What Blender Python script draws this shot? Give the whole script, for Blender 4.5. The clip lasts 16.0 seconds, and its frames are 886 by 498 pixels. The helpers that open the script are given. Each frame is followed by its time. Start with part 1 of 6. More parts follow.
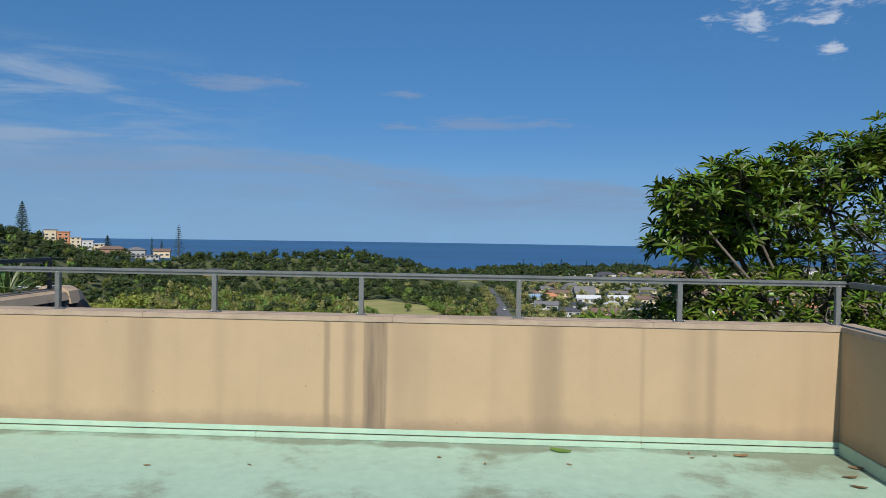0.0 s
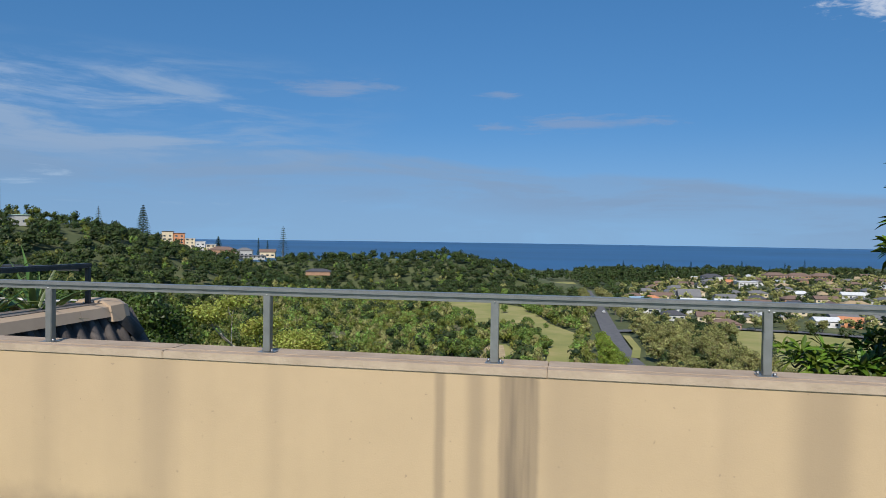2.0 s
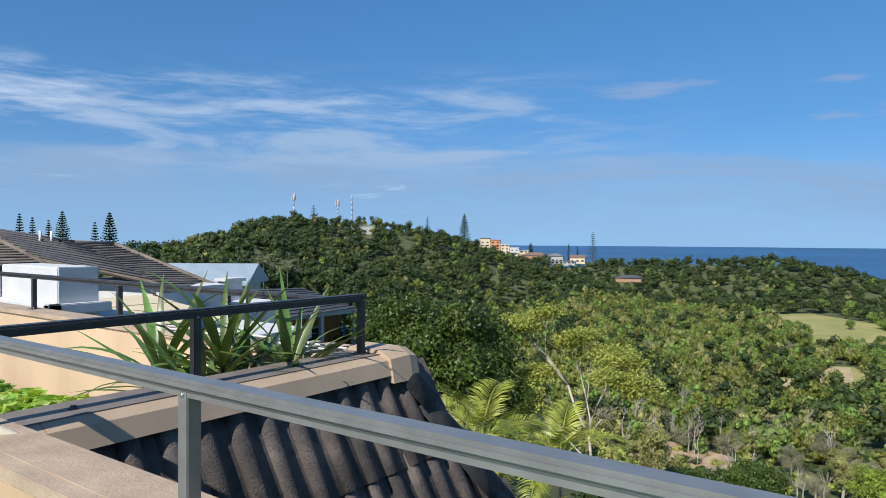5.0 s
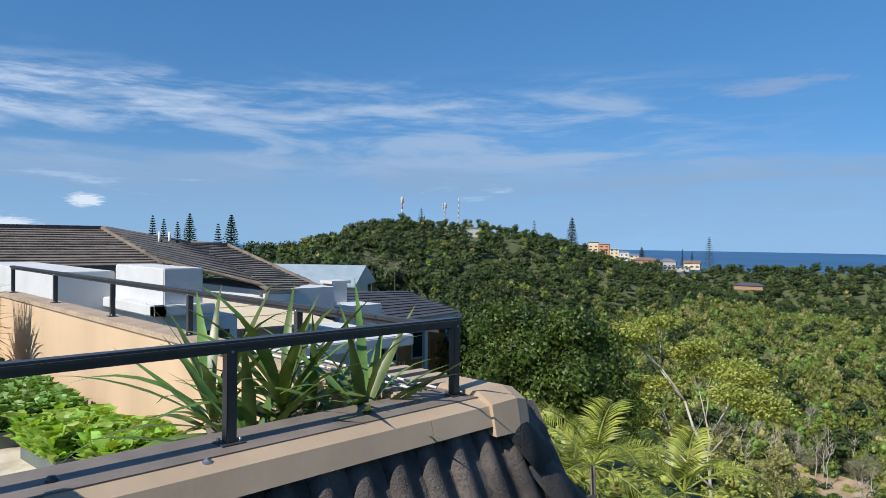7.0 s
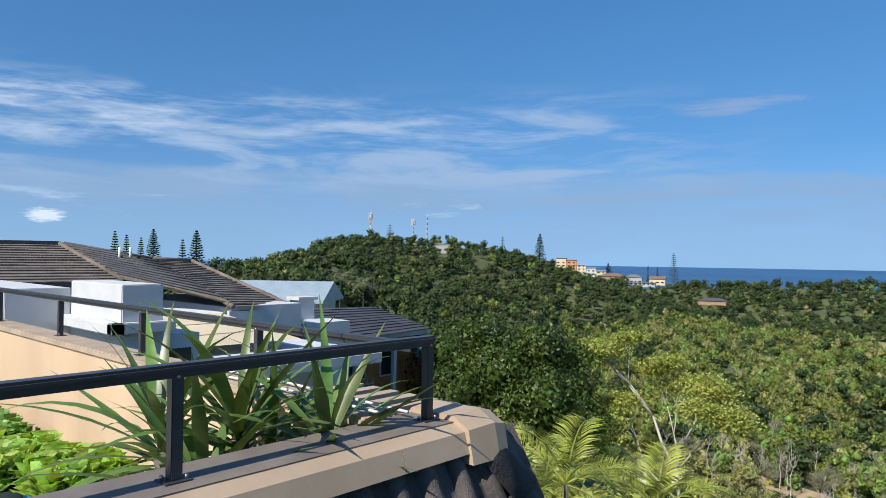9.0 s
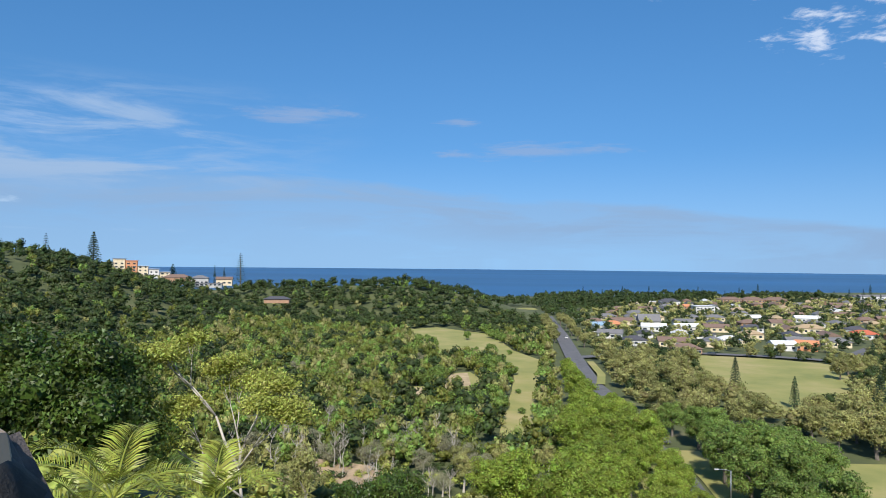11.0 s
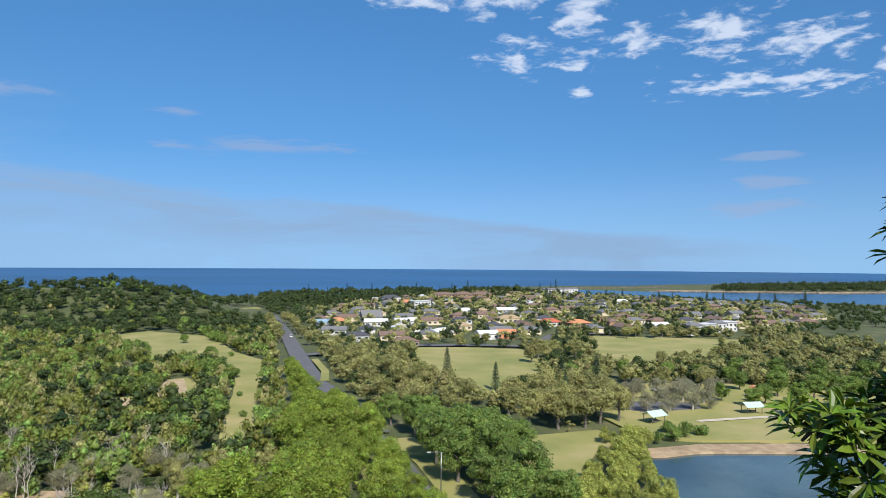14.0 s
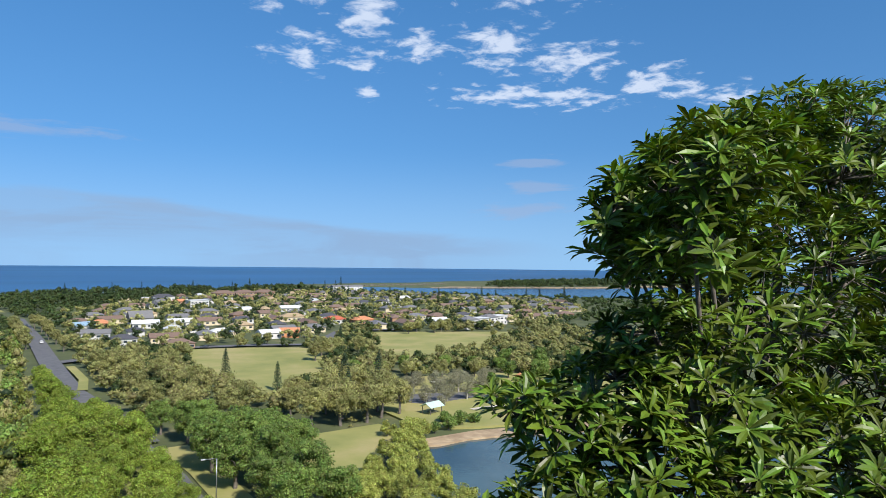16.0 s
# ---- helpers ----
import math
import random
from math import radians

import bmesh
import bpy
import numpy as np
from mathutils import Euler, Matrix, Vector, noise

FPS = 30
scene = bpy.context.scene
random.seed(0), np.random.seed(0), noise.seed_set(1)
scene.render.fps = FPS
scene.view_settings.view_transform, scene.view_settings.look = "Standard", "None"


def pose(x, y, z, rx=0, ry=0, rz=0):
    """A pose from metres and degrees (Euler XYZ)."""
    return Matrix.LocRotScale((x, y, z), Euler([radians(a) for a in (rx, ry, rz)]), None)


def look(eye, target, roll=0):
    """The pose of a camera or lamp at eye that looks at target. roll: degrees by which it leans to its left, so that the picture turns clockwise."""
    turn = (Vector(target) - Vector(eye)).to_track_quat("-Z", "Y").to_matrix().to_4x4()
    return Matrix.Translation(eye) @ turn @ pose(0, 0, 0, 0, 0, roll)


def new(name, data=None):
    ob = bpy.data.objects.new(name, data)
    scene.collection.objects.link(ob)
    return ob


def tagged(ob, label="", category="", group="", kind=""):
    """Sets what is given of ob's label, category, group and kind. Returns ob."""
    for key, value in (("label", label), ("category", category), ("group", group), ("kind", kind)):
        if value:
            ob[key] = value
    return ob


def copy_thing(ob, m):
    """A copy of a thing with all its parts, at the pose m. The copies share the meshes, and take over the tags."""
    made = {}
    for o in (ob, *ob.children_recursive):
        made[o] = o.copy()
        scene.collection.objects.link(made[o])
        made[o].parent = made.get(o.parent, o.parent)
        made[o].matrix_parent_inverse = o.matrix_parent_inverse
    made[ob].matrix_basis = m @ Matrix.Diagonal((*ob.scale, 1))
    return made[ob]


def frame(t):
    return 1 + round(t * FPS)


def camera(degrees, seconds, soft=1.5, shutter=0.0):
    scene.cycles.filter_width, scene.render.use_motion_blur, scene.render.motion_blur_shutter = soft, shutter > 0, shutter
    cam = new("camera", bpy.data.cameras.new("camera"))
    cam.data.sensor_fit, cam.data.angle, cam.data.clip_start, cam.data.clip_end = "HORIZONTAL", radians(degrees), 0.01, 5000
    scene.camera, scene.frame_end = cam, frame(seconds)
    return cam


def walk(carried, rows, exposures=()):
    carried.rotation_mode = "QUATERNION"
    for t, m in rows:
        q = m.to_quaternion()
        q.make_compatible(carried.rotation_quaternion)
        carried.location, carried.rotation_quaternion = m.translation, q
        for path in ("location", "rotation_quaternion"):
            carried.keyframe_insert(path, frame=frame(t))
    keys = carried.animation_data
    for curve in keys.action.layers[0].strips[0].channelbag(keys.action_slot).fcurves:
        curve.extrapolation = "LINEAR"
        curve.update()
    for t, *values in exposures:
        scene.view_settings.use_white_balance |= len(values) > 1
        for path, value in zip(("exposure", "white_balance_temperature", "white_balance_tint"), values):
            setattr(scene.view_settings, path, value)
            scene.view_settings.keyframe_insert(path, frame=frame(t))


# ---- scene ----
cam = camera(65.6, 16.0, soft=0.7)
PATH = [
    (0, (1.416, -5.52, 1.661), (1.32, -3.522, 1.624), 0.9),
    (0.5, (1.356, -4.963, 1.655), (1.264, -2.965, 1.618), 0.8),
    (1, (1.227, -4.406, 1.658), (1.084, -2.411, 1.62), 0.8),
    (1.5, (1.064, -3.886, 1.655), (0.81, -1.902, 1.617), 0.8),
    (2, (0.863, -3.371, 1.644), (0.491, -1.406, 1.605), 0.8),
    (2.5, (0.584, -2.908, 1.645), (0.05, -0.981, 1.605), 0.5),
    (3, (0.294, -2.459, 1.668), (-0.413, -0.588, 1.628), 0.6),
    (3.5, (0.003, -2.069, 1.682), (-0.863, -0.266, 1.644), 0.5),
    (4, (-0.237, -1.661, 1.682), (-1.203, 0.09, 1.645), 0.4),
    (4.5, (-0.427, -1.263, 1.681), (-1.508, 0.419, 1.647), 0.3),
    (5, (-0.622, -0.883, 1.69), (-1.8, 0.733, 1.659), 0.3),
    (7.3, (-1.323, -0.041, 1.714), (-2.787, 1.322, 1.687), 0.7),
    (7.5, (-1.359, 0.009, 1.707), (-2.861, 1.329, 1.679), 0.6),
    (8, (-1.398, 0.058, 1.701), (-2.955, 1.313, 1.678), 0.7),
    (8.5, (-1.414, 0.051, 1.697), (-2.942, 1.342, 1.689), 0.8),
    (9, (-1.439, 0.043, 1.695), (-2.786, 1.522, 1.718), 0.8),
    (9.5, (-1.434, 0.039, 1.694), (-2.484, 1.74, 1.729), 0.7),
    (10, (-1.433, 0.042, 1.689), (-2.174, 1.899, 1.726), 0.5),
    (10.2, (-1.428, 0.043, 1.685), (-2.057, 1.942, 1.722), 0.5),
    (12.3, (-0.763, 0.028, 1.56), (-0.607, 2.022, 1.601), 0.6),
    (12.5, (-0.706, 0.037, 1.557), (-0.498, 2.026, 1.597), 0.6),
    (13, (-0.644, 0.095, 1.549), (-0.318, 2.068, 1.59), 0.5),
    (13.5, (-0.623, 0.138, 1.539), (-0.196, 2.092, 1.58), 0.5),
    (14, (-0.559, 0.136, 1.546), (-0.037, 2.066, 1.586), 0.4),
    (14.5, (-0.439, 0.095, 1.543), (0.194, 1.992, 1.583), 0.3),
    (15, (-0.3, 0.103, 1.543), (0.482, 1.943, 1.583), 0.3),
    (15.5, (-0.186, 0.07, 1.534), (0.733, 1.846, 1.573), 0.4),
    (16, (-0.106, -0.004, 1.522), (0.979, 1.676, 1.56), 0.6),
]
walk(cam, [(t, look(e, a, r)) for t, e, a, r in PATH],
     [(0.0, 0.10), (1.5, 0.16), (3.5, 0.38), (5.0, 0.52), (8.0, 0.45), (9.0, 0.54), (10.2, 0.60), (12.5, 0.53), (16.0, 0.62)])

# ---- world, sun ----
SUN_AZ = 2.0      # degrees to the right of straight behind the terrace wall
SUN_EL = 42.0


def nodes(m):
    m.use_nodes = True
    t = m.node_tree
    t.nodes.clear()
    return t


def N(t, kind, **kw):
    n = t.nodes.new(kind)
    for k, v in kw.items():
        if k in n.inputs:
            n.inputs[k].default_value = v
    return n


def ramp(t, fac, stops):
    r = t.nodes.new("ShaderNodeValToRGB")
    e = r.color_ramp.elements
    while len(e) < len(stops):
        e.new(0.5)
    for i, (p, c) in enumerate(stops):
        e[i].position = p
        e[i].color = (*c, 1) if len(c) == 3 else c
    t.links.new(fac, r.inputs["Fac"])
    return r.outputs["Color"]


def calc(t, op, a, b=None, c=None):
    n = t.nodes.new("ShaderNodeMath")
    n.operation = op
    for i, v in enumerate((a, b, c)):
        if v is None:
            continue
        if isinstance(v, (int, float)):
            n.inputs[i].default_value = v
        else:
            t.links.new(v, n.inputs[i])
    return n.outputs[0]


def smooth(t, v, lo, hi):
    n = t.nodes.new("ShaderNodeMapRange")
    n.interpolation_type = "SMOOTHSTEP"
    n.inputs["From Min"].default_value, n.inputs["From Max"].default_value = lo, hi
    t.links.new(v, n.inputs["Value"])
    return n.outputs["Result"]


def mixc(t, fac, a, b, mode="MIX"):
    n = t.nodes.new("ShaderNodeMix")
    n.data_type, n.blend_type = "RGBA", mode
    for s, v in (("Factor", fac), ("A", a), ("B", b)):
        sock = [i for i in n.inputs if i.name == s and (i.type == "RGBA" or s == "Factor" and i.type == "VALUE")][0]
        if isinstance(v, (int, float)):
            sock.default_value = v
        elif isinstance(v, tuple):
            sock.default_value = (*v, 1)
        else:
            t.links.new(v, sock)
    return [o for o in n.outputs if o.type == "RGBA"][0]


def make_world():
    w = bpy.data.worlds.new("sky")
    scene.world = w
    t = nodes(w)
    co = N(t, "ShaderNodeTexCoord")
    sep = N(t, "ShaderNodeSeparateXYZ")
    t.links.new(co.outputs["Generated"], sep.inputs[0])
    X, Y, Z = sep.outputs
    z = calc(t, "MAXIMUM", Z, 0.004)
    up = N(t, "ShaderNodeCombineXYZ")
    for i, s in enumerate((X, Y, z)):
        t.links.new(s, up.inputs[i])
    sky = N(t, "ShaderNodeTexSky")
    sky.sky_type, sky.sun_disc = "NISHITA", False
    sky.sun_elevation, sky.sun_rotation = radians(SUN_EL), radians(180 - SUN_AZ)
    sky.air_density, sky.dust_density, sky.ozone_density = 1.0, 0.35, 3.0
    lifted = N(t, "ShaderNodeCombineXYZ")
    for i, v in enumerate((X, Y, calc(t, "MULTIPLY_ADD", z, 0.62, 0.19))):
        t.links.new(v, lifted.inputs[i])
    t.links.new(lifted.outputs[0], sky.inputs[0])
    deep = N(t, "ShaderNodeHueSaturation", Saturation=1.28, Value=1.06)
    t.links.new(sky.outputs[0], deep.inputs["Color"])
    # cloud plane coordinates
    px = calc(t, "DIVIDE", X, calc(t, "ADD", z, 0.10))
    py = calc(t, "DIVIDE", Y, calc(t, "ADD", z, 0.10))
    az = calc(t, "ARCTAN2", X, Y)          # positive to the right
    pc = N(t, "ShaderNodeCombineXYZ")
    t.links.new(px, pc.inputs[0]); t.links.new(py, pc.inputs[1])

    flat = N(t, "ShaderNodeCombineXYZ")     # bearing and height, for layers low over the horizon
    t.links.new(calc(t, "MULTIPLY", az, 2.0), flat.inputs[0])
    t.links.new(calc(t, "MULTIPLY", z, 12.0), flat.inputs[1])

    def cloud(scale, detail, rough, seed, src=None, warp=0.0):
        mp = N(t, "ShaderNodeMapping")
        mp.inputs["Location"].default_value = (seed, seed * 0.7, 0)
        t.links.new((src or pc).outputs[0], mp.inputs["Vector"])
        n = N(t, "ShaderNodeTexNoise", Scale=scale, Detail=detail, Roughness=rough, Distortion=warp)
        t.links.new(mp.outputs[0], n.inputs["Vector"])
        return n.outputs["Fac"]

    def bell(v, mid, half):
        """1 at mid, falling to 0 at half the width away."""
        d = calc(t, "DIVIDE", calc(t, "SUBTRACT", v, mid), half)
        return calc(t, "MAXIMUM", calc(t, "SUBTRACT", 1.0, calc(t, "MULTIPLY", d, d)), 0.0)

    def clumps(places, noise_fac, push):
        """Clouds round given bearings and heights, torn by noise."""
        best = None
        for a0, z0, ra, rz in places:
            da = calc(t, "DIVIDE", calc(t, "SUBTRACT", az, a0), ra)
            dz = calc(t, "DIVIDE", calc(t, "SUBTRACT", z, z0), rz)
            d = calc(t, "SUBTRACT", 1.0, calc(t, "SQRT", calc(t, "ADD", calc(t, "MULTIPLY", da, da), calc(t, "MULTIPLY", dz, dz))))
            best = d if best is None else calc(t, "MAXIMUM", best, d)
        return calc(t, "ADD", best, calc(t, "MULTIPLY", calc(t, "SUBTRACT", noise_fac, 0.5), push))

    streak = cloud(1.9, 9, 0.60, 7.3, flat, 0.4)
    fine = cloud(5.0, 8, 0.62, 12.4, flat, 0.3)
    torn = cloud(2.1, 8, 0.6, 3.1, flat, 0.5)
    # grey-lilac sheet low over the sea; its upper edge sinks to the right
    line = calc(t, "MINIMUM", calc(t, "MULTIPLY_ADD", az, -0.092, 0.092), 0.125)
    edge = calc(t, "ADD", calc(t, "SUBTRACT", line, z), calc(t, "MULTIPLY", calc(t, "SUBTRACT", torn, 0.5), 0.045))
    sheet = calc(t, "MULTIPLY", smooth(t, edge, -0.004, 0.012), calc(t, "SUBTRACT", 1.0, calc(t, "MULTIPLY", smooth(t, edge, 0.025, 0.085), 0.55)))
    sheet = calc(t, "MULTIPLY", sheet, calc(t, "MULTIPLY_ADD", smooth(t, streak, 0.38, 0.58), 0.5, 0.5))
    sheet = calc(t, "MULTIPLY", sheet, calc(t, "SUBTRACT", 1.0, smooth(t, az, 0.52, 0.80)))
    # broken veil above it to the left, with brighter rippled streaks
    left = smooth(t, calc(t, "MULTIPLY", az, -1.0), 0.20, 0.62)
    veil = calc(t, "MULTIPLY", calc(t, "MULTIPLY", smooth(t, torn, 0.43, 0.62), left), calc(t, "MULTIPLY", smooth(t, z, 0.07, 0.12), calc(t, "SUBTRACT", 1.0, smooth(t, z, 0.19, 0.25))))
    bright = calc(t, "MULTIPLY", bell(z, 0.180, 0.045), calc(t, "MULTIPLY", smooth(t, fine, 0.40, 0.70), calc(t, "MULTIPLY_ADD", smooth(t, calc(t, "MULTIPLY", az, -1.0), 1.0, 1.25), 0.65, 0.35)))
    bright = calc(t, "MULTIPLY", bright, smooth(t, calc(t, "MULTIPLY", az, -1.0), 0.42, 0.72))
    thread = calc(t, "MULTIPLY", smooth(t, streak, 0.60, 0.68), calc(t, "MULTIPLY", bell(z, 0.066, 0.03), smooth(t, calc(t, "MULTIPLY", az, -1.0), 0.1, 0.4)))
    wisps = smooth(t, clumps(((0.02, 0.160, 0.16, 0.016), (-0.34, 0.206, 0.11, 0.016), (-0.10, 0.20, 0.05, 0.008), (0.70, 0.143, 0.07, 0.012), (0.70, 0.108, 0.07, 0.014), (0.68, 0.074, 0.10, 0.014)), fine, 2.6), 0.15, 0.75)
    # broken cumulus, high on the right, and small heads over the roofs to the far left
    tuft = cloud(10.0, 9, 0.60, 21.7, None, 0.3)
    heads = clumps(((0.372, 0.288, 0.062, 0.030), (0.46, 0.335, 0.055, 0.040), (0.35, 0.356, 0.10, 0.022), (0.23, 0.358, 0.09, 0.020), (0.551, 0.300, 0.055, 0.026), (0.452, 0.281, 0.05, 0.018), (0.655, 0.300, 0.07, 0.040),
                    (0.66, 0.238, 0.10, 0.020), (0.755, 0.280, 0.09, 0.030), (0.756, 0.232, 0.08, 0.018), (0.865, 0.246, 0.07, 0.028), (0.921, 0.234, 0.04, 0.016), (0.967, 0.224, 0.04, 0.018), (0.461, 0.237, 0.022, 0.012), (0.70, 0.37, 0.12, 0.03)), tuft, 4.2)
    puff = smooth(t, heads, 0.15, 1.15)
    low = smooth(t, clumps(((-1.42, 0.026, 0.075, 0.026), (-1.264, 0.046, 0.028, 0.012), (-1.36, 0.012, 0.06, 0.014)), tuft, 1.2), 0.1, 0.6)
    pale = calc(t, "MULTIPLY", calc(t, "SUBTRACT", 1.0, smooth(t, z, 0.0, 0.17)), 0.42)
    bg = mixc(t, pale, deep.outputs[0], (3.0, 4.5, 6.1))      # sea haze low over the horizon
    bg = mixc(t, calc(t, "MULTIPLY", sheet, 0.95), bg, (2.05, 3.22, 5.0))
    bg = mixc(t, calc(t, "MULTIPLY", veil, 0.80), bg, (2.7, 3.8, 5.5))
    bg = mixc(t, calc(t, "MULTIPLY", wisps, 0.5), bg, (2.5, 3.2, 4.7))
    bg = mixc(t, calc(t, "MULTIPLY", thread, 0.5), bg, (4.0, 5.3, 6.9))
    bg = mixc(t, calc(t, "MULTIPLY", bright, 0.62), bg, (5.8, 6.5, 7.8))
    bg = mixc(t, calc(t, "MULTIPLY", puff, 0.80), bg, (5.4, 6.0, 7.1))
    bg = mixc(t, calc(t, "MULTIPLY", low, 0.75), bg, (6.6, 7.2, 8.0))
    b = N(t, "ShaderNodeBackground", Strength=0.094)
    t.links.new(bg, b.inputs["Color"])
    o = N(t, "ShaderNodeOutputWorld")
    t.links.new(b.outputs[0], o.inputs[0])


make_world()
sun = new("sun", bpy.data.lights.new("sun", "SUN"))
sun.data.energy, sun.data.angle, sun.data.color = 4.4, radians(0.53), (1.0, 0.95, 0.87)
sa, se = radians(SUN_AZ), radians(SUN_EL)
SUN_FROM = Vector((math.sin(sa) * math.cos(se), -math.cos(sa) * math.cos(se), math.sin(se)))
sun.matrix_world = look((0, 0, 60), Vector((0, 0, 60)) - SUN_FROM)

# ---- materials ----


def surface(name, stops, scale=4.0, rough=0.7, metal=0.0, bump=0.15, bump_scale=60.0, island=0.0, obj=0.0,
            stretch=(1, 1, 1), spec=0.5, translucent=0.0, detail=8.0):
    """Noise-graded colours, fine relief, and a shift of value from piece to piece."""
    m = bpy.data.materials.new(name)
    t = nodes(m)
    co = N(t, "ShaderNodeTexCoord")
    geo = N(t, "ShaderNodeNewGeometry")
    mp = N(t, "ShaderNodeMapping")
    mp.inputs["Scale"].default_value = stretch
    t.links.new(geo.outputs["Position"], mp.inputs["Vector"])
    n = N(t, "ShaderNodeTexNoise", Scale=scale, Detail=detail, Roughness=0.6)
    t.links.new(mp.outputs[0], n.inputs["Vector"])
    col = ramp(t, n.outputs["Fac"], stops)
    if island or obj:
        v = 1.0
        if island:
            v = calc(t, "MULTIPLY_ADD", calc(t, "SUBTRACT", geo.outputs["Random Per Island"], 0.5), 2 * island, 1.0)
        if obj:
            oi = N(t, "ShaderNodeObjectInfo")
            w = calc(t, "MULTIPLY_ADD", calc(t, "SUBTRACT", oi.outputs["Random"], 0.5), 2 * obj, 1.0)
            v = calc(t, "MULTIPLY", v, w)
        hsv = N(t, "ShaderNodeHueSaturation")
        t.links.new(v, hsv.inputs["Value"])
        t.links.new(col, hsv.inputs["Color"])
        if island:
            t.links.new(calc(t, "MULTIPLY_ADD", geo.outputs["Random Per Island"], 0.05, 0.475), hsv.inputs["Hue"])
        col = hsv.outputs[0]
    p = N(t, "ShaderNodeBsdfPrincipled", Roughness=rough, Metallic=metal)
    p.inputs["Specular IOR Level"].default_value = spec
    t.links.new(col, p.inputs["Base Color"])
    if bump:
        n2 = N(t, "ShaderNodeTexNoise", Scale=bump_scale, Detail=5, Roughness=0.65)
        t.links.new(geo.outputs["Position"], n2.inputs["Vector"])
        bp = N(t, "ShaderNodeBump", Strength=bump, Distance=0.02)
        t.links.new(n2.outputs["Fac"], bp.inputs["Height"])
        t.links.new(bp.outputs[0], p.inputs["Normal"])
    o = N(t, "ShaderNodeOutputMaterial")
    if translucent:
        tr = N(t, "ShaderNodeBsdfTranslucent")
        hs2 = N(t, "ShaderNodeHueSaturation", Saturation=1.15, Value=1.5)
        hs2.inputs["Hue"].default_value = 0.485
        t.links.new(col, hs2.inputs["Color"])
        t.links.new(hs2.outputs[0], tr.inputs["Color"])
        mx = N(t, "ShaderNodeMixShader", Fac=translucent)
        t.links.new(p.outputs[0], mx.inputs[1]); t.links.new(tr.outputs[0], mx.inputs[2])
        t.links.new(mx.outputs[0], o.inputs[0])
    else:
        t.links.new(p.outputs[0], o.inputs[0])
    return m


def render_wall(name, base, dark):
    """Painted render with rain streaks that run down from the coping, darker towards the foot."""
    m = bpy.data.materials.new(name)
    t = nodes(m)
    geo = N(t, "ShaderNodeNewGeometry")
    sep = N(t, "ShaderNodeSeparateXYZ")
    t.links.new(geo.outputs["Position"], sep.inputs[0])
    mp = N(t, "ShaderNodeMapping")
    mp.inputs["Scale"].default_value = (1.0, 1.0, 0.035)
    t.links.new(geo.outputs["Position"], mp.inputs["Vector"])
    streak = N(t, "ShaderNodeTexNoise", Scale=1.8, Detail=3, Roughness=0.5)
    t.links.new(mp.outputs[0], streak.inputs["Vector"])
    blot = N(t, "ShaderNodeTexNoise", Scale=2.2, Detail=8, Roughness=0.65)
    t.links.new(geo.outputs["Position"], blot.inputs["Vector"])
    col = ramp(t, blot.outputs["Fac"], [(0.3, tuple(c * 0.92 for c in base)), (0.7, base)])
    sm = calc(t, "MULTIPLY", smooth(t, streak.outputs["Fac"], 0.45, 0.72), 0.34)
    col = mixc(t, sm, col, dark)
    # the one strong stain below a leaking joint of the coping
    mp2 = N(t, "ShaderNodeMapping")
    mp2.inputs["Scale"].default_value = (1.0, 1.0, 0.06)
    t.links.new(geo.outputs["Position"], mp2.inputs["Vector"])
    fine = N(t, "ShaderNodeTexNoise", Scale=10.0, Detail=3, Roughness=0.6)
    t.links.new(mp2.outputs[0], fine.inputs["Vector"])
    fx = calc(t, "ADD", sep.outputs[0], calc(t, "MULTIPLY", calc(t, "SUBTRACT", blot.outputs["Fac"], 0.5), 0.03))

    def bar(a, b, soft=0.012):
        return calc(t, "MULTIPLY", smooth(t, fx, a - soft, a + soft), calc(t, "SUBTRACT", 1.0, smooth(t, fx, b - soft, b + soft)))
    st = calc(t, "MULTIPLY", bar(0.52, 0.71, 0.014), calc(t, "MULTIPLY_ADD", smooth(t, fine.outputs["Fac"], 0.35, 0.6), 0.42, 0.55))
    st = calc(t, "MAXIMUM", st, calc(t, "MULTIPLY", bar(0.195, 0.245, 0.016), 0.5))
    st = calc(t, "MAXIMUM", st, calc(t, "MULTIPLY", bar(0.36, 0.44, 0.03), 0.4))
    st = calc(t, "MAXIMUM", st, calc(t, "MULTIPLY", bar(1.88, 2.12, 0.07), 0.32))
    st = calc(t, "MAXIMUM", st, calc(t, "MULTIPLY", bar(3.26, 3.33, 0.03), 0.30))
    st = calc(t, "MAXIMUM", st, calc(t, "MULTIPLY", bar(2.74, 2.77, 0.02), 0.25))
    col = mixc(t, st, col, tuple(c * 0.85 for c in dark))
    # darker towards the foot, with an uneven upper edge
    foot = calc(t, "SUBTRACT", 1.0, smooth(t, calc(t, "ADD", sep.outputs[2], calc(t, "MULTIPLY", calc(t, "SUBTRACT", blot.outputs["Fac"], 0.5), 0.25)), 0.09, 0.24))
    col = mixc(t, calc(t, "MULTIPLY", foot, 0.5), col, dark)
    sp = N(t, "ShaderNodeTexNoise", Scale=30.0, Detail=3, Roughness=0.5)
    t.links.new(geo.outputs["Position"], sp.inputs["Vector"])
    col = mixc(t, calc(t, "MULTIPLY", smooth(t, sp.outputs["Fac"], 0.70, 0.73), 0.45), col, dark)
    p = N(t, "ShaderNodeBsdfPrincipled", Roughness=0.82)
    t.links.new(col, p.inputs["Base Color"])
    gr = N(t, "ShaderNodeTexNoise", Scale=90.0, Detail=5, Roughness=0.7)
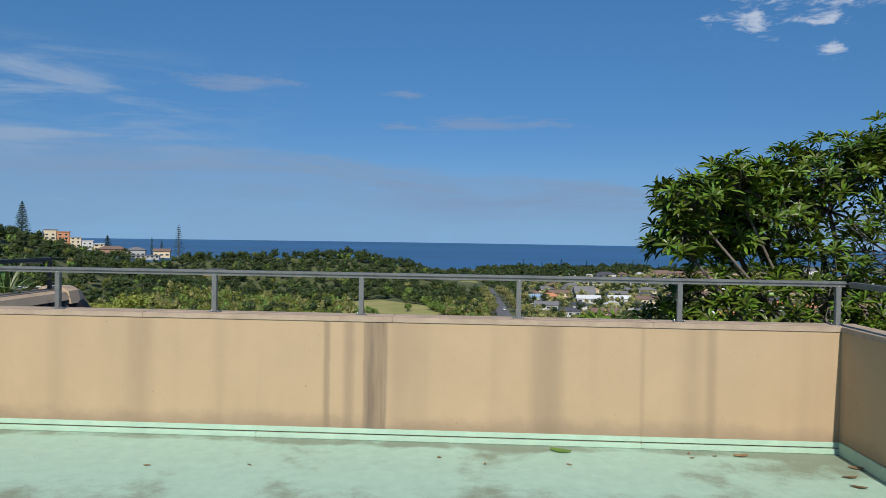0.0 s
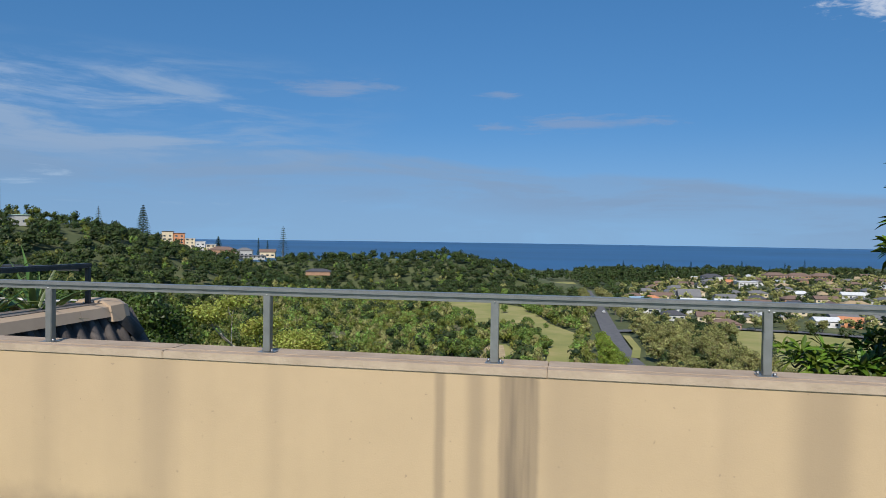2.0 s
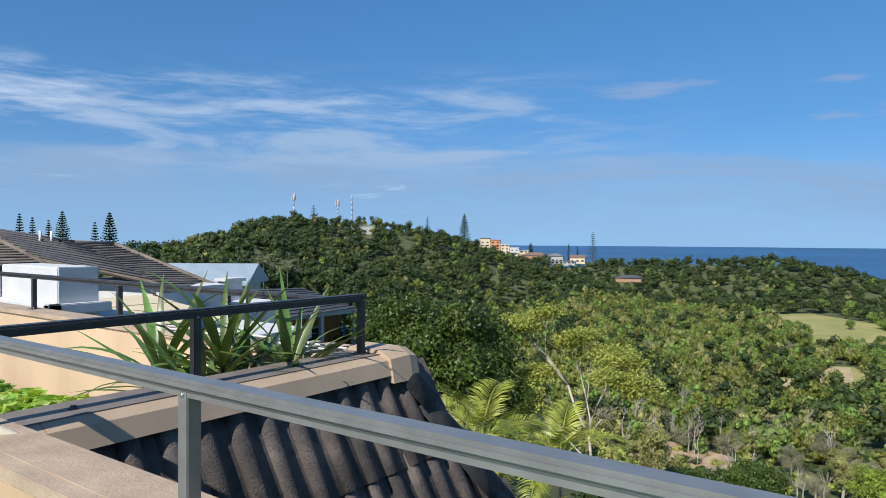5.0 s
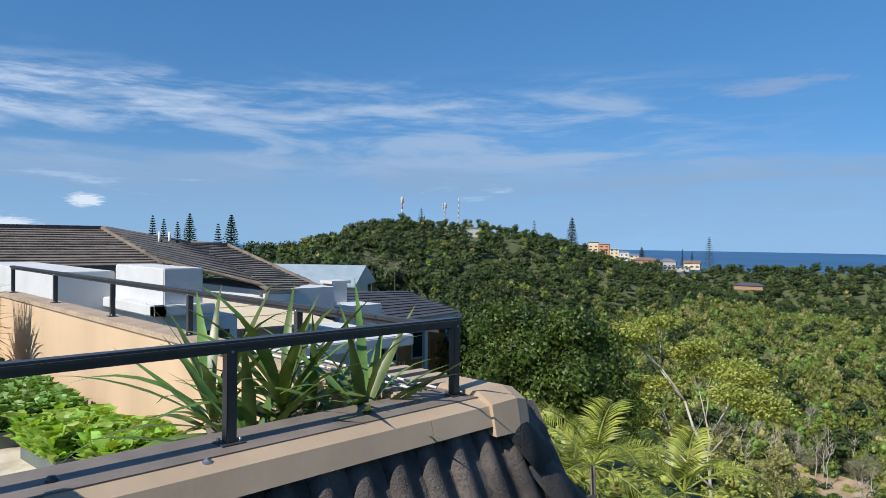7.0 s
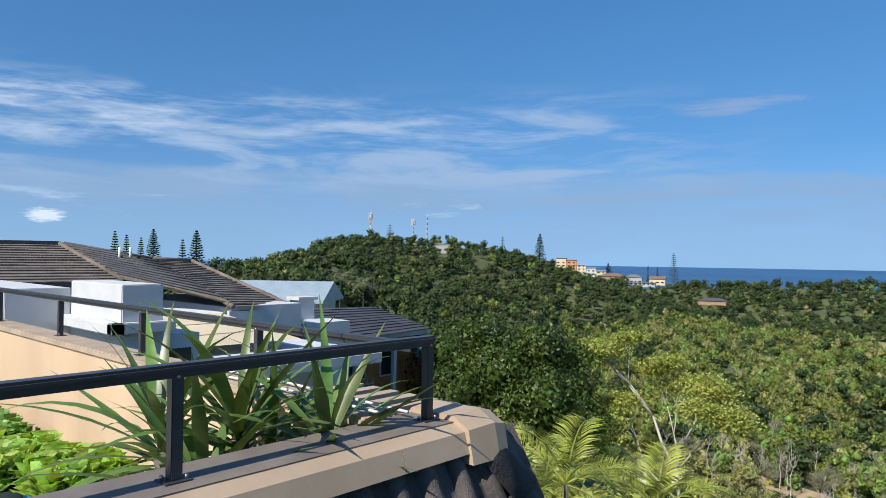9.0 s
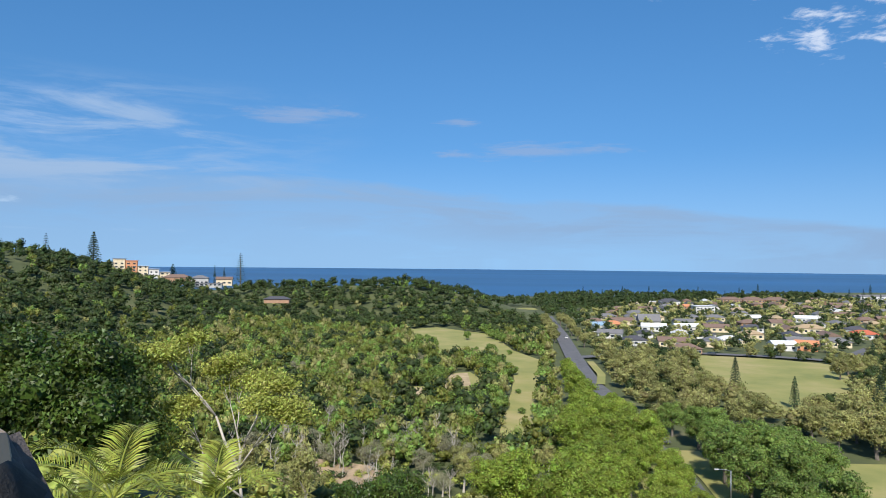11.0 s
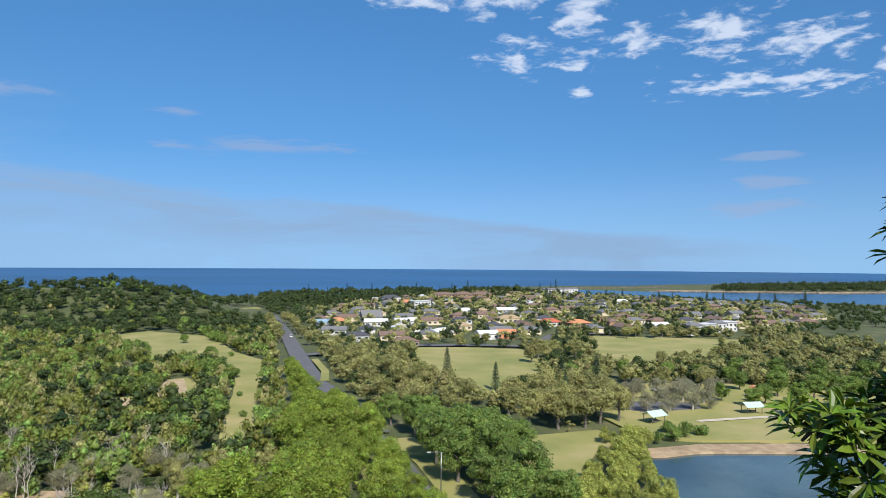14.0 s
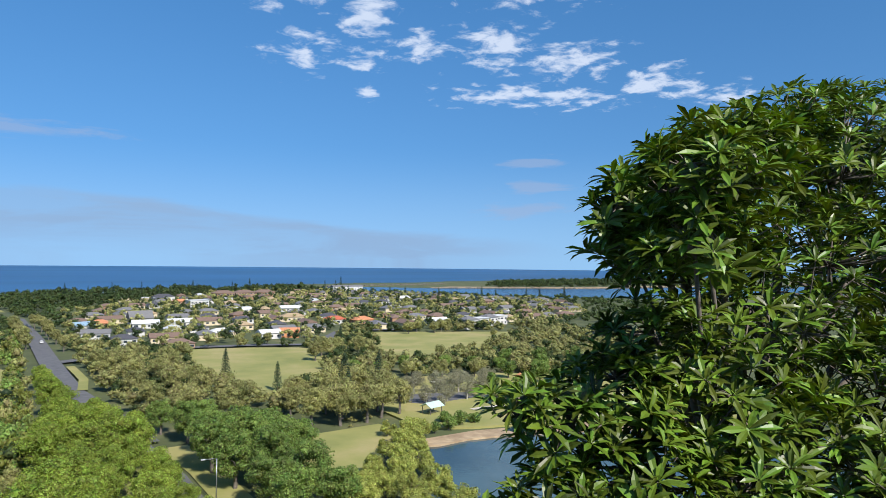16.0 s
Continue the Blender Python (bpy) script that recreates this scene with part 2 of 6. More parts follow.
    t.links.new(geo.outputs["Position"], gr.inputs["Vector"])
    hgt = calc(t, "MULTIPLY_ADD", blot.outputs["Fac"], 1.2, calc(t, "MULTIPLY", gr.outputs["Fac"], 0.4))
    bp = N(t, "ShaderNodeBump", Strength=0.25, Distance=0.012)
    t.links.new(hgt, bp.inputs["Height"])
    t.links.new(bp.outputs[0], p.inputs["Normal"])
    o = N(t, "ShaderNodeOutputMaterial")
    t.links.new(p.outputs[0], o.inputs[0])
    return m


def painted_floor(name, base, dirt, lo=0.56, hi=0.72):
    m = bpy.data.materials.new(name)
    t = nodes(m)
    geo = N(t, "ShaderNodeNewGeometry")
    sep = N(t, "ShaderNodeSeparateXYZ")
    t.links.new(geo.outputs["Position"], sep.inputs[0])
    a = N(t, "ShaderNodeTexNoise", Scale=0.9, Detail=9, Roughness=0.68)
    t.links.new(geo.outputs["Position"], a.inputs["Vector"])
    b = N(t, "ShaderNodeTexNoise", Scale=9.0, Detail=6, Roughness=0.6)
    t.links.new(geo.outputs["Position"], b.inputs["Vector"])
    col = ramp(t, b.outputs["Fac"], [(0.3, tuple(c * 0.86 for c in base)), (0.7, base)])
    # dirt in a wide pool; darker also along the upstand and towards one corner
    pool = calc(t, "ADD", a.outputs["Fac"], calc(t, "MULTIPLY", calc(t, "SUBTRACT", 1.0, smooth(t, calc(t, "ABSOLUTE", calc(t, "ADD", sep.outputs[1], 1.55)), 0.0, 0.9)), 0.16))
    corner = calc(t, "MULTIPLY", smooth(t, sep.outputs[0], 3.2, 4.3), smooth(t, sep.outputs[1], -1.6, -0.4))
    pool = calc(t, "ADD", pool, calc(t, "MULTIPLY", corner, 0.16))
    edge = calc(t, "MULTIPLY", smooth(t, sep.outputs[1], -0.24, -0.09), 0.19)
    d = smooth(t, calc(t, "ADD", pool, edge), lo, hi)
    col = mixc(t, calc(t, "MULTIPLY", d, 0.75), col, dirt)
    c = N(t, "ShaderNodeTexNoise", Scale=38.0, Detail=2, Roughness=0.5)
    t.links.new(geo.outputs["Position"], c.inputs["Vector"])
    col = mixc(t, calc(t, "MULTIPLY", smooth(t, c.outputs["Fac"], 0.72, 0.76), 0.6), col, tuple(x * 0.5 for x in dirt))
    p = N(t, "ShaderNodeBsdfPrincipled", Roughness=0.7)
    t.links.new(col, p.inputs["Base Color"])
    bp = N(t, "ShaderNodeBump", Strength=0.2, Distance=0.01)
    t.links.new(b.outputs["Fac"], bp.inputs["Height"])
    t.links.new(bp.outputs[0], p.inputs["Normal"])
    o = N(t, "ShaderNodeOutputMaterial")
    t.links.new(p.outputs[0], o.inputs[0])
    return m


def water_mat(name, col, rough, scale, strength, stretch=(1, 1, 1)):
    m = bpy.data.materials.new(name)
    t = nodes(m)
    geo = N(t, "ShaderNodeNewGeometry")
    mp = N(t, "ShaderNodeMapping")
    mp.inputs["Scale"].default_value = stretch
    t.links.new(geo.outputs["Position"], mp.inputs["Vector"])
    n = N(t, "ShaderNodeTexNoise", Scale=scale, Detail=8, Roughness=0.6)
    t.links.new(mp.outputs[0], n.inputs["Vector"])
    big = N(t, "ShaderNodeTexNoise", Scale=scale * 0.02, Detail=6, Roughness=0.6)
    t.links.new(mp.outputs[0], big.inputs["Vector"])
    c = ramp(t, big.outputs["Fac"], [(0.36, tuple(x * 0.55 for x in col)), (0.5, col), (0.64, tuple(x * 1.3 for x in col))])
    p = N(t, "ShaderNodeBsdfPrincipled", Roughness=rough)
    p.inputs["IOR"].default_value = 1.33
    t.links.new(c, p.inputs["Base Color"])
    bp = N(t, "ShaderNodeBump", Strength=strength, Distance=0.3)
    t.links.new(n.outputs["Fac"], bp.inputs["Height"])
    t.links.new(bp.outputs[0], p.inputs["Normal"])
    o = N(t, "ShaderNodeOutputMaterial")
    t.links.new(p.outputs[0], o.inputs[0])
    return m


def leaves_mat(name, a, b, island=0.35, obj=0.2, rough=0.5, translucent=0.3, scale=0.5, spec=0.4):
    return surface(name, [(0.3, a), (0.7, b)], scale=scale, rough=rough, bump=0, island=island, obj=obj, translucent=translucent, spec=spec, detail=3)


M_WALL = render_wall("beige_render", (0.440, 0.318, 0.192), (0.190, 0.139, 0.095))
M_WALL_FAR = render_wall("peach_render", (0.55, 0.40, 0.26), (0.33, 0.23, 0.15))
M_CAP = surface("coping_paint", [(0.3, (0.30, 0.225, 0.160)), (0.55, (0.385, 0.295, 0.212)), (0.75, (0.44, 0.345, 0.250))], 5, 0.75, bump=0.3, bump_scale=40)
M_PARTYTOP = surface("grey_brown_flashing_top", [(0.3, (0.135, 0.112, 0.095)), (0.7, (0.21, 0.175, 0.145))], 4, 0.6, bump=0.12, bump_scale=30)
M_FLASH = surface("beige_flashing", [(0.3, (0.36, 0.27, 0.185)), (0.7, (0.45, 0.34, 0.235))], 3, 0.55, bump=0.08, bump_scale=30)
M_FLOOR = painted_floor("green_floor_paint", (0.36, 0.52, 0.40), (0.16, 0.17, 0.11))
M_SKIRT = surface("green_upstand_paint", [(0.3, (0.34, 0.49, 0.375)), (0.7, (0.42, 0.58, 0.45))], 6, 0.55, bump=0.15, bump_scale=25)
M_FLOOR2 = painted_floor("cream_floor_paint", (0.62, 0.56, 0.45), (0.36, 0.29, 0.21), 0.68, 0.8)
M_RAIL = surface("grey_rail_paint", [(0.3, (0.16, 0.165, 0.16)), (0.7, (0.22, 0.225, 0.22))], 12, 0.33, metal=0.35, bump=0.05)
M_RAIL2 = surface("charcoal_rail_paint", [(0.3, (0.035, 0.037, 0.042)), (0.7, (0.055, 0.057, 0.062))], 12, 0.4, metal=0.2, bump=0.04)
M_STEEL = surface("galvanised_steel", [(0.3, (0.35, 0.35, 0.36)), (0.7, (0.5, 0.5, 0.5))], 20, 0.4, metal=0.9, bump=0.05)
M_TILE = surface("weathered_concrete_tile", [(0.28, (0.045, 0.039, 0.037)), (0.5, (0.090, 0.076, 0.070)), (0.72, (0.17, 0.14, 0.12))], 6, 0.75, bump=0.5, bump_scale=70, obj=0.35)
M_HIP = surface("dark_hip_tile", [(0.3, (0.03, 0.029, 0.03)), (0.62, (0.06, 0.058, 0.056)), (0.8, (0.20, 0.18, 0.14))], 9, 0.75, bump=0.5, bump_scale=60)
M_WHITE = surface("white_render", [(0.3, (0.47, 0.48, 0.48)), (0.7, (0.56, 0.56, 0.56))], 1.4, 0.75, bump=0.1)
M_SOIL = surface("soil", [(0.3, (0.07, 0.045, 0.03)), (0.7, (0.15, 0.10, 0.065))], 3, 0.95, bump=0.5, bump_scale=20)
M_TERRA = surface("terracotta", [(0.3, (0.40, 0.16, 0.08)), (0.7, (0.52, 0.23, 0.12))], 6, 0.75, bump=0.2)
M_TRAY = surface("grey_green_plastic", [(0.3, (0.07, 0.095, 0.09)), (0.7, (0.11, 0.14, 0.13))], 6, 0.5, bump=0.1)
M_BLUE = surface("blue_plastic", [(0.3, (0.02, 0.22, 0.55)), (0.7, (0.03, 0.28, 0.62))], 6, 0.4, bump=0.05)
M_BARK = surface("grey_bark", [(0.3, (0.075, 0.062, 0.05)), (0.7, (0.18, 0.155, 0.13))], 3, 0.9, bump=0.5, bump_scale=14)
M_BARK_PALE = surface("pale_bark", [(0.3, (0.30, 0.27, 0.23)), (0.7, (0.48, 0.44, 0.38))], 1.5, 0.85, bump=0.3, bump_scale=8)
M_YUCCA = leaves_mat("yucca_leaf", (0.062, 0.118, 0.030), (0.145, 0.215, 0.058), 0.42, 0.1, 0.36, 0.16, 6)
M_YUCCA_DRY = leaves_mat("dry_yucca_leaf", (0.14, 0.08, 0.04), (0.25, 0.16, 0.08), 0.3, 0.1, 0.7, 0.1, 6)
M_LETTUCE = leaves_mat("lettuce_leaf", (0.19, 0.32, 0.05), (0.32, 0.46, 0.09), 0.25, 0.1, 0.45, 0.35, 8)
M_HERB = leaves_mat("dark_herb_leaf", (0.09, 0.18, 0.035), (0.17, 0.28, 0.06), 0.3, 0.1, 0.45, 0.25, 8)
M_WHORL = leaves_mat("glossy_broad_leaf", (0.046, 0.090, 0.009), (0.140, 0.200, 0.020), 0.6, 0.1, 0.40, 0.12, 1.4, 0.35)
M_CANOPY = leaves_mat("dark_canopy_leaf", (0.016, 0.034, 0.008), (0.062, 0.090, 0.019), 0.32, 0.2, 0.65, 0.2, 0.10)
M_BRIGHT = leaves_mat("bright_pine_leaf", (0.118, 0.182, 0.022), (0.270, 0.325, 0.050), 0.55, 0.12, 0.6, 0.3)
M_MANGROVE = leaves_mat("yellow_green_leaf", (0.200, 0.235, 0.050), (0.370, 0.385, 0.092), 0.42, 0.15, 0.6, 0.3)
M_SCRUB = leaves_mat("scrub_green_leaf", (0.095, 0.125, 0.021), (0.250, 0.265, 0.054), 0.36, 0.2, 0.6, 0.3, 0.08)
M_OLIVE = leaves_mat("olive_grey_leaf", (0.160, 0.172, 0.053), (0.338, 0.322, 0.118), 0.40, 0.2, 0.65, 0.25, 0.15)
M_MID = leaves_mat("mid_green_leaf", (0.078, 0.138, 0.028), (0.205, 0.272, 0.058), 0.48, 0.18, 0.6, 0.28)
M_GREY = leaves_mat("grey_twig_leaf", (0.150, 0.148, 0.088), (0.275, 0.268, 0.165), 0.35, 0.15, 0.75, 0.2)
M_NEARDARK = leaves_mat("deep_green_leaf", (0.026, 0.056, 0.009), (0.088, 0.128, 0.020), 0.55, 0.1, 0.5, 0.25)
M_PINE = leaves_mat("dark_pine_leaf", (0.024, 0.050, 0.022), (0.054, 0.090, 0.036), 0.35, 0.2, 0.6, 0.15)
M_PALM = leaves_mat("golden_palm_leaf", (0.16, 0.20, 0.03), (0.34, 0.36, 0.06), 0.45, 0.1, 0.4, 0.25, 3)
M_UMBRELLA = leaves_mat("olive_yellow_leaf", (0.25, 0.29, 0.055), (0.44, 0.45, 0.11), 0.45, 0.1, 0.5, 0.3)
M_ASPHALT = surface("asphalt", [(0.3, (0.085, 0.085, 0.09)), (0.7, (0.13, 0.13, 0.135))], 0.5, 0.9, bump=0.2, bump_scale=8)
M_PATHC = surface("pale_path", [(0.3, (0.42, 0.37, 0.29)), (0.7, (0.55, 0.50, 0.40))], 0.6, 0.9, bump=0.1)
M_SAND = surface("wet_sand", [(0.3, (0.22, 0.15, 0.085)), (0.7, (0.45, 0.335, 0.205))], 0.35, 0.9, bump=0.1, bump_scale=3)
M_TAN = surface("dry_tan_sand", [(0.3, (0.30, 0.225, 0.125)), (0.7, (0.46, 0.36, 0.22))], 0.3, 0.95, bump=0.2, bump_scale=2)
M_LAWN = surface("mown_grass", [(0.25, (0.165, 0.185, 0.048)), (0.5, (0.250, 0.242, 0.074)), (0.72, (0.345, 0.285, 0.125))], 0.05, 0.95, bump=0.5, bump_scale=2)
M_GROUND = surface("scrub_ground", [(0.3, (0.045, 0.060, 0.020)), (0.58, (0.080, 0.094, 0.032)), (0.78, (0.18, 0.155, 0.078))], 0.06, 0.95, bump=0.5, bump_scale=1.5)
M_ROCK = surface("dark_rock", [(0.3, (0.07, 0.065, 0.06)), (0.7, (0.17, 0.155, 0.13))], 0.4, 0.95, bump=0.4, bump_scale=1)
M_SEA = water_mat("sea_water", (0.012, 0.060, 0.150), 0.32, 0.05, 0.6, (0.5, 1.4, 1))
M_RIVER = water_mat("river_water", (0.025, 0.075, 0.14), 0.25, 0.3, 0.3)
M_LAKE = water_mat("lake_water", (0.050, 0.088, 0.098), 0.06, 1.2, 0.10)
M_FOAM = surface("surf_foam", [(0.3, (0.7, 0.74, 0.76)), (0.7, (0.85, 0.86, 0.86))], 0.1, 0.8, bump=0)
M_GLASS = surface("dark_window_glass", [(0.3, (0.02, 0.03, 0.04)), (0.7, (0.04, 0.055, 0.065))], 0.6, 0.08, bump=0)
M_BRICK = surface("orange_brick", [(0.3, (0.42, 0.17, 0.06)), (0.7, (0.55, 0.25, 0.09))], 3, 0.85, bump=0.3)
M_ROOFDARK = surface("charcoal_roof_tile", [(0.3, (0.035, 0.036, 0.042)), (0.7, (0.065, 0.067, 0.075))], 2, 0.7, bump=0.3, island=0.25)
M_ROOFBROWN = surface("brown_roof_tile", [(0.3, (0.10, 0.08, 0.066)), (0.7, (0.185, 0.152, 0.125))], 2.5, 0.85, bump=0.3, island=0.22)
M_METALROOF = surface("pale_metal_roof", [(0.3, (0.27, 0.34, 0.38)), (0.7, (0.36, 0.43, 0.47))], 1, 0.4, metal=0.2, bump=0)
M_RED = surface("orange_red_paint", [(0.3, (0.55, 0.16, 0.06)), (0.7, (0.65, 0.22, 0.09))], 1, 0.7, bump=0)


def plain(name, c, rough=0.75):
    return surface(name, [(0.3, tuple(v * 0.85 for v in c)), (0.7, tuple(min(1, v * 1.1) for v in c))], 0.7, rough, bump=0.05, island=0.06)


ROOFS = {"red": plain("red_tile", (0.42, 0.10, 0.055)), "orange": plain("orange_tile", (0.50, 0.20, 0.10)), "brown": plain("brown_tile_roof", (0.17, 0.11, 0.085)),
         "grey": plain("grey_tile_roof", (0.15, 0.148, 0.15)), "white": plain("white_metal_roof", (0.55, 0.56, 0.56)), "dark": plain("dark_tile_roof", (0.065, 0.065, 0.075)),
         "tan": plain("tan_tile_roof", (0.34, 0.25, 0.15)), "green": plain("pale_green_roof", (0.42, 0.56, 0.47)), "blue": plain("blue_grey_roof", (0.22, 0.33, 0.42))}
WALLS = {"white": plain("white_house_wall", (0.54, 0.53, 0.51)), "cream": plain("cream_house_wall", (0.58, 0.48, 0.33)), "brick": plain("brick_house_wall", (0.33, 0.19, 0.12)),
         "yellow": plain("yellow_house_wall", (0.50, 0.40, 0.24)), "grey": plain("grey_house_wall", (0.36, 0.36, 0.35)), "orange": plain("orange_house_wall", (0.52, 0.22, 0.11))}

# ---- mesh helpers ----


def mesh_of(name, V, F, mat, smooth_shade=False):
    me = bpy.data.meshes.new(name)
    me.from_pydata([tuple(v) for v in V] if not isinstance(V, np.ndarray) else V.tolist(), [], F if isinstance(F, list) else F.tolist())
    me.materials.append(mat)
    if smooth_shade:
        me.polygons.foreach_set("use_smooth", [True] * len(me.polygons))
    me.update()
    return me


def solid(name, V, F, mat, parent=None, label="", smooth_shade=False):
    ob = new(name, mesh_of(name, V, F, mat, smooth_shade))
    if parent is not None:
        ob.parent = parent
    if label:
        ob["label"] = label
    return ob


def empty(name, m, label, category, group="", kind=""):
    ob = new(name)
    ob.matrix_world = m
    return tagged(ob, label, category, group, kind)


def add_box(V, F, x0, x1, y0, y1, z0, z1, bev=0.0):
    n = len(V)
    if bev <= 0:
        V += [(x0, y0, z0), (x1, y0, z0), (x1, y1, z0), (x0, y1, z0), (x0, y0, z1), (x1, y0, z1), (x1, y1, z1), (x0, y1, z1)]
        F += [[n, n + 3, n + 2, n + 1], [n + 4, n + 5, n + 6, n + 7], [n, n + 1, n + 5, n + 4], [n + 1, n + 2, n + 6, n + 5], [n + 2, n + 3, n + 7, n + 6], [n + 3, n, n + 4, n + 7]]
        return
    bm = bmesh.new()
    r = bmesh.ops.create_cube(bm, size=1.0)
    for v in bm.verts:
        v.co = Vector(((x0 + x1) / 2 + v.co.x * (x1 - x0), (y0 + y1) / 2 + v.co.y * (y1 - y0), (z0 + z1) / 2 + v.co.z * (z1 - z0)))
    bmesh.ops.bevel(bm, geom=bm.edges[:], offset=bev, segments=2, affect="EDGES")
    bm.verts.index_update()
    V += [tuple(v.co) for v in bm.verts]
    F += [[n + v.index for v in f.verts] for f in bm.faces]
    bm.free()


def box(name, x0, x1, y0, y1, z0, z1, mat, parent=None, label="", bev=0.0):
    V, F = [], []
    add_box(V, F, x0, x1, y0, y1, z0, z1, bev)
    return solid(name, V, F, mat, parent, label)


def add_tube(V, F, pts, radii, seg=8):
    """A tapered tube along points."""
    pts = [Vector(p) for p in pts]
    n0 = len(V)
    for i, p in enumerate(pts):
        d = (pts[min(i + 1, len(pts) - 1)] - pts[max(i - 1, 0)])
        d = d.normalized() if d.length > 1e-9 else Vector((0, 0, 1))
        a = d.orthogonal().normalized() if abs(d.z) > 0.95 else d.cross(Vector((0, 0, 1))).normalized()
        b = d.cross(a)
        for k in range(seg):
            an = 2 * math.pi * k / seg
            V.append(tuple(p + (a * math.cos(an) + b * math.sin(an)) * radii[i]))
    for i in range(len(pts) - 1):
        for k in range(seg):
            q, r = n0 + i * seg, n0 + (i + 1) * seg
            F.append([q + k, q + (k + 1) % seg, r + (k + 1) % seg, r + k])
    F.append([n0 + k for k in range(seg)][::-1])
    F.append([n0 + (len(pts) - 1) * seg + k for k in range(seg)])


def tube(name, pts, radii, mat, parent=None, label="", seg=8):
    V, F = [], []
    add_tube(V, F, pts, radii if isinstance(radii, (list, tuple)) else [radii] * len(pts), seg)
    return solid(name, V, F, mat, parent, label, True)


def sheet(name, outline, z, mat, thick=0.0):
    """A flat polygon, or a slab of that thickness under it."""
    V = [(x, y, z) for x, y in outline]
    n = len(V)
    F = [list(range(n))]
    if thick:
        V += [(x, y, z - thick) for x, y in outline]
        F += [[i, i + n, (i + 1) % n + n, (i + 1) % n] for i in range(n)]
    return solid(name, V, F, mat)


# ---- the land ----
RIDGE = [(45, -40, -9), (0, -18, -6.5), (-40, 6, -6.5), (-110, 40, -12), (-200, 130, -8), (-270, 205, -1), (-330, 290, 9), (-325, 365, 9),
         (-316, 425, -1), (-305, 475, -15), (-262, 535, -23), (-190, 565, -21), (-110, 590, -18), (-60, 600, -27), (-10, 610, -42)]
FLAT = -44.0


def land(x, y):
    """Height of the ground; x, y are arrays."""
    x, y = np.asarray(x, float), np.asarray(y, float)
    best = np.full(np.broadcast(x, y).shape, -200.0)
    for (ax, ay, az), (bx, by, bz) in zip(RIDGE[:-1], RIDGE[1:]):
        dx, dy = bx - ax, by - ay
        u = np.clip(((x - ax) * dx + (y - ay) * dy) / (dx * dx + dy * dy), 0, 1)
        d = np.hypot(x - ax - u * dx, y - ay - u * dy)
        top = az + u * (bz - az)
        near = np.clip(1 - (ay + u * dy) / 200.0, 0, 1)
        fall = 0.33 + 0.15 * near
        best = np.maximum(best, top - fall * np.maximum(np.sqrt(d * d + 100) - 10 - 16 * near, 0))
    h = FLAT + np.logaddexp(0, (best - FLAT) / 5.0) * 5.0
    # the shore: beyond it the ground dips under the sea
    coast = np.where(x < -60, 700 + 0.1 * (x + 60), np.where(x < 420, 960 + 0.22 * x, 1240 + 0.3 * (x - 420)))
    h = h - np.clip((y - coast) / 30.0, 0, 1) * (h + 50)
    return h


def inside(x, y, poly):
    x, y = np.asarray(x, float), np.asarray(y, float)
    r = np.zeros(x.shape, bool)
    for (ax, ay), (bx, by) in zip(poly, poly[1:] + poly[:1]):
        c = ((ay > y) != (by > y)) & (x < (bx - ax) * (y - ay) / (by - ay + 1e-9) + ax)
        r ^= c
    return r


LAKE = [(74, 108), (79, 127), (88, 141), (94, 148), (109, 148), (131, 142), (160, 131), (190, 112), (170, 60), (100, 55), (78, 80)]
RIVER = [(395, 1075), (440, 930), (560, 700), (780, 620), (1300, 560), (1700, 700), (1300, 900), (900, 890), (640, 1020), (520, 1130)]
FIELDS = {"west": [(-86, 453), (-66, 473), (-27, 436), (-10, 356), (2.7, 325), (2.6, 239), (0.5, 197), (-3, 168), (-9.6, 176), (-9, 215), (-8, 245), (-8, 275), (-12, 300), (-20, 325), (-33, 322), (-57, 352)],
          "hollow": [(-32, 226), (-21, 226), (-17, 240), (-19, 262), (-26, 283), (-33, 280), (-33, 250), (-47, 246), (-48, 226)],
          "glade": [(-27, 191), (-20, 192), (-22, 208), (-27, 208)],
          "middle": [(80, 358), (108, 352), (134, 338), (134, 320), (118, 275), (103, 243), (76, 216), (70, 226), (68, 250), (66, 298)],
          "east": [(196, 392), (232, 378), (285, 352), (262, 322), (205, 290), (165, 262), (146, 270), (158, 300), (175, 340)],
          "lower": [(66, 168), (89, 170), (92, 158), (78, 150), (66, 132), (52, 128), (50, 142), (58, 158)],
          "north": [(-30, 560), (10, 520), (12, 600), (2, 700), (-25, 690), (-60, 640)],
          "picnic": [(104, 232), (128, 236), (176, 222), (215, 190), (196, 118), (165, 137), (133, 148), (110, 153.5), (97, 160), (98, 190)]}
ROAD = [(33, 92), (31.5, 125), (32, 150), (30, 180), (27, 215), (21, 262), (19, 340), (17.5, 443), (14.5, 520), (12, 575)]


def near_line(x, y, line):
    d = np.full(np.shape(x), 1e9)
    for (ax, ay), (bx, by) in zip(line[:-1], line[1:]):
        dx, dy = bx - ax, by - ay
        u = np.clip(((x - ax) * dx + (y - ay) * dy) / (dx * dx + dy * dy), 0, 1)
        d = np.minimum(d, np.hypot(x - ax - u * dx, y - ay - u * dy))
    return d


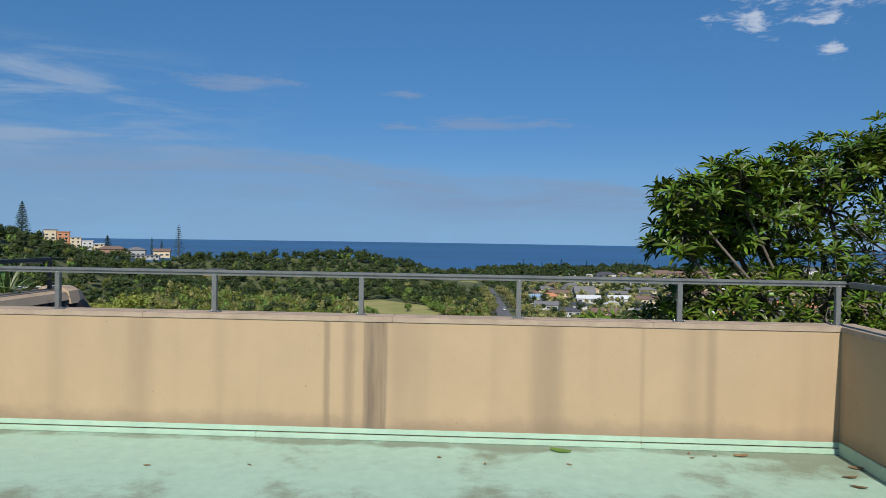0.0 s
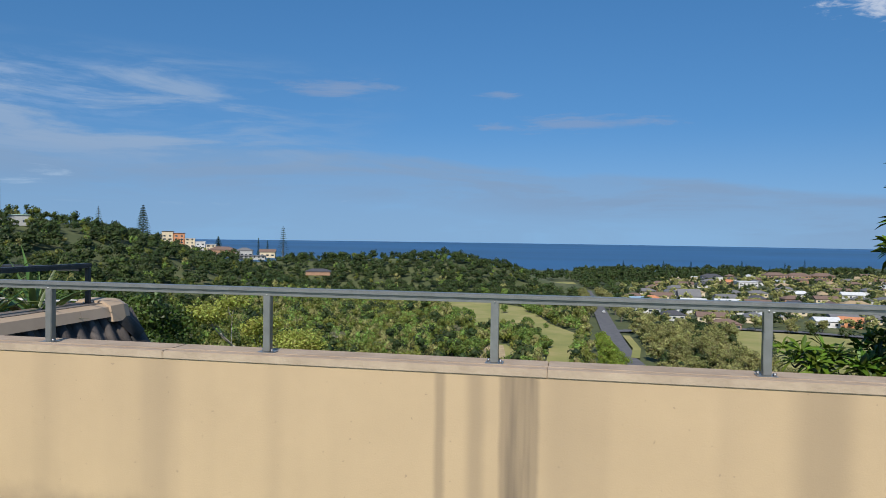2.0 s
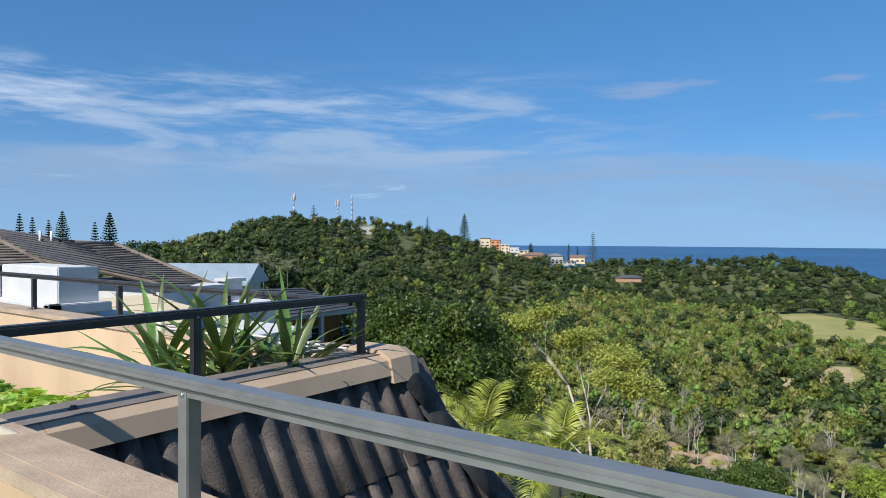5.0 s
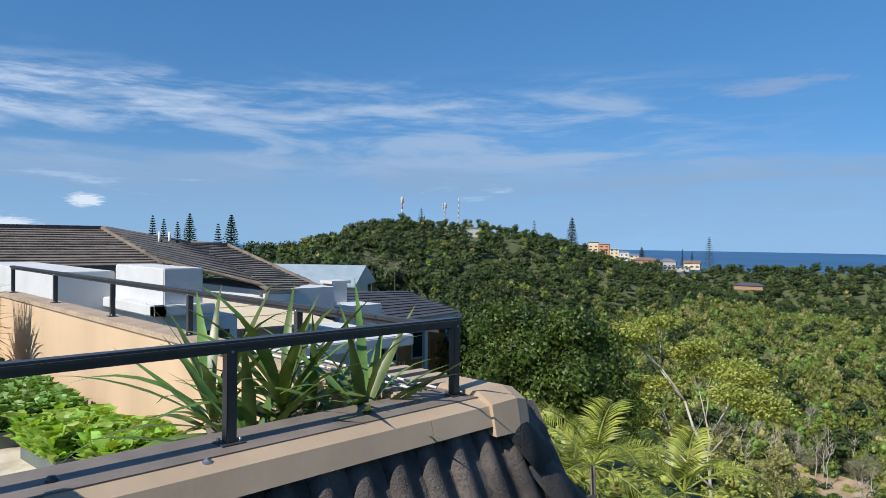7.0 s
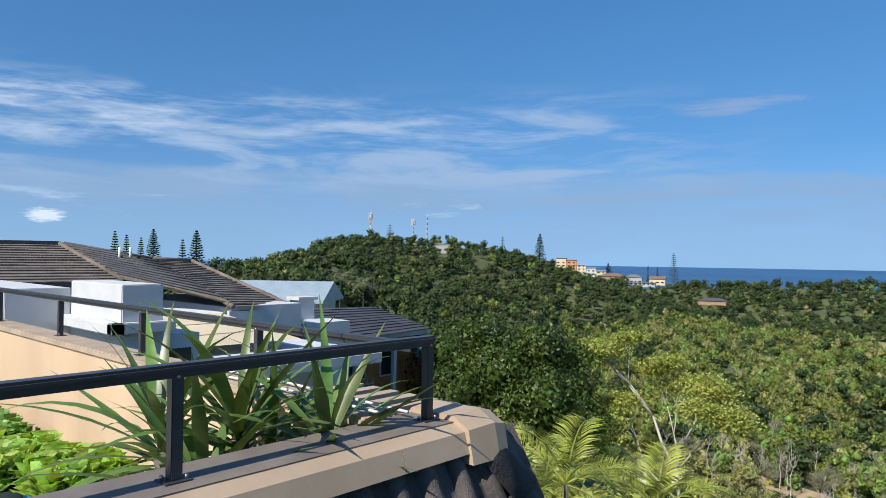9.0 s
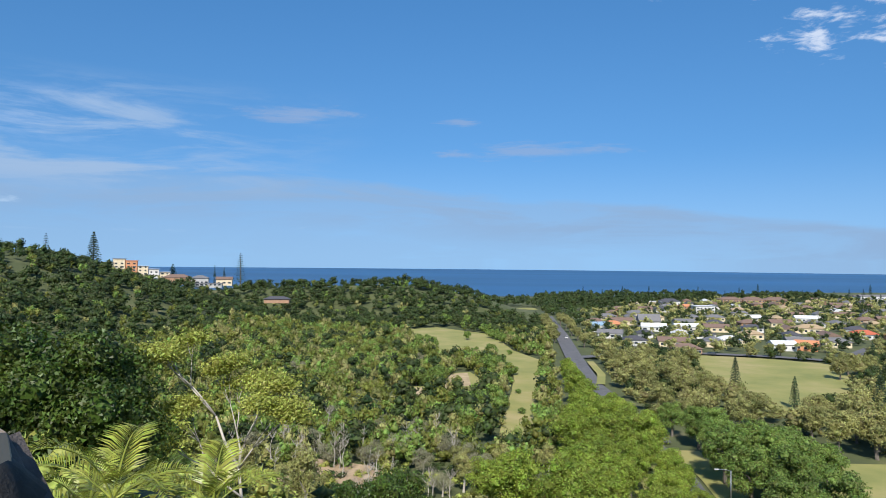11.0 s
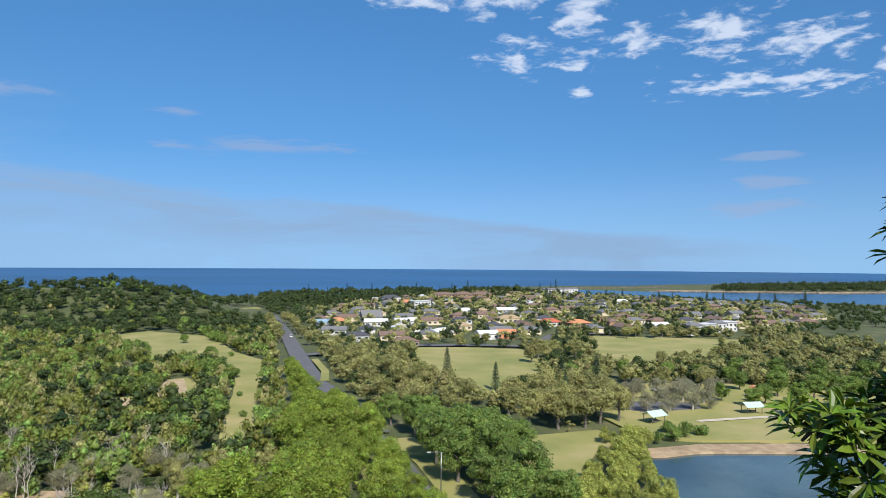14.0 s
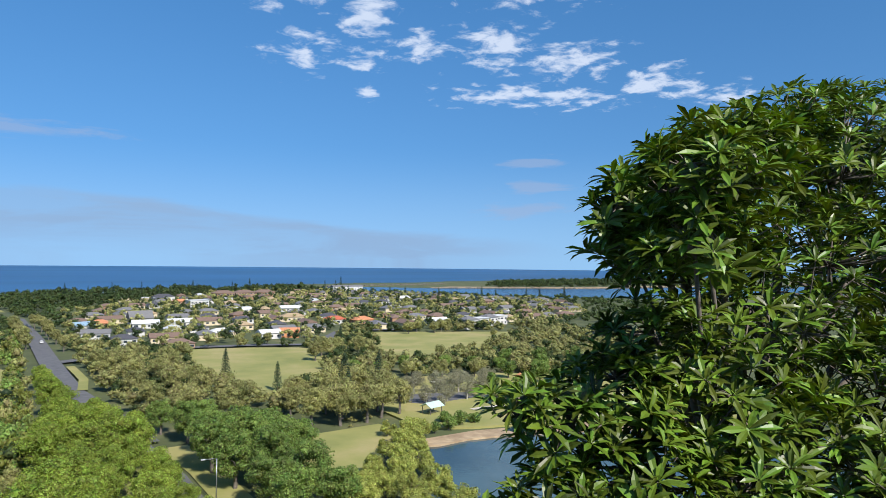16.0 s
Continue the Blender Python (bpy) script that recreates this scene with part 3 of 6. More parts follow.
def ground_sheet():
    xs = np.unique(np.concatenate([np.linspace(-4900, -700, 22), np.linspace(-700, 700, 176), np.linspace(700, 4900, 43)]))
    ys = np.unique(np.concatenate([np.linspace(-4900, -60, 30), np.linspace(-60, 720, 105), np.linspace(720, 1300, 40), np.linspace(1300, 1500, 4)]))
    X, Y = np.meshgrid(xs, ys)
    Z = land(X, Y)
    rip = np.array([noise.noise((a * 0.03, b * 0.03, 0)) for a, b in zip(X.ravel(), Y.ravel())]).reshape(X.shape)
    Z = Z + np.where(Z > FLAT + 2, rip * 1.5, 0)
    Z = np.where(inside(X, Y, LAKE), FLAT - 3.0, Z)
    Z = np.where(inside(X, Y, RIVER), FLAT - 6.0, Z)
    V = np.stack([X.ravel(), Y.ravel(), Z.ravel()], 1)
    w = len(xs)
    i = (np.arange(len(ys) - 1)[:, None] * w + np.arange(w - 1)[None]).ravel()
    F = np.stack([i, i + 1, i + 1 + w, i + w], 1)
    g = solid("ground", V, F, M_GROUND, smooth_shade=True)
    tagged(g, "scrubby olive green ground falling to the coastal plain", "ground", kind="structure")


ground_sheet()
V, F = [(0, 0, -46.0)], []
for k in range(96):
    V.append((4940 * math.cos(2 * math.pi * k / 96), 4940 * math.sin(2 * math.pi * k / 96), -46.0))
    F.append([0, 1 + k, 1 + (k + 1) % 96])
tagged(solid("water_sea", V, F, M_SEA), "deep blue ocean reaching to the horizon", "sea", kind="structure")
tagged(sheet("water_lake", [(60, 120), (74, 150), (95, 160), (130, 162), (165, 158), (200, 130), (180, 50), (90, 45), (65, 80)], FLAT - 0.35, M_LAKE), "still dark blue lake with tree reflections", "lake", kind="structure")
tagged(sheet("water_river", [(385, 1085), (430, 920), (550, 690), (780, 605), (1300, 545), (1750, 700), (1300, 910), (900, 905), (650, 1035), (525, 1150)], FLAT - 0.35, M_RIVER), "blue river mouth between town and sand spit", "river", kind="structure")


def ribbon(name, line, half, z, mat, lift=0.0):
    V, F = [], []
    for i, (x, y) in enumerate(line):
        a, b = Vector(line[max(i - 1, 0)]), Vector(line[min(i + 1, len(line) - 1)])
        d = (b - a).normalized()
        for s in (-1, 1):
            px, py = x + d.y * half * s, y - d.x * half * s
            V.append((px, py, float(land(px, py)) + lift))
        if i:
            n = len(V)
            F.append([n - 4, n - 3, n - 1, n - 2])
    return solid(name, V, F, mat)


def dense(line, step=6.0):
    out = []
    for (ax, ay), (bx, by) in zip(line[:-1], line[1:]):
        k = max(1, int(math.hypot(bx - ax, by - ay) / step))
        out += [(ax + (bx - ax) * j / k, ay + (by - ay) * j / k) for j in range(k)]
    return out + [line[-1]]


for key, label in (("west", "dry mown grass clearing with bare sandy patches"), ("middle", "wide yellow-green mown sports field"), ("east", "yellow-green mown field before the houses"),
                   ("hollow", "dry grass hollow among bushes"), ("glade", "small dry grass glade among bushes"), ("lower", "green mown lawn beside the lake"), ("north", "pale green mown park lawn"), ("picnic", "worn grass of the lakeside picnic ground")):
    ground_z = FLAT + 0.6
    f = sheet("ground_" + key, FIELDS[key], ground_z, M_LAWN, 1.2)
    tagged(f, label, "lawn", kind="structure")
STREET = [(22, 338), (50, 352), (82, 364), (112, 360), (142, 348), (165, 378), (186, 408), (226, 398)]
tagged(ribbon("road_lane", dense(ROAD[:4], 3.0), 1.7, 0, M_ASPHALT, 0.40), "narrow grey asphalt lane between trees", "road", kind="structure")
r = ribbon("road_main", dense(ROAD[3:]), 4.1, 0, M_ASPHALT, 0.77)
tagged(r, "grey asphalt road running through trees to the sea", "road", kind="structure")
tagged(ribbon("road_street", dense(STREET), 3.6, 0, M_ASPHALT, 0.8), "grey asphalt side street along the field", "road", kind="structure")
tagged(ribbon("verge_median", dense([(24.5, 262), (27, 285), (25.5, 322)]), 1.6, 0, M_LAWN, 0.95), "strip of grass beside the road", "verge", kind="structure")
tagged(ribbon("verge_east", dense([(39, 92), (38, 125), (38, 152), (36, 175)]), 3.4, 0, M_LAWN, 0.30), "pale grass verge beside the road", "verge", kind="structure")
tagged(ribbon("verge_west", dense([(26, 92), (24.5, 125), (24.5, 150), (22.5, 178)]), 3.0, 0, M_LAWN, 0.30), "pale grass verge beside the road", "verge", kind="structure")
tagged(ribbon("pavement_lakeside", dense([(122, 172), (150, 172), (200, 160)]), 1.1, 0, M_PATHC, 0.75), "pale concrete path by the lake", "path", kind="structure")
tagged(sheet("ground_car_park", [(106, 197), (118, 202), (138, 195), (134, 187), (114, 186)], FLAT + 0.72, M_ASPHALT, 0.3), "grey asphalt car park beneath bare trees", "car park", kind="structure")
tagged(sheet("ground_beach", [(88, 146), (93, 151.5), (109, 152), (133, 146.5), (165, 135.5), (197, 116), (190, 108), (160, 127), (131, 138.5), (109, 144.5), (102, 145.5), (93, 144.5)], FLAT + 0.1, M_SAND, 0.9), "wet orange-brown sand shore of the lake", "beach", kind="structure")
tagged(sheet("ground_sand_patch", [(-47.5, 228), (-45, 245), (-34, 244), (-33, 277), (-27, 281), (-22.7, 250), (-29.7, 251), (-32, 231), (-44, 224)], FLAT + 0.64, M_TAN, 0.03), "bare pale sand among the bushes of the clearing", "sand", kind="structure")
tagged(sheet("ground_soil_patch", [(-52, 150), (-36, 146), (-24, 138), (-26, 128), (-40, 124), (-56, 132)], FLAT + 1.7, M_SAND, 3.0), "bare reddish soil clearing under dead trees", "soil", kind="structure")

# ---- our terrace ----
WX0, WX1 = -3.45, 4.29     # inner faces of the side walls


def terrace():
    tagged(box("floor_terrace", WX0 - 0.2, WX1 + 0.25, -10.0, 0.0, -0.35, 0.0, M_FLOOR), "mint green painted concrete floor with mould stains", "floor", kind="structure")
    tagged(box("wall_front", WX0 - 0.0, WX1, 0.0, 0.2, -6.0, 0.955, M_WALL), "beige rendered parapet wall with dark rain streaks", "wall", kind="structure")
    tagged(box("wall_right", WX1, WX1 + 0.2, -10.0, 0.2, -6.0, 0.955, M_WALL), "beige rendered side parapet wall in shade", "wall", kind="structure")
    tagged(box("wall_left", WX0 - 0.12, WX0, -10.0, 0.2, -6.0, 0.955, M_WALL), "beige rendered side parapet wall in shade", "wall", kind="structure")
    tagged(box("wall_back", WX0 - 0.12, WX1 + 0.2, -10.2, -10.0, -6.0, 2.6, M_WALL), "plain beige rendered house wall", "wall", kind="structure")
    # coping: slab with a small drip nose
    for nm, x0, x1, y0, y1 in (("coping_front", WX0 - 0.1, -1.311, -0.009, 0.235), ("coping_front", -1.309, 0.749, -0.009, 0.235), ("coping_front", 0.751, 2.829, -0.009, 0.235), ("coping_front", 2.831, WX1 + 0.22, -0.009, 0.235), ("coping_right", WX1 - 0.014, WX1 + 0.225, -10.0, -0.016), ("coping_left", WX0 - 0.13, WX0 + 0.014, -10.0, -0.016)):
        c = box(nm, x0, x1, y0, y1, 0.957, 1.0, M_CAP, bev=0.004)
        tagged(c, "weathered pinkish beige painted coping", "coping", kind="structure")
    tagged(box("trim_seam", WX0, WX1, 0.052, 0.060, 1.0005, 1.004, M_CAP), "raised painted seam along the coping", "seam", kind="structure")
    # green waterproofing upstand: strip on the wall, a lap and a fillet on the floor, in lengths
    rng = random.Random(4)
    x = WX0
    while x < WX1 - 0.05:
        x1 = min(WX1 - 0.003, x + 3.1)
        y = -0.012 - rng.random() * 0.003
        tagged(box("baseboard_front", x, x1, y, 0.0, 0.050, 0.092, M_SKIRT, bev=0.004), "mint green painted upstand along wall foot", "upstand", kind="structure")
        tagged(box("trim_lap", x, x1, y - 0.020, -0.004, 0.0, 0.043, M_SKIRT, bev=0.006), "mint green painted lower lap of the upstand", "upstand", kind="structure")
        x = x1
    tagged(box("baseboard_right", WX1 - 0.014, WX1, -10, -0.02, 0.0, 0.10, M_SKIRT, bev=0.004), "mint green painted upstand along wall foot", "upstand", kind="structure")
    tagged(box("baseboard_left", WX0, WX0 + 0.014, -10, -0.02, 0.0, 0.10, M_SKIRT, bev=0.004), "mint green painted upstand along wall foot", "upstand", kind="structure")
    tagged(box("wall_building", WX0 - 0.2, WX1 + 0.2, -12.0, -0.1, -9.5, -0.4, M_WALL), "beige rendered building below the terrace", "wall", kind="structure")


terrace()


def railing(name, origin, turn, length, posts, mat, label, h=0.34, group=""):
    """A railing along +x of its own frame, standing at z 0: top rail with rounded edges and square posts on plates."""
    rg = empty(name, pose(*origin, 0, 0, turn), label, "railing", group)
    V, F = [], []
    add_box(V, F, -0.03, length + 0.03, -0.032, 0.032, h - 0.028, h, 0.009)
    solid("top_rail", V, F, mat, rg)
    box("rail_channel", -0.02, length + 0.02, -0.019, 0.019, h - 0.044, h - 0.0285, mat, rg)
    for px in posts:
        p = box("post", px - 0.02, px + 0.02, -0.02, 0.02, 0.006, h - 0.0285, mat, rg, bev=0.003)
        box("base_plate", px - 0.045, px + 0.045, -0.04, 0.04, 0.0, 0.006, mat, p)
        for s in (-1, 1):
            tube("bolt", [(px + 0.033 * s, -0.018 * s, 0.006), (px + 0.033 * s, -0.018 * s, 0.02)], 0.007, M_STEEL, p, seg=6)
        tube("screw", [(px, -0.0185, h - 0.04), (px, -0.023, h - 0.04)], 0.006, M_STEEL, p, seg=6)
    return rg


railing("railing", (-3.42, 0.095, 1.0), 0, 7.75, [0.0, 1.33, 2.67, 3.90, 5.19, 6.48, 7.72], M_RAIL, "grey powder-coated metal railing on the front parapet", 0.352)
railing("railing", (4.36, -9.6, 1.0), 90, 9.58, [0.6, 1.9, 3.2, 4.5, 5.8, 7.1, 8.4], M_RAIL, "grey powder-coated metal railing on the side parapet", 0.352)

# ---- the neighbour's terrace ----
PX = -3.55


def neighbour():
    tagged(box("floor_neighbour", -11.4, PX - 0.1, -6.0, 2.1, -0.35, 0.0, M_FLOOR2), "cream painted terrace floor in sun", "floor", kind="structure")
    tagged(box("wall_party", PX - 0.14, PX + 0.08, 0.24, 2.36, -6.0, 0.86, M_WALL_FAR), "rendered party wall under metal flashing", "wall", kind="structure")
    tagged(box("wall_party_rear", PX - 0.14, PX - 0.025, -6.0, 0.236, -6.0, 0.86, M_WALL_FAR), "rendered party wall between terraces", "wall", kind="structure")
    tagged(box("wall_neighbour_front", -11.4, PX - 0.142, 2.1, 2.30, -6.0, 0.92, M_WALL_FAR), "peach rendered parapet wall with faint streaks", "wall", kind="structure")
    tagged(box("wall_neighbour_end", -11.6, -11.402, -6.0, 2.36, -6.0, 0.92, M_WALL_FAR), "peach rendered end wall of the terrace", "wall", kind="structure")
    tagged(box("coping_neighbour", -11.6, PX - 0.19, 2.08, 2.33, 0.92, 0.97, M_CAP, bev=0.01), "weathered pinkish beige painted coping", "coping", kind="structure")
    # folded metal flashing over the party wall, closed with a faceted end
    prof = [(-0.185, 0.80), (-0.185, 0.935), (-0.15, 0.965), (0.10, 0.965), (0.17, 0.935), (0.20, 0.845), (0.19, 0.845), (0.16, 0.925), (0.10, 0.953), (-0.15, 0.953), (-0.173, 0.93), (-0.173, 0.80)]
    n = len(prof)
    for a, b in ((-6.0, 0.34), (0.343, 1.95), (1.953, 2.33)):
        V = [(PX + x, y, z) for y in (a, b) for x, z in prof]
        F = [[i, (i + 1) % n, (i + 1) % n + n, i + n] for i in range(n)] + [list(range(n))[::-1], list(range(n, 2 * n))]
        tagged(solid("flashing_party", V, F, M_FLASH), "folded beige metal flashing capping the party wall", "flashing", kind="structure")
    # darker grey-brown strip laid along the flat top of the flashing
    tagged(box("trim_party_top", PX - 0.155, PX + 0.105, -5.9, 2.33, 0.9652, 0.969, M_PARTYTOP), "thin darker grey-brown strip on top of the flashing", "flashing", kind="structure")
    # end cap: a half-round ridge piece
    V, F = [], []
    ring = [(-0.20, 0.80), (-0.20, 0.93), (-0.15, 0.985), (0.10, 0.985), (0.185, 0.94), (0.215, 0.80)]
    for y, s, dz in ((2.331, 1.04, 0.0), (2.50, 1.10, 0.0), (2.58, 1.06, -0.012), (2.64, 0.86, -0.03)):
        V += [(PX + x * s, y, 0.80 + (z - 0.80) * s + dz) for x, z in ring]
    m = len(ring)
    for k in range(3):
        F += [[k * m + i, k * m + i + 1, (k + 1) * m + i + 1, (k + 1) * m + i] for i in range(m - 1)]
    F += [list(range(m))[::-1], list(range(3 * m, 4 * m))] + [[k * m, (k + 1) * m, (k + 1) * m + m - 1, k * m + m - 1] for k in range(3)]
    tagged(solid("ridge_end_cap", V, F, M_FLASH), "beige mortared ridge end cap with worn paint", "ridge cap")


neighbour()
railing("railing", (PX, -5.0, 0.968), 90, 7.27, [0.4, 1.6, 2.75, 3.9, 5.0, 6.1, 7.27], M_RAIL2, "charcoal metal railing on the party wall", 0.375)
railing("railing", (-11.35, 2.22, 0.97), 0, 7.74, [0.03, 1.77, 3.47, 5.06, 6.53], M_RAIL2, "charcoal metal railing on the neighbour's parapet", 0.345)

# corrugated conduit on the corner of the coping
tube("conduit", [(-3.9, -0.42, 1.0), (-3.62, -0.16, 1.03), (-3.45, 0.02, 1.035), (-3.3, 0.12, 1.02), (-3.2, 0.22, 0.96), (-3.17, 0.28, 0.85)], 0.019, M_PATHC)
tagged(bpy.data.objects["conduit"], "grey corrugated conduit lying over the coping", "conduit")

# ---- tiled mansard below the party wall ----
SLOPE = radians(62)
TILE_W, TILE_L = 0.18, 0.42


def tile_mesh():
    """One rolled concrete tile: a high roll and a flat pan, thick at its nose."""
    prof = []
    for i in range(9):
        a = math.pi * i / 8
        prof.append((0.055 - 0.055 * math.cos(a), 0.05 * math.sin(a)))
    prof += [(0.14, 0.0), (TILE_W + 0.012, 0.008)]
    V, F = [], []
    m = len(prof)
    for u, lift in ((-0.05, 0.0), (TILE_L, 0.030)):
        V += [(u, x, z + lift) for x, z in prof]
    V += [(TILE_L, x, max(z + 0.030 - 0.024, 0.002)) for x, z in prof]
    F += [[i, i + 1, m + i + 1, m + i] for i in range(m - 1)]
    F += [[m + i, m + i + 1, 2 * m + i + 1, 2 * m + i] for i in range(m - 1)]
    return mesh_of("tile", V, F, M_TILE, True)


def mansard():
    x0, z0 = PX + 0.085, 0.875
    c, s = math.cos(SLOPE), math.sin(SLOPE)
    root = empty("tiled_roof", pose(x0, 0.26, z0), "weathered dark grey-brown rolled concrete tile roof", "tile roof")
    Lr = 3.0
    # boarding under the tiles; its hip edge leans outward as the roof falls
    V = [(0, 0, -0.03), (0, 2.2, -0.03), (Lr * c, 2.2 + Lr * c * 0.9, -Lr * s - 0.03), (Lr * c, 0, -Lr * s - 0.03)]
    V += [(a - 0.1, b, d - 0.15) for a, b, d in V]
    solid("boarding", V, [[0, 3, 2, 1], [4, 5, 6, 7], [0, 1, 5, 4], [1, 2, 6, 5], [2, 3, 7, 6], [3, 0, 4, 7]], M_HIP, root)
    V = [(0, 2.2, -0.03), (Lr * c, 2.2 + Lr * c * 0.9, -Lr * s - 0.03), (-2.6, 2.2 + Lr * c * 0.9, -Lr * s - 0.03), (-2.6, 2.2, -0.03)]
    solid("front_slope", V, [[0, 1, 2, 3]], M_TILE, root)
    me = tile_mesh()
    rot = Euler((0, SLOPE, 0)).to_matrix().to_4x4()
    rng = random.Random(9)
    for r in range(6):
        u = r * 0.385 + 0.20
        wide = 2.2 + (u + 0.36) * c * 0.9 - 0.06
        k = 0
        while k * TILE_W < wide:
            ob = new("tile", me)
            ob.parent = root
            top, long = (u - 0.14, 1.33) if r == 0 else (u, 1.0)
            ob.matrix_local = Matrix.Translation((top * c, k * TILE_W, -top * s)) @ rot @ pose(0, rng.uniform(-.004, .004), rng.uniform(0, .006), 0, rng.uniform(-1, 1), rng.uniform(-0.8, 0.8)) @ Matrix.Diagonal((long, 1, 1, 1))
            k += 1
    # hip: overlapping half-round caps
    a = Vector((-0.02, 2.24, 0.05))
    d = Vector((c, c * 0.9, -s)).normalized()
    side = d.cross(Vector((0, 0, 1))).normalized()
    nrm = side.cross(d)
    for i in range(7):
        V, F = [], []
        for u, rr, lift in ((i * 0.36 - 0.03, 0.125, 0.0), (i * 0.36 + 0.37, 0.145, 0.035)):
            for j in range(9):
                an = math.pi * j / 8
                V.append(tuple(a + d * u + side * (rr * math.cos(an) * 1.15) + nrm * (rr * math.sin(an) * 0.85 + lift - 0.05)))
        F = [[j, j + 1, j + 10, j + 9] for j in range(8)] + [list(range(9, 18))]
        solid("hip_cap", V, F, M_HIP, root, "", True)


mansard()

# ---- foliage builders ----


def blade(rng, length, width, segs, droop, lift):
    """Strip for a sword leaf that starts along +x and bends down; returns its vertices, two a row."""
    out = []
    p, an = Vector((0, 0, 0)), lift
    for i in range(segs + 1):
        f = i / segs
        w = width * (0.45 + 1.3 * f if f < 0.4 else (1 - f) / 0.6 * 0.97 + 0.03)
        out.append((p.copy(), w))
        an -= droop / segs * (0.4 + 1.2 * f)
        p = p + Vector((math.cos(an), 0, math.sin(an))) * (length / segs)
    return out


def sword_plant(parent, base, n, length, width, mat, seed, lift=(10, 85), droop=(10, 60), name="leaves", label=""):
    rng = random.Random(seed)
    V, F = [], []
    for k in range(n):
        f = k / max(1, n - 1)
        lf = radians(lift[0] + (lift[1] - lift[0]) * (f ** 1.2) + rng.uniform(-8, 8))
        L = length * rng.uniform(0.75, 1.12)
        rz = k * 2.39996 + rng.uniform(-0.25, 0.25)
        m = Matrix.Translation(Vector(base) + Vector((0, 0, f * 0.25))) @ Euler((rng.uniform(-0.25, 0.25), 0, rz)).to_matrix().to_4x4()
        rows = blade(rng, L, width * rng.uniform(0.8, 1.15), 7, radians(rng.uniform(*droop)), lf)
        n0 = len(V)
        for p, w in rows:
            V += [tuple(m @ (p + Vector((0, w, w * 0.35)))), tuple(m @ p), tuple(m @ (p + Vector((0, -w, w * 0.35))))]
        for i in range(len(rows) - 1):
            q = n0 + i * 3
            F += [[q, q + 1, q + 4, q + 3], [q + 1, q + 2, q + 5, q + 4]]
    return solid(name, V, F, mat, parent, label, True)


ICO_V, ICO_F = None, None
_b = bmesh.new()
bmesh.ops.create_icosphere(_b, subdivisions=1, radius=1.0)
ICO_V = np.array([v.co[:] for v in _b.verts])
ICO_F = np.array([[v.index for v in f.verts] for f in _b.faces])
_b.free()


def cards(rs, pts, nrm, size, aspect=0.75, jitter=0.45):
    """A small leaf-shaped quad at each point, roughly facing along its normal."""
    n = len(pts)
    a = nrm + rs.normal(0, jitter, (n, 3))
    a /= np.linalg.norm(a, axis=1, keepdims=True) + 1e-9
    r = rs.normal(0, 1, (n, 3))
    u = np.cross(a, r)
    u /= np.linalg.norm(u, axis=1, keepdims=True) + 1e-9
    w = np.cross(a, u)
    s = (size * rs.uniform(0.6, 1.3, n))[:, None]
    V = np.stack([pts - u * s, pts - w * s * aspect + a * s * 0.15, pts + u * s, pts + w * s * aspect + a * s * 0.15], 1).reshape(-1, 3)
    F = np.arange(4 * n).reshape(-1, 4)
    return V, F


def shards(rs, pts, nrm, size, aspect=0.75, jitter=0.6):
    """A small three-cornered leaf clump at each point, roughly facing along its normal."""
    n = len(pts)
    a = nrm + rs.normal(0, jitter, (n, 3))
    a /= np.linalg.norm(a, axis=1, keepdims=True) + 1e-9
    r = rs.normal(0, 1, (n, 3))
    u = np.cross(a, r)
    u /= np.linalg.norm(u, axis=1, keepdims=True) + 1e-9
    w = np.cross(a, u)
    s = (size * rs.uniform(0.6, 1.3, n))[:, None]
    return np.stack([pts - u * s, pts + w * s * aspect * 1.5 + a * s * 0.2, pts + u * s], 1).reshape(-1, 3)


OCT_V = np.array([(1, 0, 0), (-1, 0, 0), (0, 1, 0), (0, -1, 0), (0, 0, 1), (0, 0, -1)], float) * 1.12
OCT_F = np.array([(0, 2, 4), (2, 1, 4), (1, 3, 4), (3, 0, 4), (2, 0, 5), (1, 2, 5), (3, 1, 5), (0, 3, 5)])


def crown_arrays(seed, lobes, per, rx, rz, size, lobe_r=0.42, core=True, flat=False, far=False):
    """Clumped crown round (0,0,0..2*rz): leaf shards on lobes, with dark cores inside. Returns shards and core triangles."""
    rs = np.random.RandomState(seed)
    c = rs.normal(0, 1, (lobes, 3))
    c /= np.linalg.norm(c, axis=1, keepdims=True)
    c *= rs.uniform(0.35, 1.0, (lobes, 1)) ** 0.6
    if flat:
        c[:, 2] = np.abs(c[:, 2]) * 0.7
    c = c * (rx * 0.68, rx * 0.68, rz * 0.68)
    R = rs.uniform(0.75, 1.25, lobes) * lobe_r * (rx + rz) / 2
    QV, TV, TF = [], [], []
    for i in range(lobes):
        d = rs.normal(0, 1, (per, 3))
        d[:, 2] += 0.35
        d /= np.linalg.norm(d, axis=1, keepdims=True)
        p = c[i] + d * R[i] * rs.uniform(0.72, 1.08, (per, 1)) * (1, 1, 0.82)
        QV.append(shards(rs, p, d, size))
        if core:
            cv, cf = (OCT_V, OCT_F) if far else (ICO_V, ICO_F)
            TV.append(c[i] + cv * R[i] * (0.70 if far else 0.52) * (1, 1, 0.8))
            TF.append(cf + len(cv) * i)
    QV = np.concatenate(QV)
    QV[:, 2] += rz
    T = (np.concatenate(TV) + (0, 0, rz), np.concatenate(TF)) if core else (np.zeros((0, 3)), np.zeros((0, 3), int))
    return QV, T


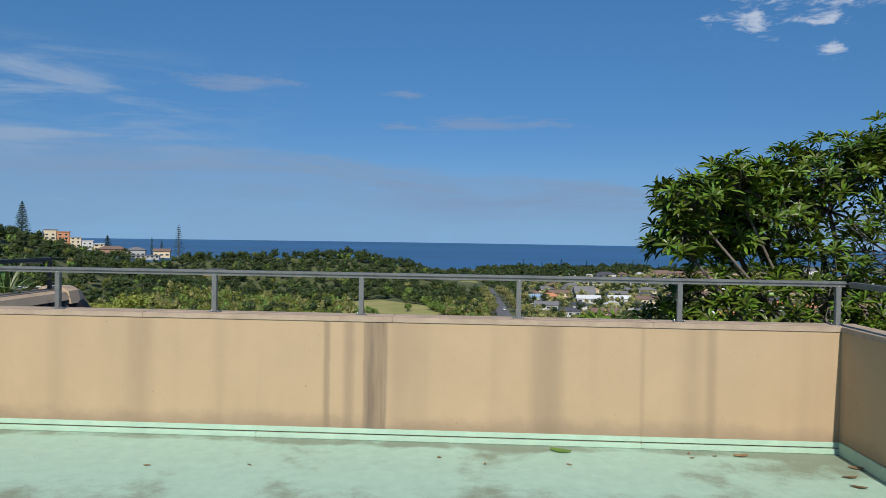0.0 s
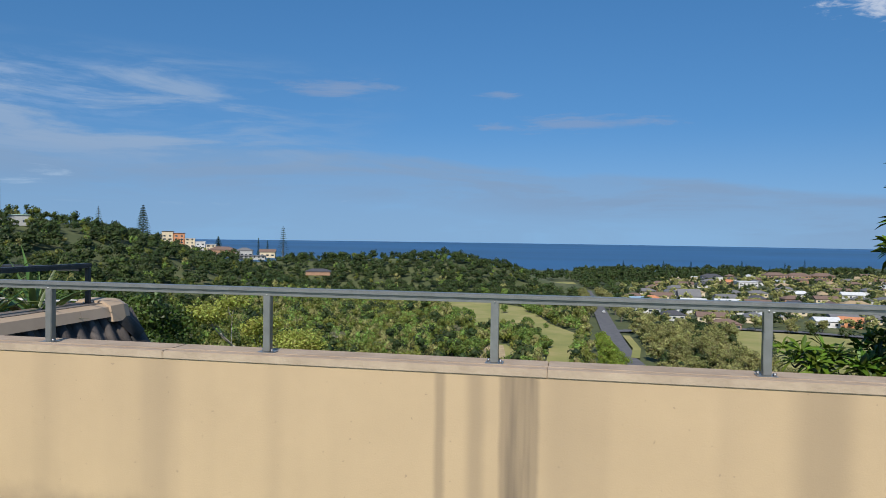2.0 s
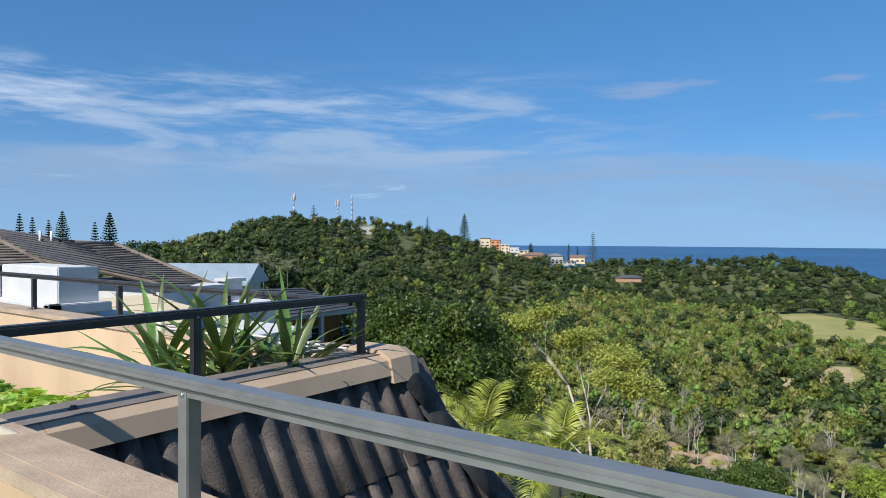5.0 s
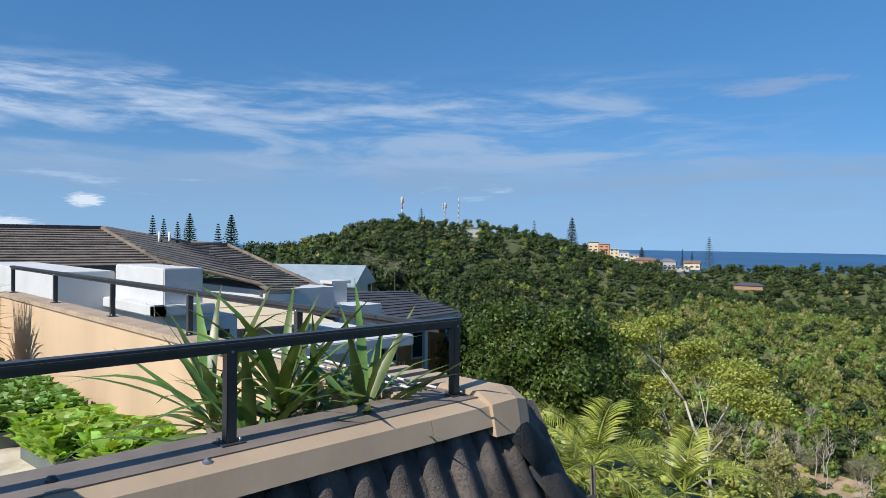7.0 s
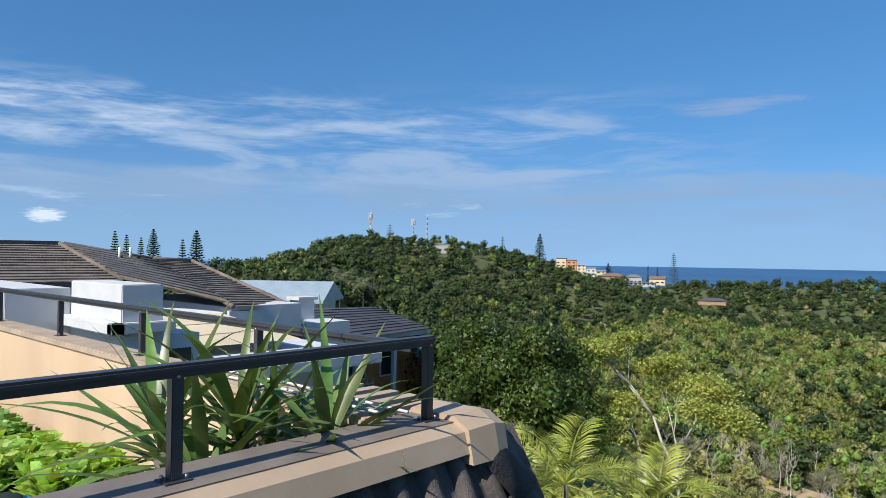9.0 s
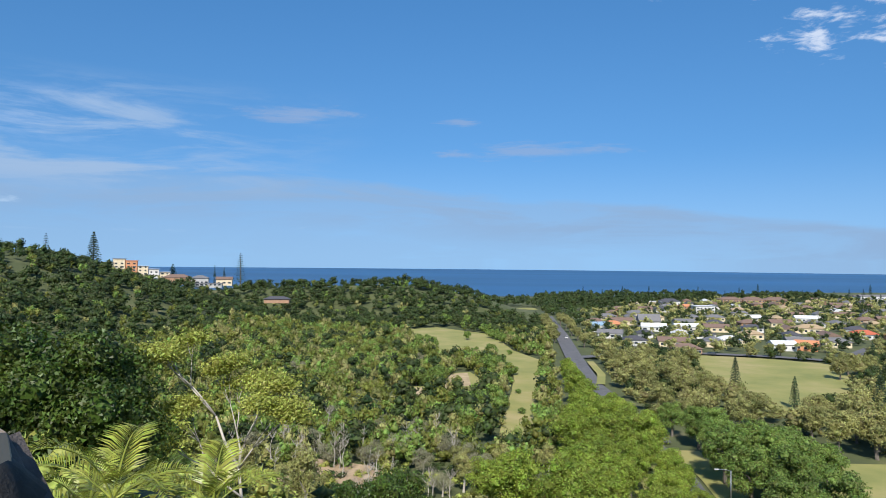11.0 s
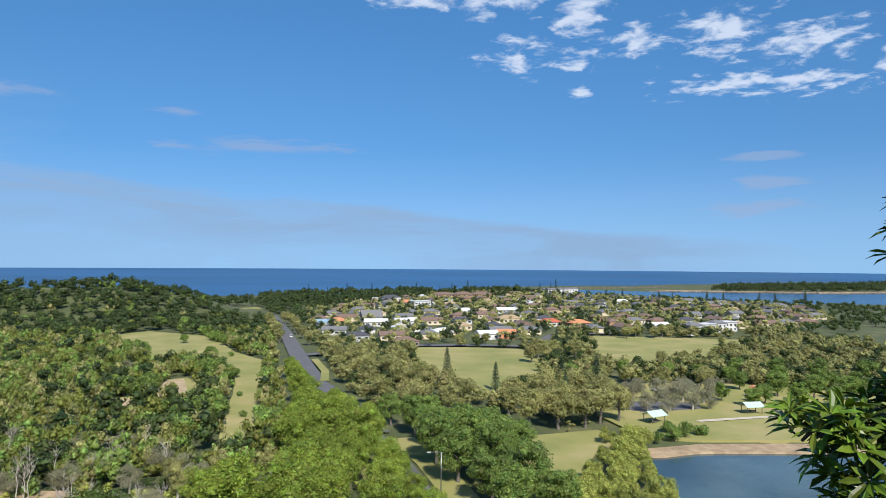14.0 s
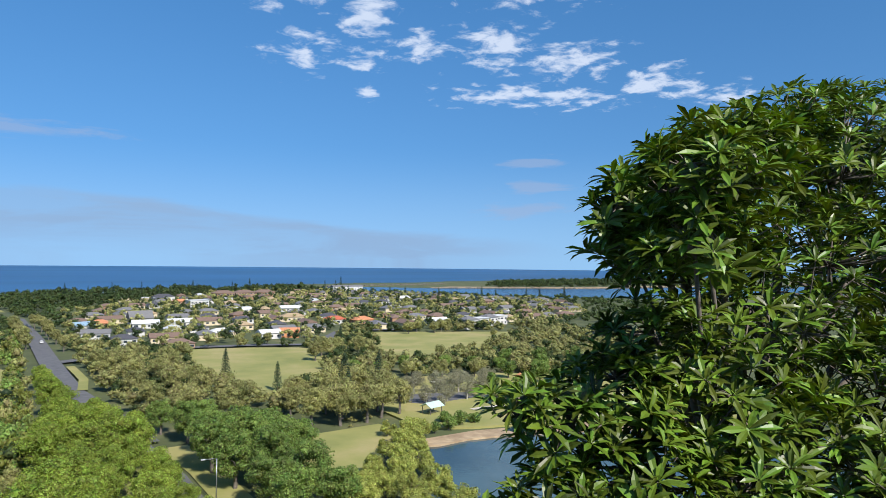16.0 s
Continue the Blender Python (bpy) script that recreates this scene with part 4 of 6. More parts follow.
def crown_mesh(mat, seed, lobes, per, rx, rz, size, **kw):
    Q, (TV, TF) = crown_arrays(seed, lobes, per, rx, rz, size, **kw)
    V = np.concatenate([Q, TV])
    F = np.arange(len(Q)).reshape(-1, 3).tolist() + (TF + len(Q)).tolist()
    return mesh_of("crown", V, F, mat)


def trunk_arrays(seed, h, r, lean=0.1, limbs=4, spread=1.5):
    rng = random.Random(seed)
    V, F = [], []
    top = Vector((rng.uniform(-lean, lean) * h, rng.uniform(-lean, lean) * h, h))
    mid = top * 0.5 + Vector((rng.uniform(-.1, .1), rng.uniform(-.1, .1), 0)) * h * 0.4
    add_tube(V, F, [(0, 0, -0.6), mid, top], [r * 1.25, r, r * 0.7], 7)
    for k in range(limbs):
        a = 6.283 * k / limbs + rng.uniform(-.4, .4)
        e = top + Vector((math.cos(a) * spread, math.sin(a) * spread, spread * rng.uniform(0.5, 1.1)))
        add_tube(V, F, [top * 0.85, (top * 0.85 + e) / 2 + Vector((0, 0, 0.15 * spread)), e], [r * 0.6, r * 0.4, r * 0.15], 5)
    return V, F


class Kind:
    """A kind of tree: its crown and trunk meshes, shared by all its copies."""
    def __init__(self, mat, variants, label, h, rx, rz, lobes, per, size, bark=None, clear=0.3, **kw):
        self.label, self.h, self.rz = label, h, rz
        self.sets = []
        for i in range(variants):
            cm = crown_mesh(mat, 100 + 17 * i + lobes, lobes, per, rx, rz, size, **kw)
            V, F = trunk_arrays(i + 3, (h - 2 * rz) * 0.45 + 0.6 * rz, 0.035 * h * 0.6 + 0.05, limbs=4, spread=rx * 0.5)
            self.sets.append((cm, mesh_of("trunk", V, F, bark or M_BARK)))

    def plant(self, x, y, z=None, s=1.0, seed=0, group="", label="", sz=1.0):
        rng = random.Random(seed + int(x * 13 + y * 7))
        cm, tm = self.sets[rng.randrange(len(self.sets))]
        z = float(land(x, y)) if z is None else z
        ob = empty("tree", pose(x, y, z, 0, 0, rng.uniform(0, 360)) @ Matrix.Diagonal((s, s, s * sz, 1)), label or self.label, "tree", group)
        t = new("trunk", tm)
        t.parent = ob
        c = new("crown", cm)
        c.parent = ob
        c.location = (0, 0, (self.h - 2 * self.rz) * 0.45)
        return ob


K_BRIGHT = Kind(M_BRIGHT, 3, "bushy bright green roadside tree", 13, 4.6, 5.2, 40, 300, 0.145, lobe_r=0.25)
K_DARK = Kind(M_MID, 3, "dense dark green broadleaf tree", 12, 5.0, 4.6, 36, 220, 0.17, lobe_r=0.26)
K_OLIVE = Kind(M_OLIVE, 3, "olive grey-green gum tree with loose crown", 13, 4.6, 4.8, 26, 130, 0.23, lobe_r=0.29)
K_MANGROVE = Kind(M_MANGROVE, 3, "yellow-green lakeside mangrove tree", 8, 4.2, 3.4, 30, 150, 0.17, lobe_r=0.26)
K_GREY = Kind(M_GREY, 2, "bare grey twiggy tree", 9, 4.0, 3.4, 22, 300, 0.10, bark=M_BARK_PALE, lobe_r=0.32, core=False)
K_BUSH = Kind(M_MID, 2, "rounded dark green bush", 4.5, 2.6, 2.0, 14, 120, 0.19, lobe_r=0.36)
K_NEAR = Kind(M_NEARDARK, 2, "large dense deep green tree on the slope", 11, 5.4, 5.0, 60, 1000, 0.088, lobe_r=0.23)
K_SLOPE = [Kind(M_MID, 2, "mid green tree on the wooded slope", 12, 3.9, 4.6, 24, 300, 0.15, lobe_r=0.30),
           Kind(M_OLIVE, 2, "olive gum tree on the wooded slope", 12, 3.4, 4.6, 20, 230, 0.15, bark=M_BARK_PALE, lobe_r=0.28),
           Kind(M_SCRUB, 2, "yellow-green tree on the wooded slope", 11, 3.4, 4.2, 22, 240, 0.15, lobe_r=0.30),
           Kind(M_NEARDARK, 2, "dark green tree on the wooded slope", 11, 4.2, 4.4, 24, 300, 0.15, lobe_r=0.30)]

# ---- woods ----


def scatter_far(name, label, mat, n_want, region, seed, size=(3.2, 5.2), low=(0.75, 1.1), templates=4, lobes=5, per=22, card=0.62, keep=None):
    """Far woods as one mesh of many small clumped crowns."""
    rs = np.random.RandomState(seed)
    x0, x1, y0, y1 = region
    x, y = rs.uniform(x0, x1, n_want * 6), rs.uniform(y0, y1, n_want * 6)
    ok = keep(x, y, rs)
    x, y = x[ok][:n_want], y[ok][:n_want]
    z = land(x, y)
    tmpl = [crown_arrays(seed + 31 * i, lobes, per, 1.0, 0.8, card * 0.25, lobe_r=0.46, far=True) for i in range(templates)]
    which = rs.randint(0, templates, len(x))
    S = rs.uniform(*size, len(x))
    SZ = S * rs.uniform(*low, len(x))
    A = rs.uniform(0, 6.283, len(x))
    VV, LOOP, TOT, off = [], [], [], 0
    for k in range(templates):
        idx = np.where(which == k)[0]
        if not len(idx):
            continue
        Q, (TV, TF) = tmpl[k]
        P = np.concatenate([Q, TV])
        c, s = np.cos(A[idx])[:, None], np.sin(A[idx])[:, None]
        X = (P[None, :, 0] * c - P[None, :, 1] * s) * S[idx][:, None] + x[idx][:, None]
        Y = (P[None, :, 0] * s + P[None, :, 1] * c) * S[idx][:, None] + y[idx][:, None]
        Z = P[None, :, 2] * SZ[idx][:, None] + z[idx][:, None] + 0.18 * S[idx][:, None]
        V = np.stack([X, Y, Z], 2).reshape(-1, 3)
        nq, m = len(Q), len(P)
        q = np.arange(nq).reshape(-1, 3)
        tri = TF + nq
        base = (np.arange(len(idx)) * m + off)[:, None, None]
        LOOP.append((q[None] + base).reshape(-1)); TOT.append(np.full(len(idx) * len(q), 3))
        LOOP.append((tri[None] + base).reshape(-1)); TOT.append(np.full(len(idx) * len(tri), 3))
        VV.append(V)
        off += len(V)
    V, L, T = np.concatenate(VV), np.concatenate(LOOP), np.concatenate(TOT)
    me = bpy.data.meshes.new(name)
    me.vertices.add(len(V)); me.vertices.foreach_set("co", V.ravel())
    me.loops.add(len(L)); me.loops.foreach_set("vertex_index", L.astype(np.int32))
    me.polygons.add(len(T))
    me.polygons.foreach_set("loop_start", np.concatenate([[0], np.cumsum(T)[:-1]]).astype(np.int32))
    me.materials.append(mat)
    me.update(calc_edges=True)
    ob = new(name, me)
    return tagged(ob, label, "woodland", kind="stuff")


TOWN = [(40, 372), (80, 372), (120, 368), (142, 356), (190, 420), (240, 402), (300, 372), (420, 420), (560, 600), (520, 720), (400, 960), (330, 980), (200, 900), (90, 760), (40, 600), (30, 450)]


def open_land(x, y, pad=0.0):
    bad = near_line(x, y, ROAD) < 7.0
    bad |= near_line(x, y, STREET) < 6.0
    for f in FIELDS.values():
        bad |= inside(x, y, f)
    bad |= inside(x, y, LAKE) | inside(x, y, RIVER)
    bad |= inside(x, y, [(90, 140), (96, 162), (150, 170), (200, 140), (190, 110)])
    bad |= (y < 14) & (x > -60)
    bad |= inside(x, y, [(-70, -40), (-70, 30), (-30, 34), (-18, 22), (8, 6), (40, 6), (40, -40)])
    return ~bad


def dark_keep(x, y, rs):
    low = (land(x, y) < -36) & (y < 430) & (x > -175)
    return hill_keep(x, y, rs) & (~low | (rs.uniform(0, 1, x.shape) < 0.35))


def light_keep(x, y, rs):
    low = (land(x, y) < -35) & (y < 450) & (x > -185)
    return hill_keep(x, y, rs) & (low | (rs.uniform(0, 1, x.shape) < 0.09))


def hill_keep(x, y, rs):
    d = np.hypot(x, y)
    az = np.degrees(np.arctan2(x, y))
    h = land(x, y)
    houses = np.zeros(x.shape, bool)
    for hx, hy in HILL_HOMES:
        houses |= (np.hypot(x - hx, y - hy) < 9) | ((np.abs(az - math.degrees(math.atan2(hx, hy))) < 0.9) & (d < math.hypot(hx, hy)) & (d > math.hypot(hx, hy) - 22))
    return open_land(x, y) & (d > 150) & (d < 700) & (az > -92) & (h > -46) & ((x < 8) | (h > -43)) & (x < 20) & ~houses


HILL_HOMES = [(-349, 537), (-318, 550), (-288, 548), (-266, 534), (-338, 545), (-322, 552), (-300, 556), (-275, 560), (-262, 556), (-250, 548)]


def coast_keep(x, y, rs):
    return open_land(x, y) & (land(x, y) > -45.5) & ((near_line(x, y, [(-60, 690), (60, 800), (150, 930), (330, 1000), (420, 1015)]) < 75) | inside(x, y, [(700, 960), (900, 930), (1400, 930), (1500, 1300), (900, 1180)]))


def near_plain_keep(x, y, rs):
    d = np.hypot(x, y)
    return open_land(x, y) & (x > 30) & (d > 205) & ~inside(x, y, TOWN) & (y > 0.62 * x)


def town_keep(x, y, rs):
    ok = open_land(x, y) & inside(x, y, TOWN)
    for hx, hy in HOMES:
        ok &= ~((np.abs(x - hx) < 7) & (y < hy + 6) & (y > hy - 9))
    return ok


def beyond_keep(x, y, rs):
    return open_land(x, y) & ~inside(x, y, TOWN) & (x > 8) & (y > 380) & (y > 0.8 * x) & (land(x, y) > -45.5)


def make_homes():
    """Plots of the town, row by row along its streets."""
    rng = random.Random(31)
    out = []
    for r in range(13):
        y0 = 392 + r * 40 + (r * r) * 0.9
        for k in range(26):
            x = 34 + k * 23 + rng.uniform(-4, 4) + (r % 2) * 9
            y = y0 + 0.10 * x + rng.uniform(-5, 5)
            p = (np.array([x]), np.array([y]))
            if inside(*p, TOWN)[0] and open_land(*p)[0] and near_line(*p, STREET)[0] > 14 and near_line(*p, ROAD)[0] > 18 and rng.random() < 0.86:
                out.append((x, y))
    return out


HOMES = make_homes()
scatter_far("woodland_hill", "dense dark green coastal forest on the hillside", M_CANOPY, 5000, (-640, 20, 40, 680), 11, (2.9, 6.0), low=(0.75, 1.1), keep=dark_keep, lobes=5, per=32, card=0.46)
scatter_far("woodland_mixed", "olive and grey-green scrub among the forest", M_OLIVE, 900, (-400, 20, 100, 640), 12, (1.6, 3.4), low=(0.9, 1.7), keep=light_keep, lobes=5, per=30, card=0.46)
scatter_far("woodland_mid", "mid green tree crowns in the forest", M_MID, 1300, (-400, 20, 100, 620), 23, (1.7, 3.8), low=(0.9, 1.5), keep=light_keep, lobes=5, per=30, card=0.46)
scatter_far("woodland_light", "fresh green tree crowns in the forest", M_SCRUB, 1500, (-400, 20, 100, 620), 15, (1.7, 3.6), low=(0.9, 1.6), keep=light_keep, lobes=5, per=32, card=0.46)
scatter_far("woodland_plain", "olive trees between the fields", M_OLIVE, 620, (30, 330, 190, 420), 13, (2.8, 4.6), keep=near_plain_keep, lobes=6, per=40, card=0.46)
scatter_far("woodland_plain_dark", "dark green trees between the fields", M_CANOPY, 300, (30, 330, 190, 420), 14, (2.8, 4.6), keep=near_plain_keep, lobes=6, per=40, card=0.46)
scatter_far("garden_trees", "olive garden and street trees among the houses", M_OLIVE, 1300, (20, 580, 370, 980), 17, (2.2, 4.4), low=(0.8, 1.2), keep=town_keep, lobes=4, per=22, card=0.56)
scatter_far("garden_trees_dark", "dark green garden trees among the houses", M_CANOPY, 900, (20, 580, 370, 980), 18, (2.2, 4.6), low=(0.8, 1.2), keep=town_keep, lobes=4, per=22, card=0.56)
scatter_far("woodland_beyond", "green trees beyond the houses", M_CANOPY, 650, (8, 620, 380, 1000), 19, (3.0, 5.0), keep=beyond_keep, lobes=4, per=20, card=0.7)
scatter_far("woodland_coast", "dark green belt of trees along the shore", M_CANOPY, 1500, (-120, 1450, 620, 1280), 16, (4.2, 7.0), keep=coast_keep, lobes=4, per=18, card=0.7)

# ---- single trees: along the road, round the fields, by the lake ----
for x, y, s in ((-4, 112, 1.0), (4, 107, 1.05), (10, 114, 0.95), (14, 126, 0.9), (6, 124, 1.0), (19, 110, 0.8), (22, 122, 0.75), (-9, 120, 0.8)):
    K_BRIGHT.plant(x, y, s=s * 1.32, group="roadside trees", seed=1)
for x, y, s in ((8, 158, 0.95), (15, 154, 1.0), (20, 166, 0.95), (24, 158, 0.95), (25.5, 170, 0.85), (23, 182, 0.85), (21, 196, 0.75), (11, 172, 0.95), (17, 182, 0.9), (13, 196, 0.85), (15, 212, 0.8), (13, 228, 0.75), (14, 243, 0.7), (12.5, 258, 0.7), (12, 275, 0.65), (22, 150, 0.8), (12, 144, 0.85), (18, 138, 0.85), (27.5, 118, 0.42), (27, 106, 0.45), (26.5, 131, 0.33), (27, 96, 0.4), (25.5, 142, 0.7), (28.5, 112, 0.55), (28, 124, 0.5), (27, 136, 0.6)):
    K_BRIGHT.plant(x, y, s=s * 1.32, group="roadside trees", seed=2)
for x, y, s in ((39, 150, 1.0), (46, 152, 1.05), (50, 143, 0.95), (42, 164, 0.9), (46, 133, 0.95), (49, 122, 0.9), (42, 122, 0.8), (40, 137, 0.9), (43, 112, 0.8), (50, 110, 0.8), (47, 142, 0.9), (36, 190, 0.7), (45, 184, 0.75), (40, 178, 0.8), (52, 158, 0.9), (57, 147, 0.8)):
    K_DARK.plant(x, y, s=s * 1.38, group="trees right of the road", seed=3)
for x, y, s in ((40, 264, 0.95), (48, 257, 1.0), (37, 240, 0.95), (49, 240, 1.0), (56, 228, 1.0), (36, 290, 0.9), (44, 302, 0.9), (58, 285, 0.9), (34, 312, 0.8), (38, 216, 0.95), (46, 204, 0.95), (54, 196, 0.9), (62, 204, 0.9), (60, 252, 0.85), (52, 318, 0.8), (62, 316, 0.8), (11, 415, 0.85), (10.5, 432, 0.9), (24, 440, 0.8), (10, 452, 0.9), (24, 462, 0.85), (9, 475, 0.95), (22.5, 485, 0.9), (8, 500, 0.95), (20, 512, 0.9), (12, 398, 0.75), (26, 415, 0.75), (27, 380, 0.7)):
    K_OLIVE.plant(x, y, s=s * 1.12, group="gum trees by the road", seed=4)
for x, y, s in ((78, 203, 0.95), (86, 198, 1.1), (95, 197, 1.15), (103, 195, 1.0), (72, 176, 1.0), (80, 175, 1.1), (88, 175, 1.05), (94, 178, 1.0), (100, 178, 0.95), (97, 186, 1.05), (84, 183, 1.1), (91, 212, 1.05), (110, 204, 0.8), (82, 190, 0.8), (99, 208, 1.0), (72, 192, 0.8), (128, 302, 0.9), (120, 291, 0.85), (138, 308, 0.8), (146, 300, 0.75), (152, 312, 0.75)):
    K_OLIVE.plant(x, y, s=s * 1.15, group="trees between the fields", seed=5)
for x, y, s in ((120, 226, 0.75), (132, 229, 0.8), (146, 226, 0.8), (158, 221, 0.75), (112, 222, 0.75), (165, 227, 0.8), (124, 236, 0.8), (138, 236, 0.8), (172, 268, 0.75), (180, 262, 0.9), (190, 257, 0.85), (200, 254, 0.85), (211, 262, 0.8), (225, 246, 0.8), (238, 250, 0.85), (215, 372, 0.85), (225, 379, 0.95), (233, 370, 0.85), (242, 376, 0.9), (252, 384, 0.8), (107, 362, 0.7), (115, 358, 0.75), (122, 362, 0.7), (250, 330, 0.6), (262, 300, 0.8), (275, 280, 0.8), (250, 268, 0.8)):
    K_OLIVE.plant(x, y, s=s, group="trees round the fields", seed=6)
for x, y, s in ((172, 198, 0.95), (181, 192, 0.95), (190, 187, 1.0), (179, 206, 0.9), (192, 201, 0.95), (203, 195, 0.9), (186, 214, 0.9), (168, 212, 0.8), (185, 235, 0.9), (198, 228, 1.0), (212, 222, 1.0), (228, 214, 1.0), (176, 228, 0.7), (240, 200, 0.95), (200, 205, 0.8), (152, 186, 0.75), (159, 189, 0.8), (168, 184, 0.85), (176, 178, 0.85), (148, 196, 0.7), (126, 240, 0.75), (140, 244, 0.8), (156, 240, 0.8), (168, 236, 0.7), (120, 250, 0.7)):
    K_DARK.plant(x, y, s=s, group="picnic ground trees", seed=7)
for x, y, s in ((128, 215, 0.85), (140, 206, 0.95), (150, 204, 1.0), (133, 205, 0.8), (158, 212, 0.8), (120, 208, 0.85), (112, 214, 0.8), (146, 214, 0.8), (109, 190, 0.9), (115, 187, 0.95), (122, 186, 1.0), (130, 186, 1.0), (136, 186, 0.9), (112, 204, 0.9), (118, 181, 0.8), (121, 205, 1.1), (127, 200, 1.2), (135, 198, 1.2), (140, 194, 1.1)):
    K_GREY.plant(x, y, s=s, group="bare trees by the car park", seed=8)
for x, y, s in ((66, 119, 0.8), (70, 124, 0.8), (62, 115, 0.85), (60, 121, 0.8), (56, 116, 0.85), (64, 124, 0.8), (67, 130, 0.75), (55, 110, 0.85), (51, 114, 0.7), (74, 131, 0.95), (81, 142, 0.95), (69, 121, 1.0), (64, 110, 1.0), (88, 151, 0.9), (60, 101, 1.0), (75, 139, 0.8), (92, 157, 0.75), (70, 108, 0.9), (56, 112, 0.95), (84, 149, 0.7), (54, 98, 0.95), (67, 96, 0.95), (50, 107, 0.85), (48, 97, 0.9), (61, 93, 0.95), (70, 100, 0.9), (85, 157, 0.7), (97, 160, 0.5), (87, 145, 0.75), (93, 153, 0.7), (81, 135, 0.85), (76, 125, 0.9), (73, 115, 0.9)):
    K_MANGROVE.plant(x, y, s=s, group="lakeside mangroves", seed=9)
for x, y, s in ((103, 156, 1.0), (108, 158, 1.1), (113, 158, 1.0), (106, 163, 0.9), (98, 155, 0.8), (-61.8, 368, 1.7), (-57, 377, 1.6), (-52, 362, 1.2), (-33, 309, 1.6), (-27.9, 328, 1.5), (-21, 334, 1.6), (-15, 300, 1.7), (-9.5, 279, 1.5), (-18.8, 279, 1.9), (-12.2, 268, 1.9), (-15.5, 285, 1.8),
                (-39.6, 249, 2.0), (-35, 253, 1.9), (-43, 250, 2.1), (-46, 260, 1.9), (-33.8, 223.4, 1.2), (-28, 217, 1.3), (-13.9, 221, 1.7), (-10.6, 211, 1.6), (-18.6, 206, 1.8), (-21, 197, 1.7), (-15, 193, 1.5), (-17, 214, 1.5), (-23, 224, 0.8),
                (-5.6, 240, 0.55), (-3.9, 208, 0.6), (-29.8, 440, 1.9), (-21, 404, 1.8), (-46, 480, 2.2), (-62, 482, 2.2), (-16, 388, 1.6), (-8, 366, 1.7), (-24, 412, 1.8), (-13, 398, 1.6), (-12, 341, 0.7)):
    K_BUSH.plant(x, y, s=s, group="bushes of the clearing", seed=10)
K_DARK.plant(-38.5, 401, s=0.62, label="lone dark green tree in the grass clearing")
for x, y, s in ((-15, 150, 0.9), (-10, 143, 0.85), (-20, 158, 0.9), (-36, 148, 0.9), (-28, 152, 0.85), (-44, 146, 0.9), (-32, 158, 0.8), (-24, 146, 0.8), (-47, 262, 0.9), (-50, 300, 0.8), (-70, 240, 0.9), (-92, 260, 1.0), (-60, 170, 0.9), (-52, 158, 0.8), (-64, 150, 0.75), (-18, 132, 0.7), (-40, 172, 0.8), (-72, 166, 0.8), (-30, 176, 0.75), (-56, 186, 0.8), (-80, 190, 0.9), (-48, 200, 0.8)):
    K_GREY.plant(x, y, s=s, group="bare trees of the scrub", seed=11)


def slope_woods():
    """Trees on the near slope, singly."""
    rng = random.Random(77)
    placed = []
    tries = 0
    while len(placed) < 130 and tries < 5000:
        tries += 1
        az, d = radians(rng.uniform(-76, 4)), 34 + 120 * rng.random() ** 0.7
        x, y = d * math.sin(az), d * math.cos(az)
        if not bool(open_land(np.array([x]), np.array([y]))[0]) or inside(np.array([x]), np.array([y]), [(-58, 152), (-22, 150), (-20, 122), (-40, 118), (-60, 130)])[0]:
            continue
        if any((x - a) ** 2 + (y - b) ** 2 < 24 for a, b in placed) or math.hypot(x + 23, y - 29) < 9 or math.hypot(x + 15.4, y - 33.6) < 7 or (abs(math.degrees(az) + 24) < 9 and d < 55):
            continue
        placed.append((x, y))
        k = K_SLOPE[rng.choices(range(4), (1, 4, 5, 0) if d > 90 else (3, 3, 3, 3))[0]]
        s = rng.uniform(0.5, 0.8) * (1 if d > 60 else 0.75)
        k.plant(x, y, s=s, group="slope woods", seed=len(placed), sz=rng.uniform(0.9, 1.25))


slope_woods()


def dead_tree(seed):
    """A thin pale trunk with a few bare, rising branches."""
    rng = random.Random(seed)
    V, F = [], []
    h = rng.uniform(6.5, 9.0)
    pts = [Vector((rng.uniform(-.12, .12) * k, rng.uniform(-.12, .12) * k, h * k / 5)) for k in range(6)]
    add_tube(V, F, pts, [0.13 - 0.021 * k for k in range(6)], 6)
    for k in range(9):
        b = pts[rng.randrange(2, 5)]
        a, l = rng.uniform(0, 6.283), rng.uniform(0.9, 2.2)
        e = b + Vector((math.cos(a) * l * 0.6, math.sin(a) * l * 0.6, l * 0.8))
        add_tube(V, F, [b, (b + e) / 2 + Vector((0, 0, -0.12)), e], [0.05, 0.035, 0.012], 5)
        for j in range(2):
            f = e + Vector((rng.uniform(-.7, .7), rng.uniform(-.7, .7), rng.uniform(0.3, 0.9)))
            add_tube(V, F, [(b + e) / 2, f], [0.025, 0.008], 4)
    return mesh_of("trunk", V, F, M_BARK_PALE, True)


DEAD = [dead_tree(k) for k in range(3)]
rng_d = random.Random(19)
for k in range(34):
    x, y = rng_d.uniform(-64, -14), rng_d.uniform(116, 172)
    ob = empty("dead_tree", pose(x, y, float(land(x, y)), 0, 0, rng_d.uniform(0, 360)) @ Matrix.Diagonal((1, 1, rng_d.uniform(0.7, 1.1), 1)), "dead pale grey tree with bare branches", "dead tree", "dead trees of the scrub")
    o_ = new("trunk", DEAD[k % 3])
    o_.parent = ob
K_NEAR.plant(-23.2, 29.2, z=-12.9, s=1.26)
K_NEAR.plant(-29.5, 31.5, z=-13.0, s=0.8)


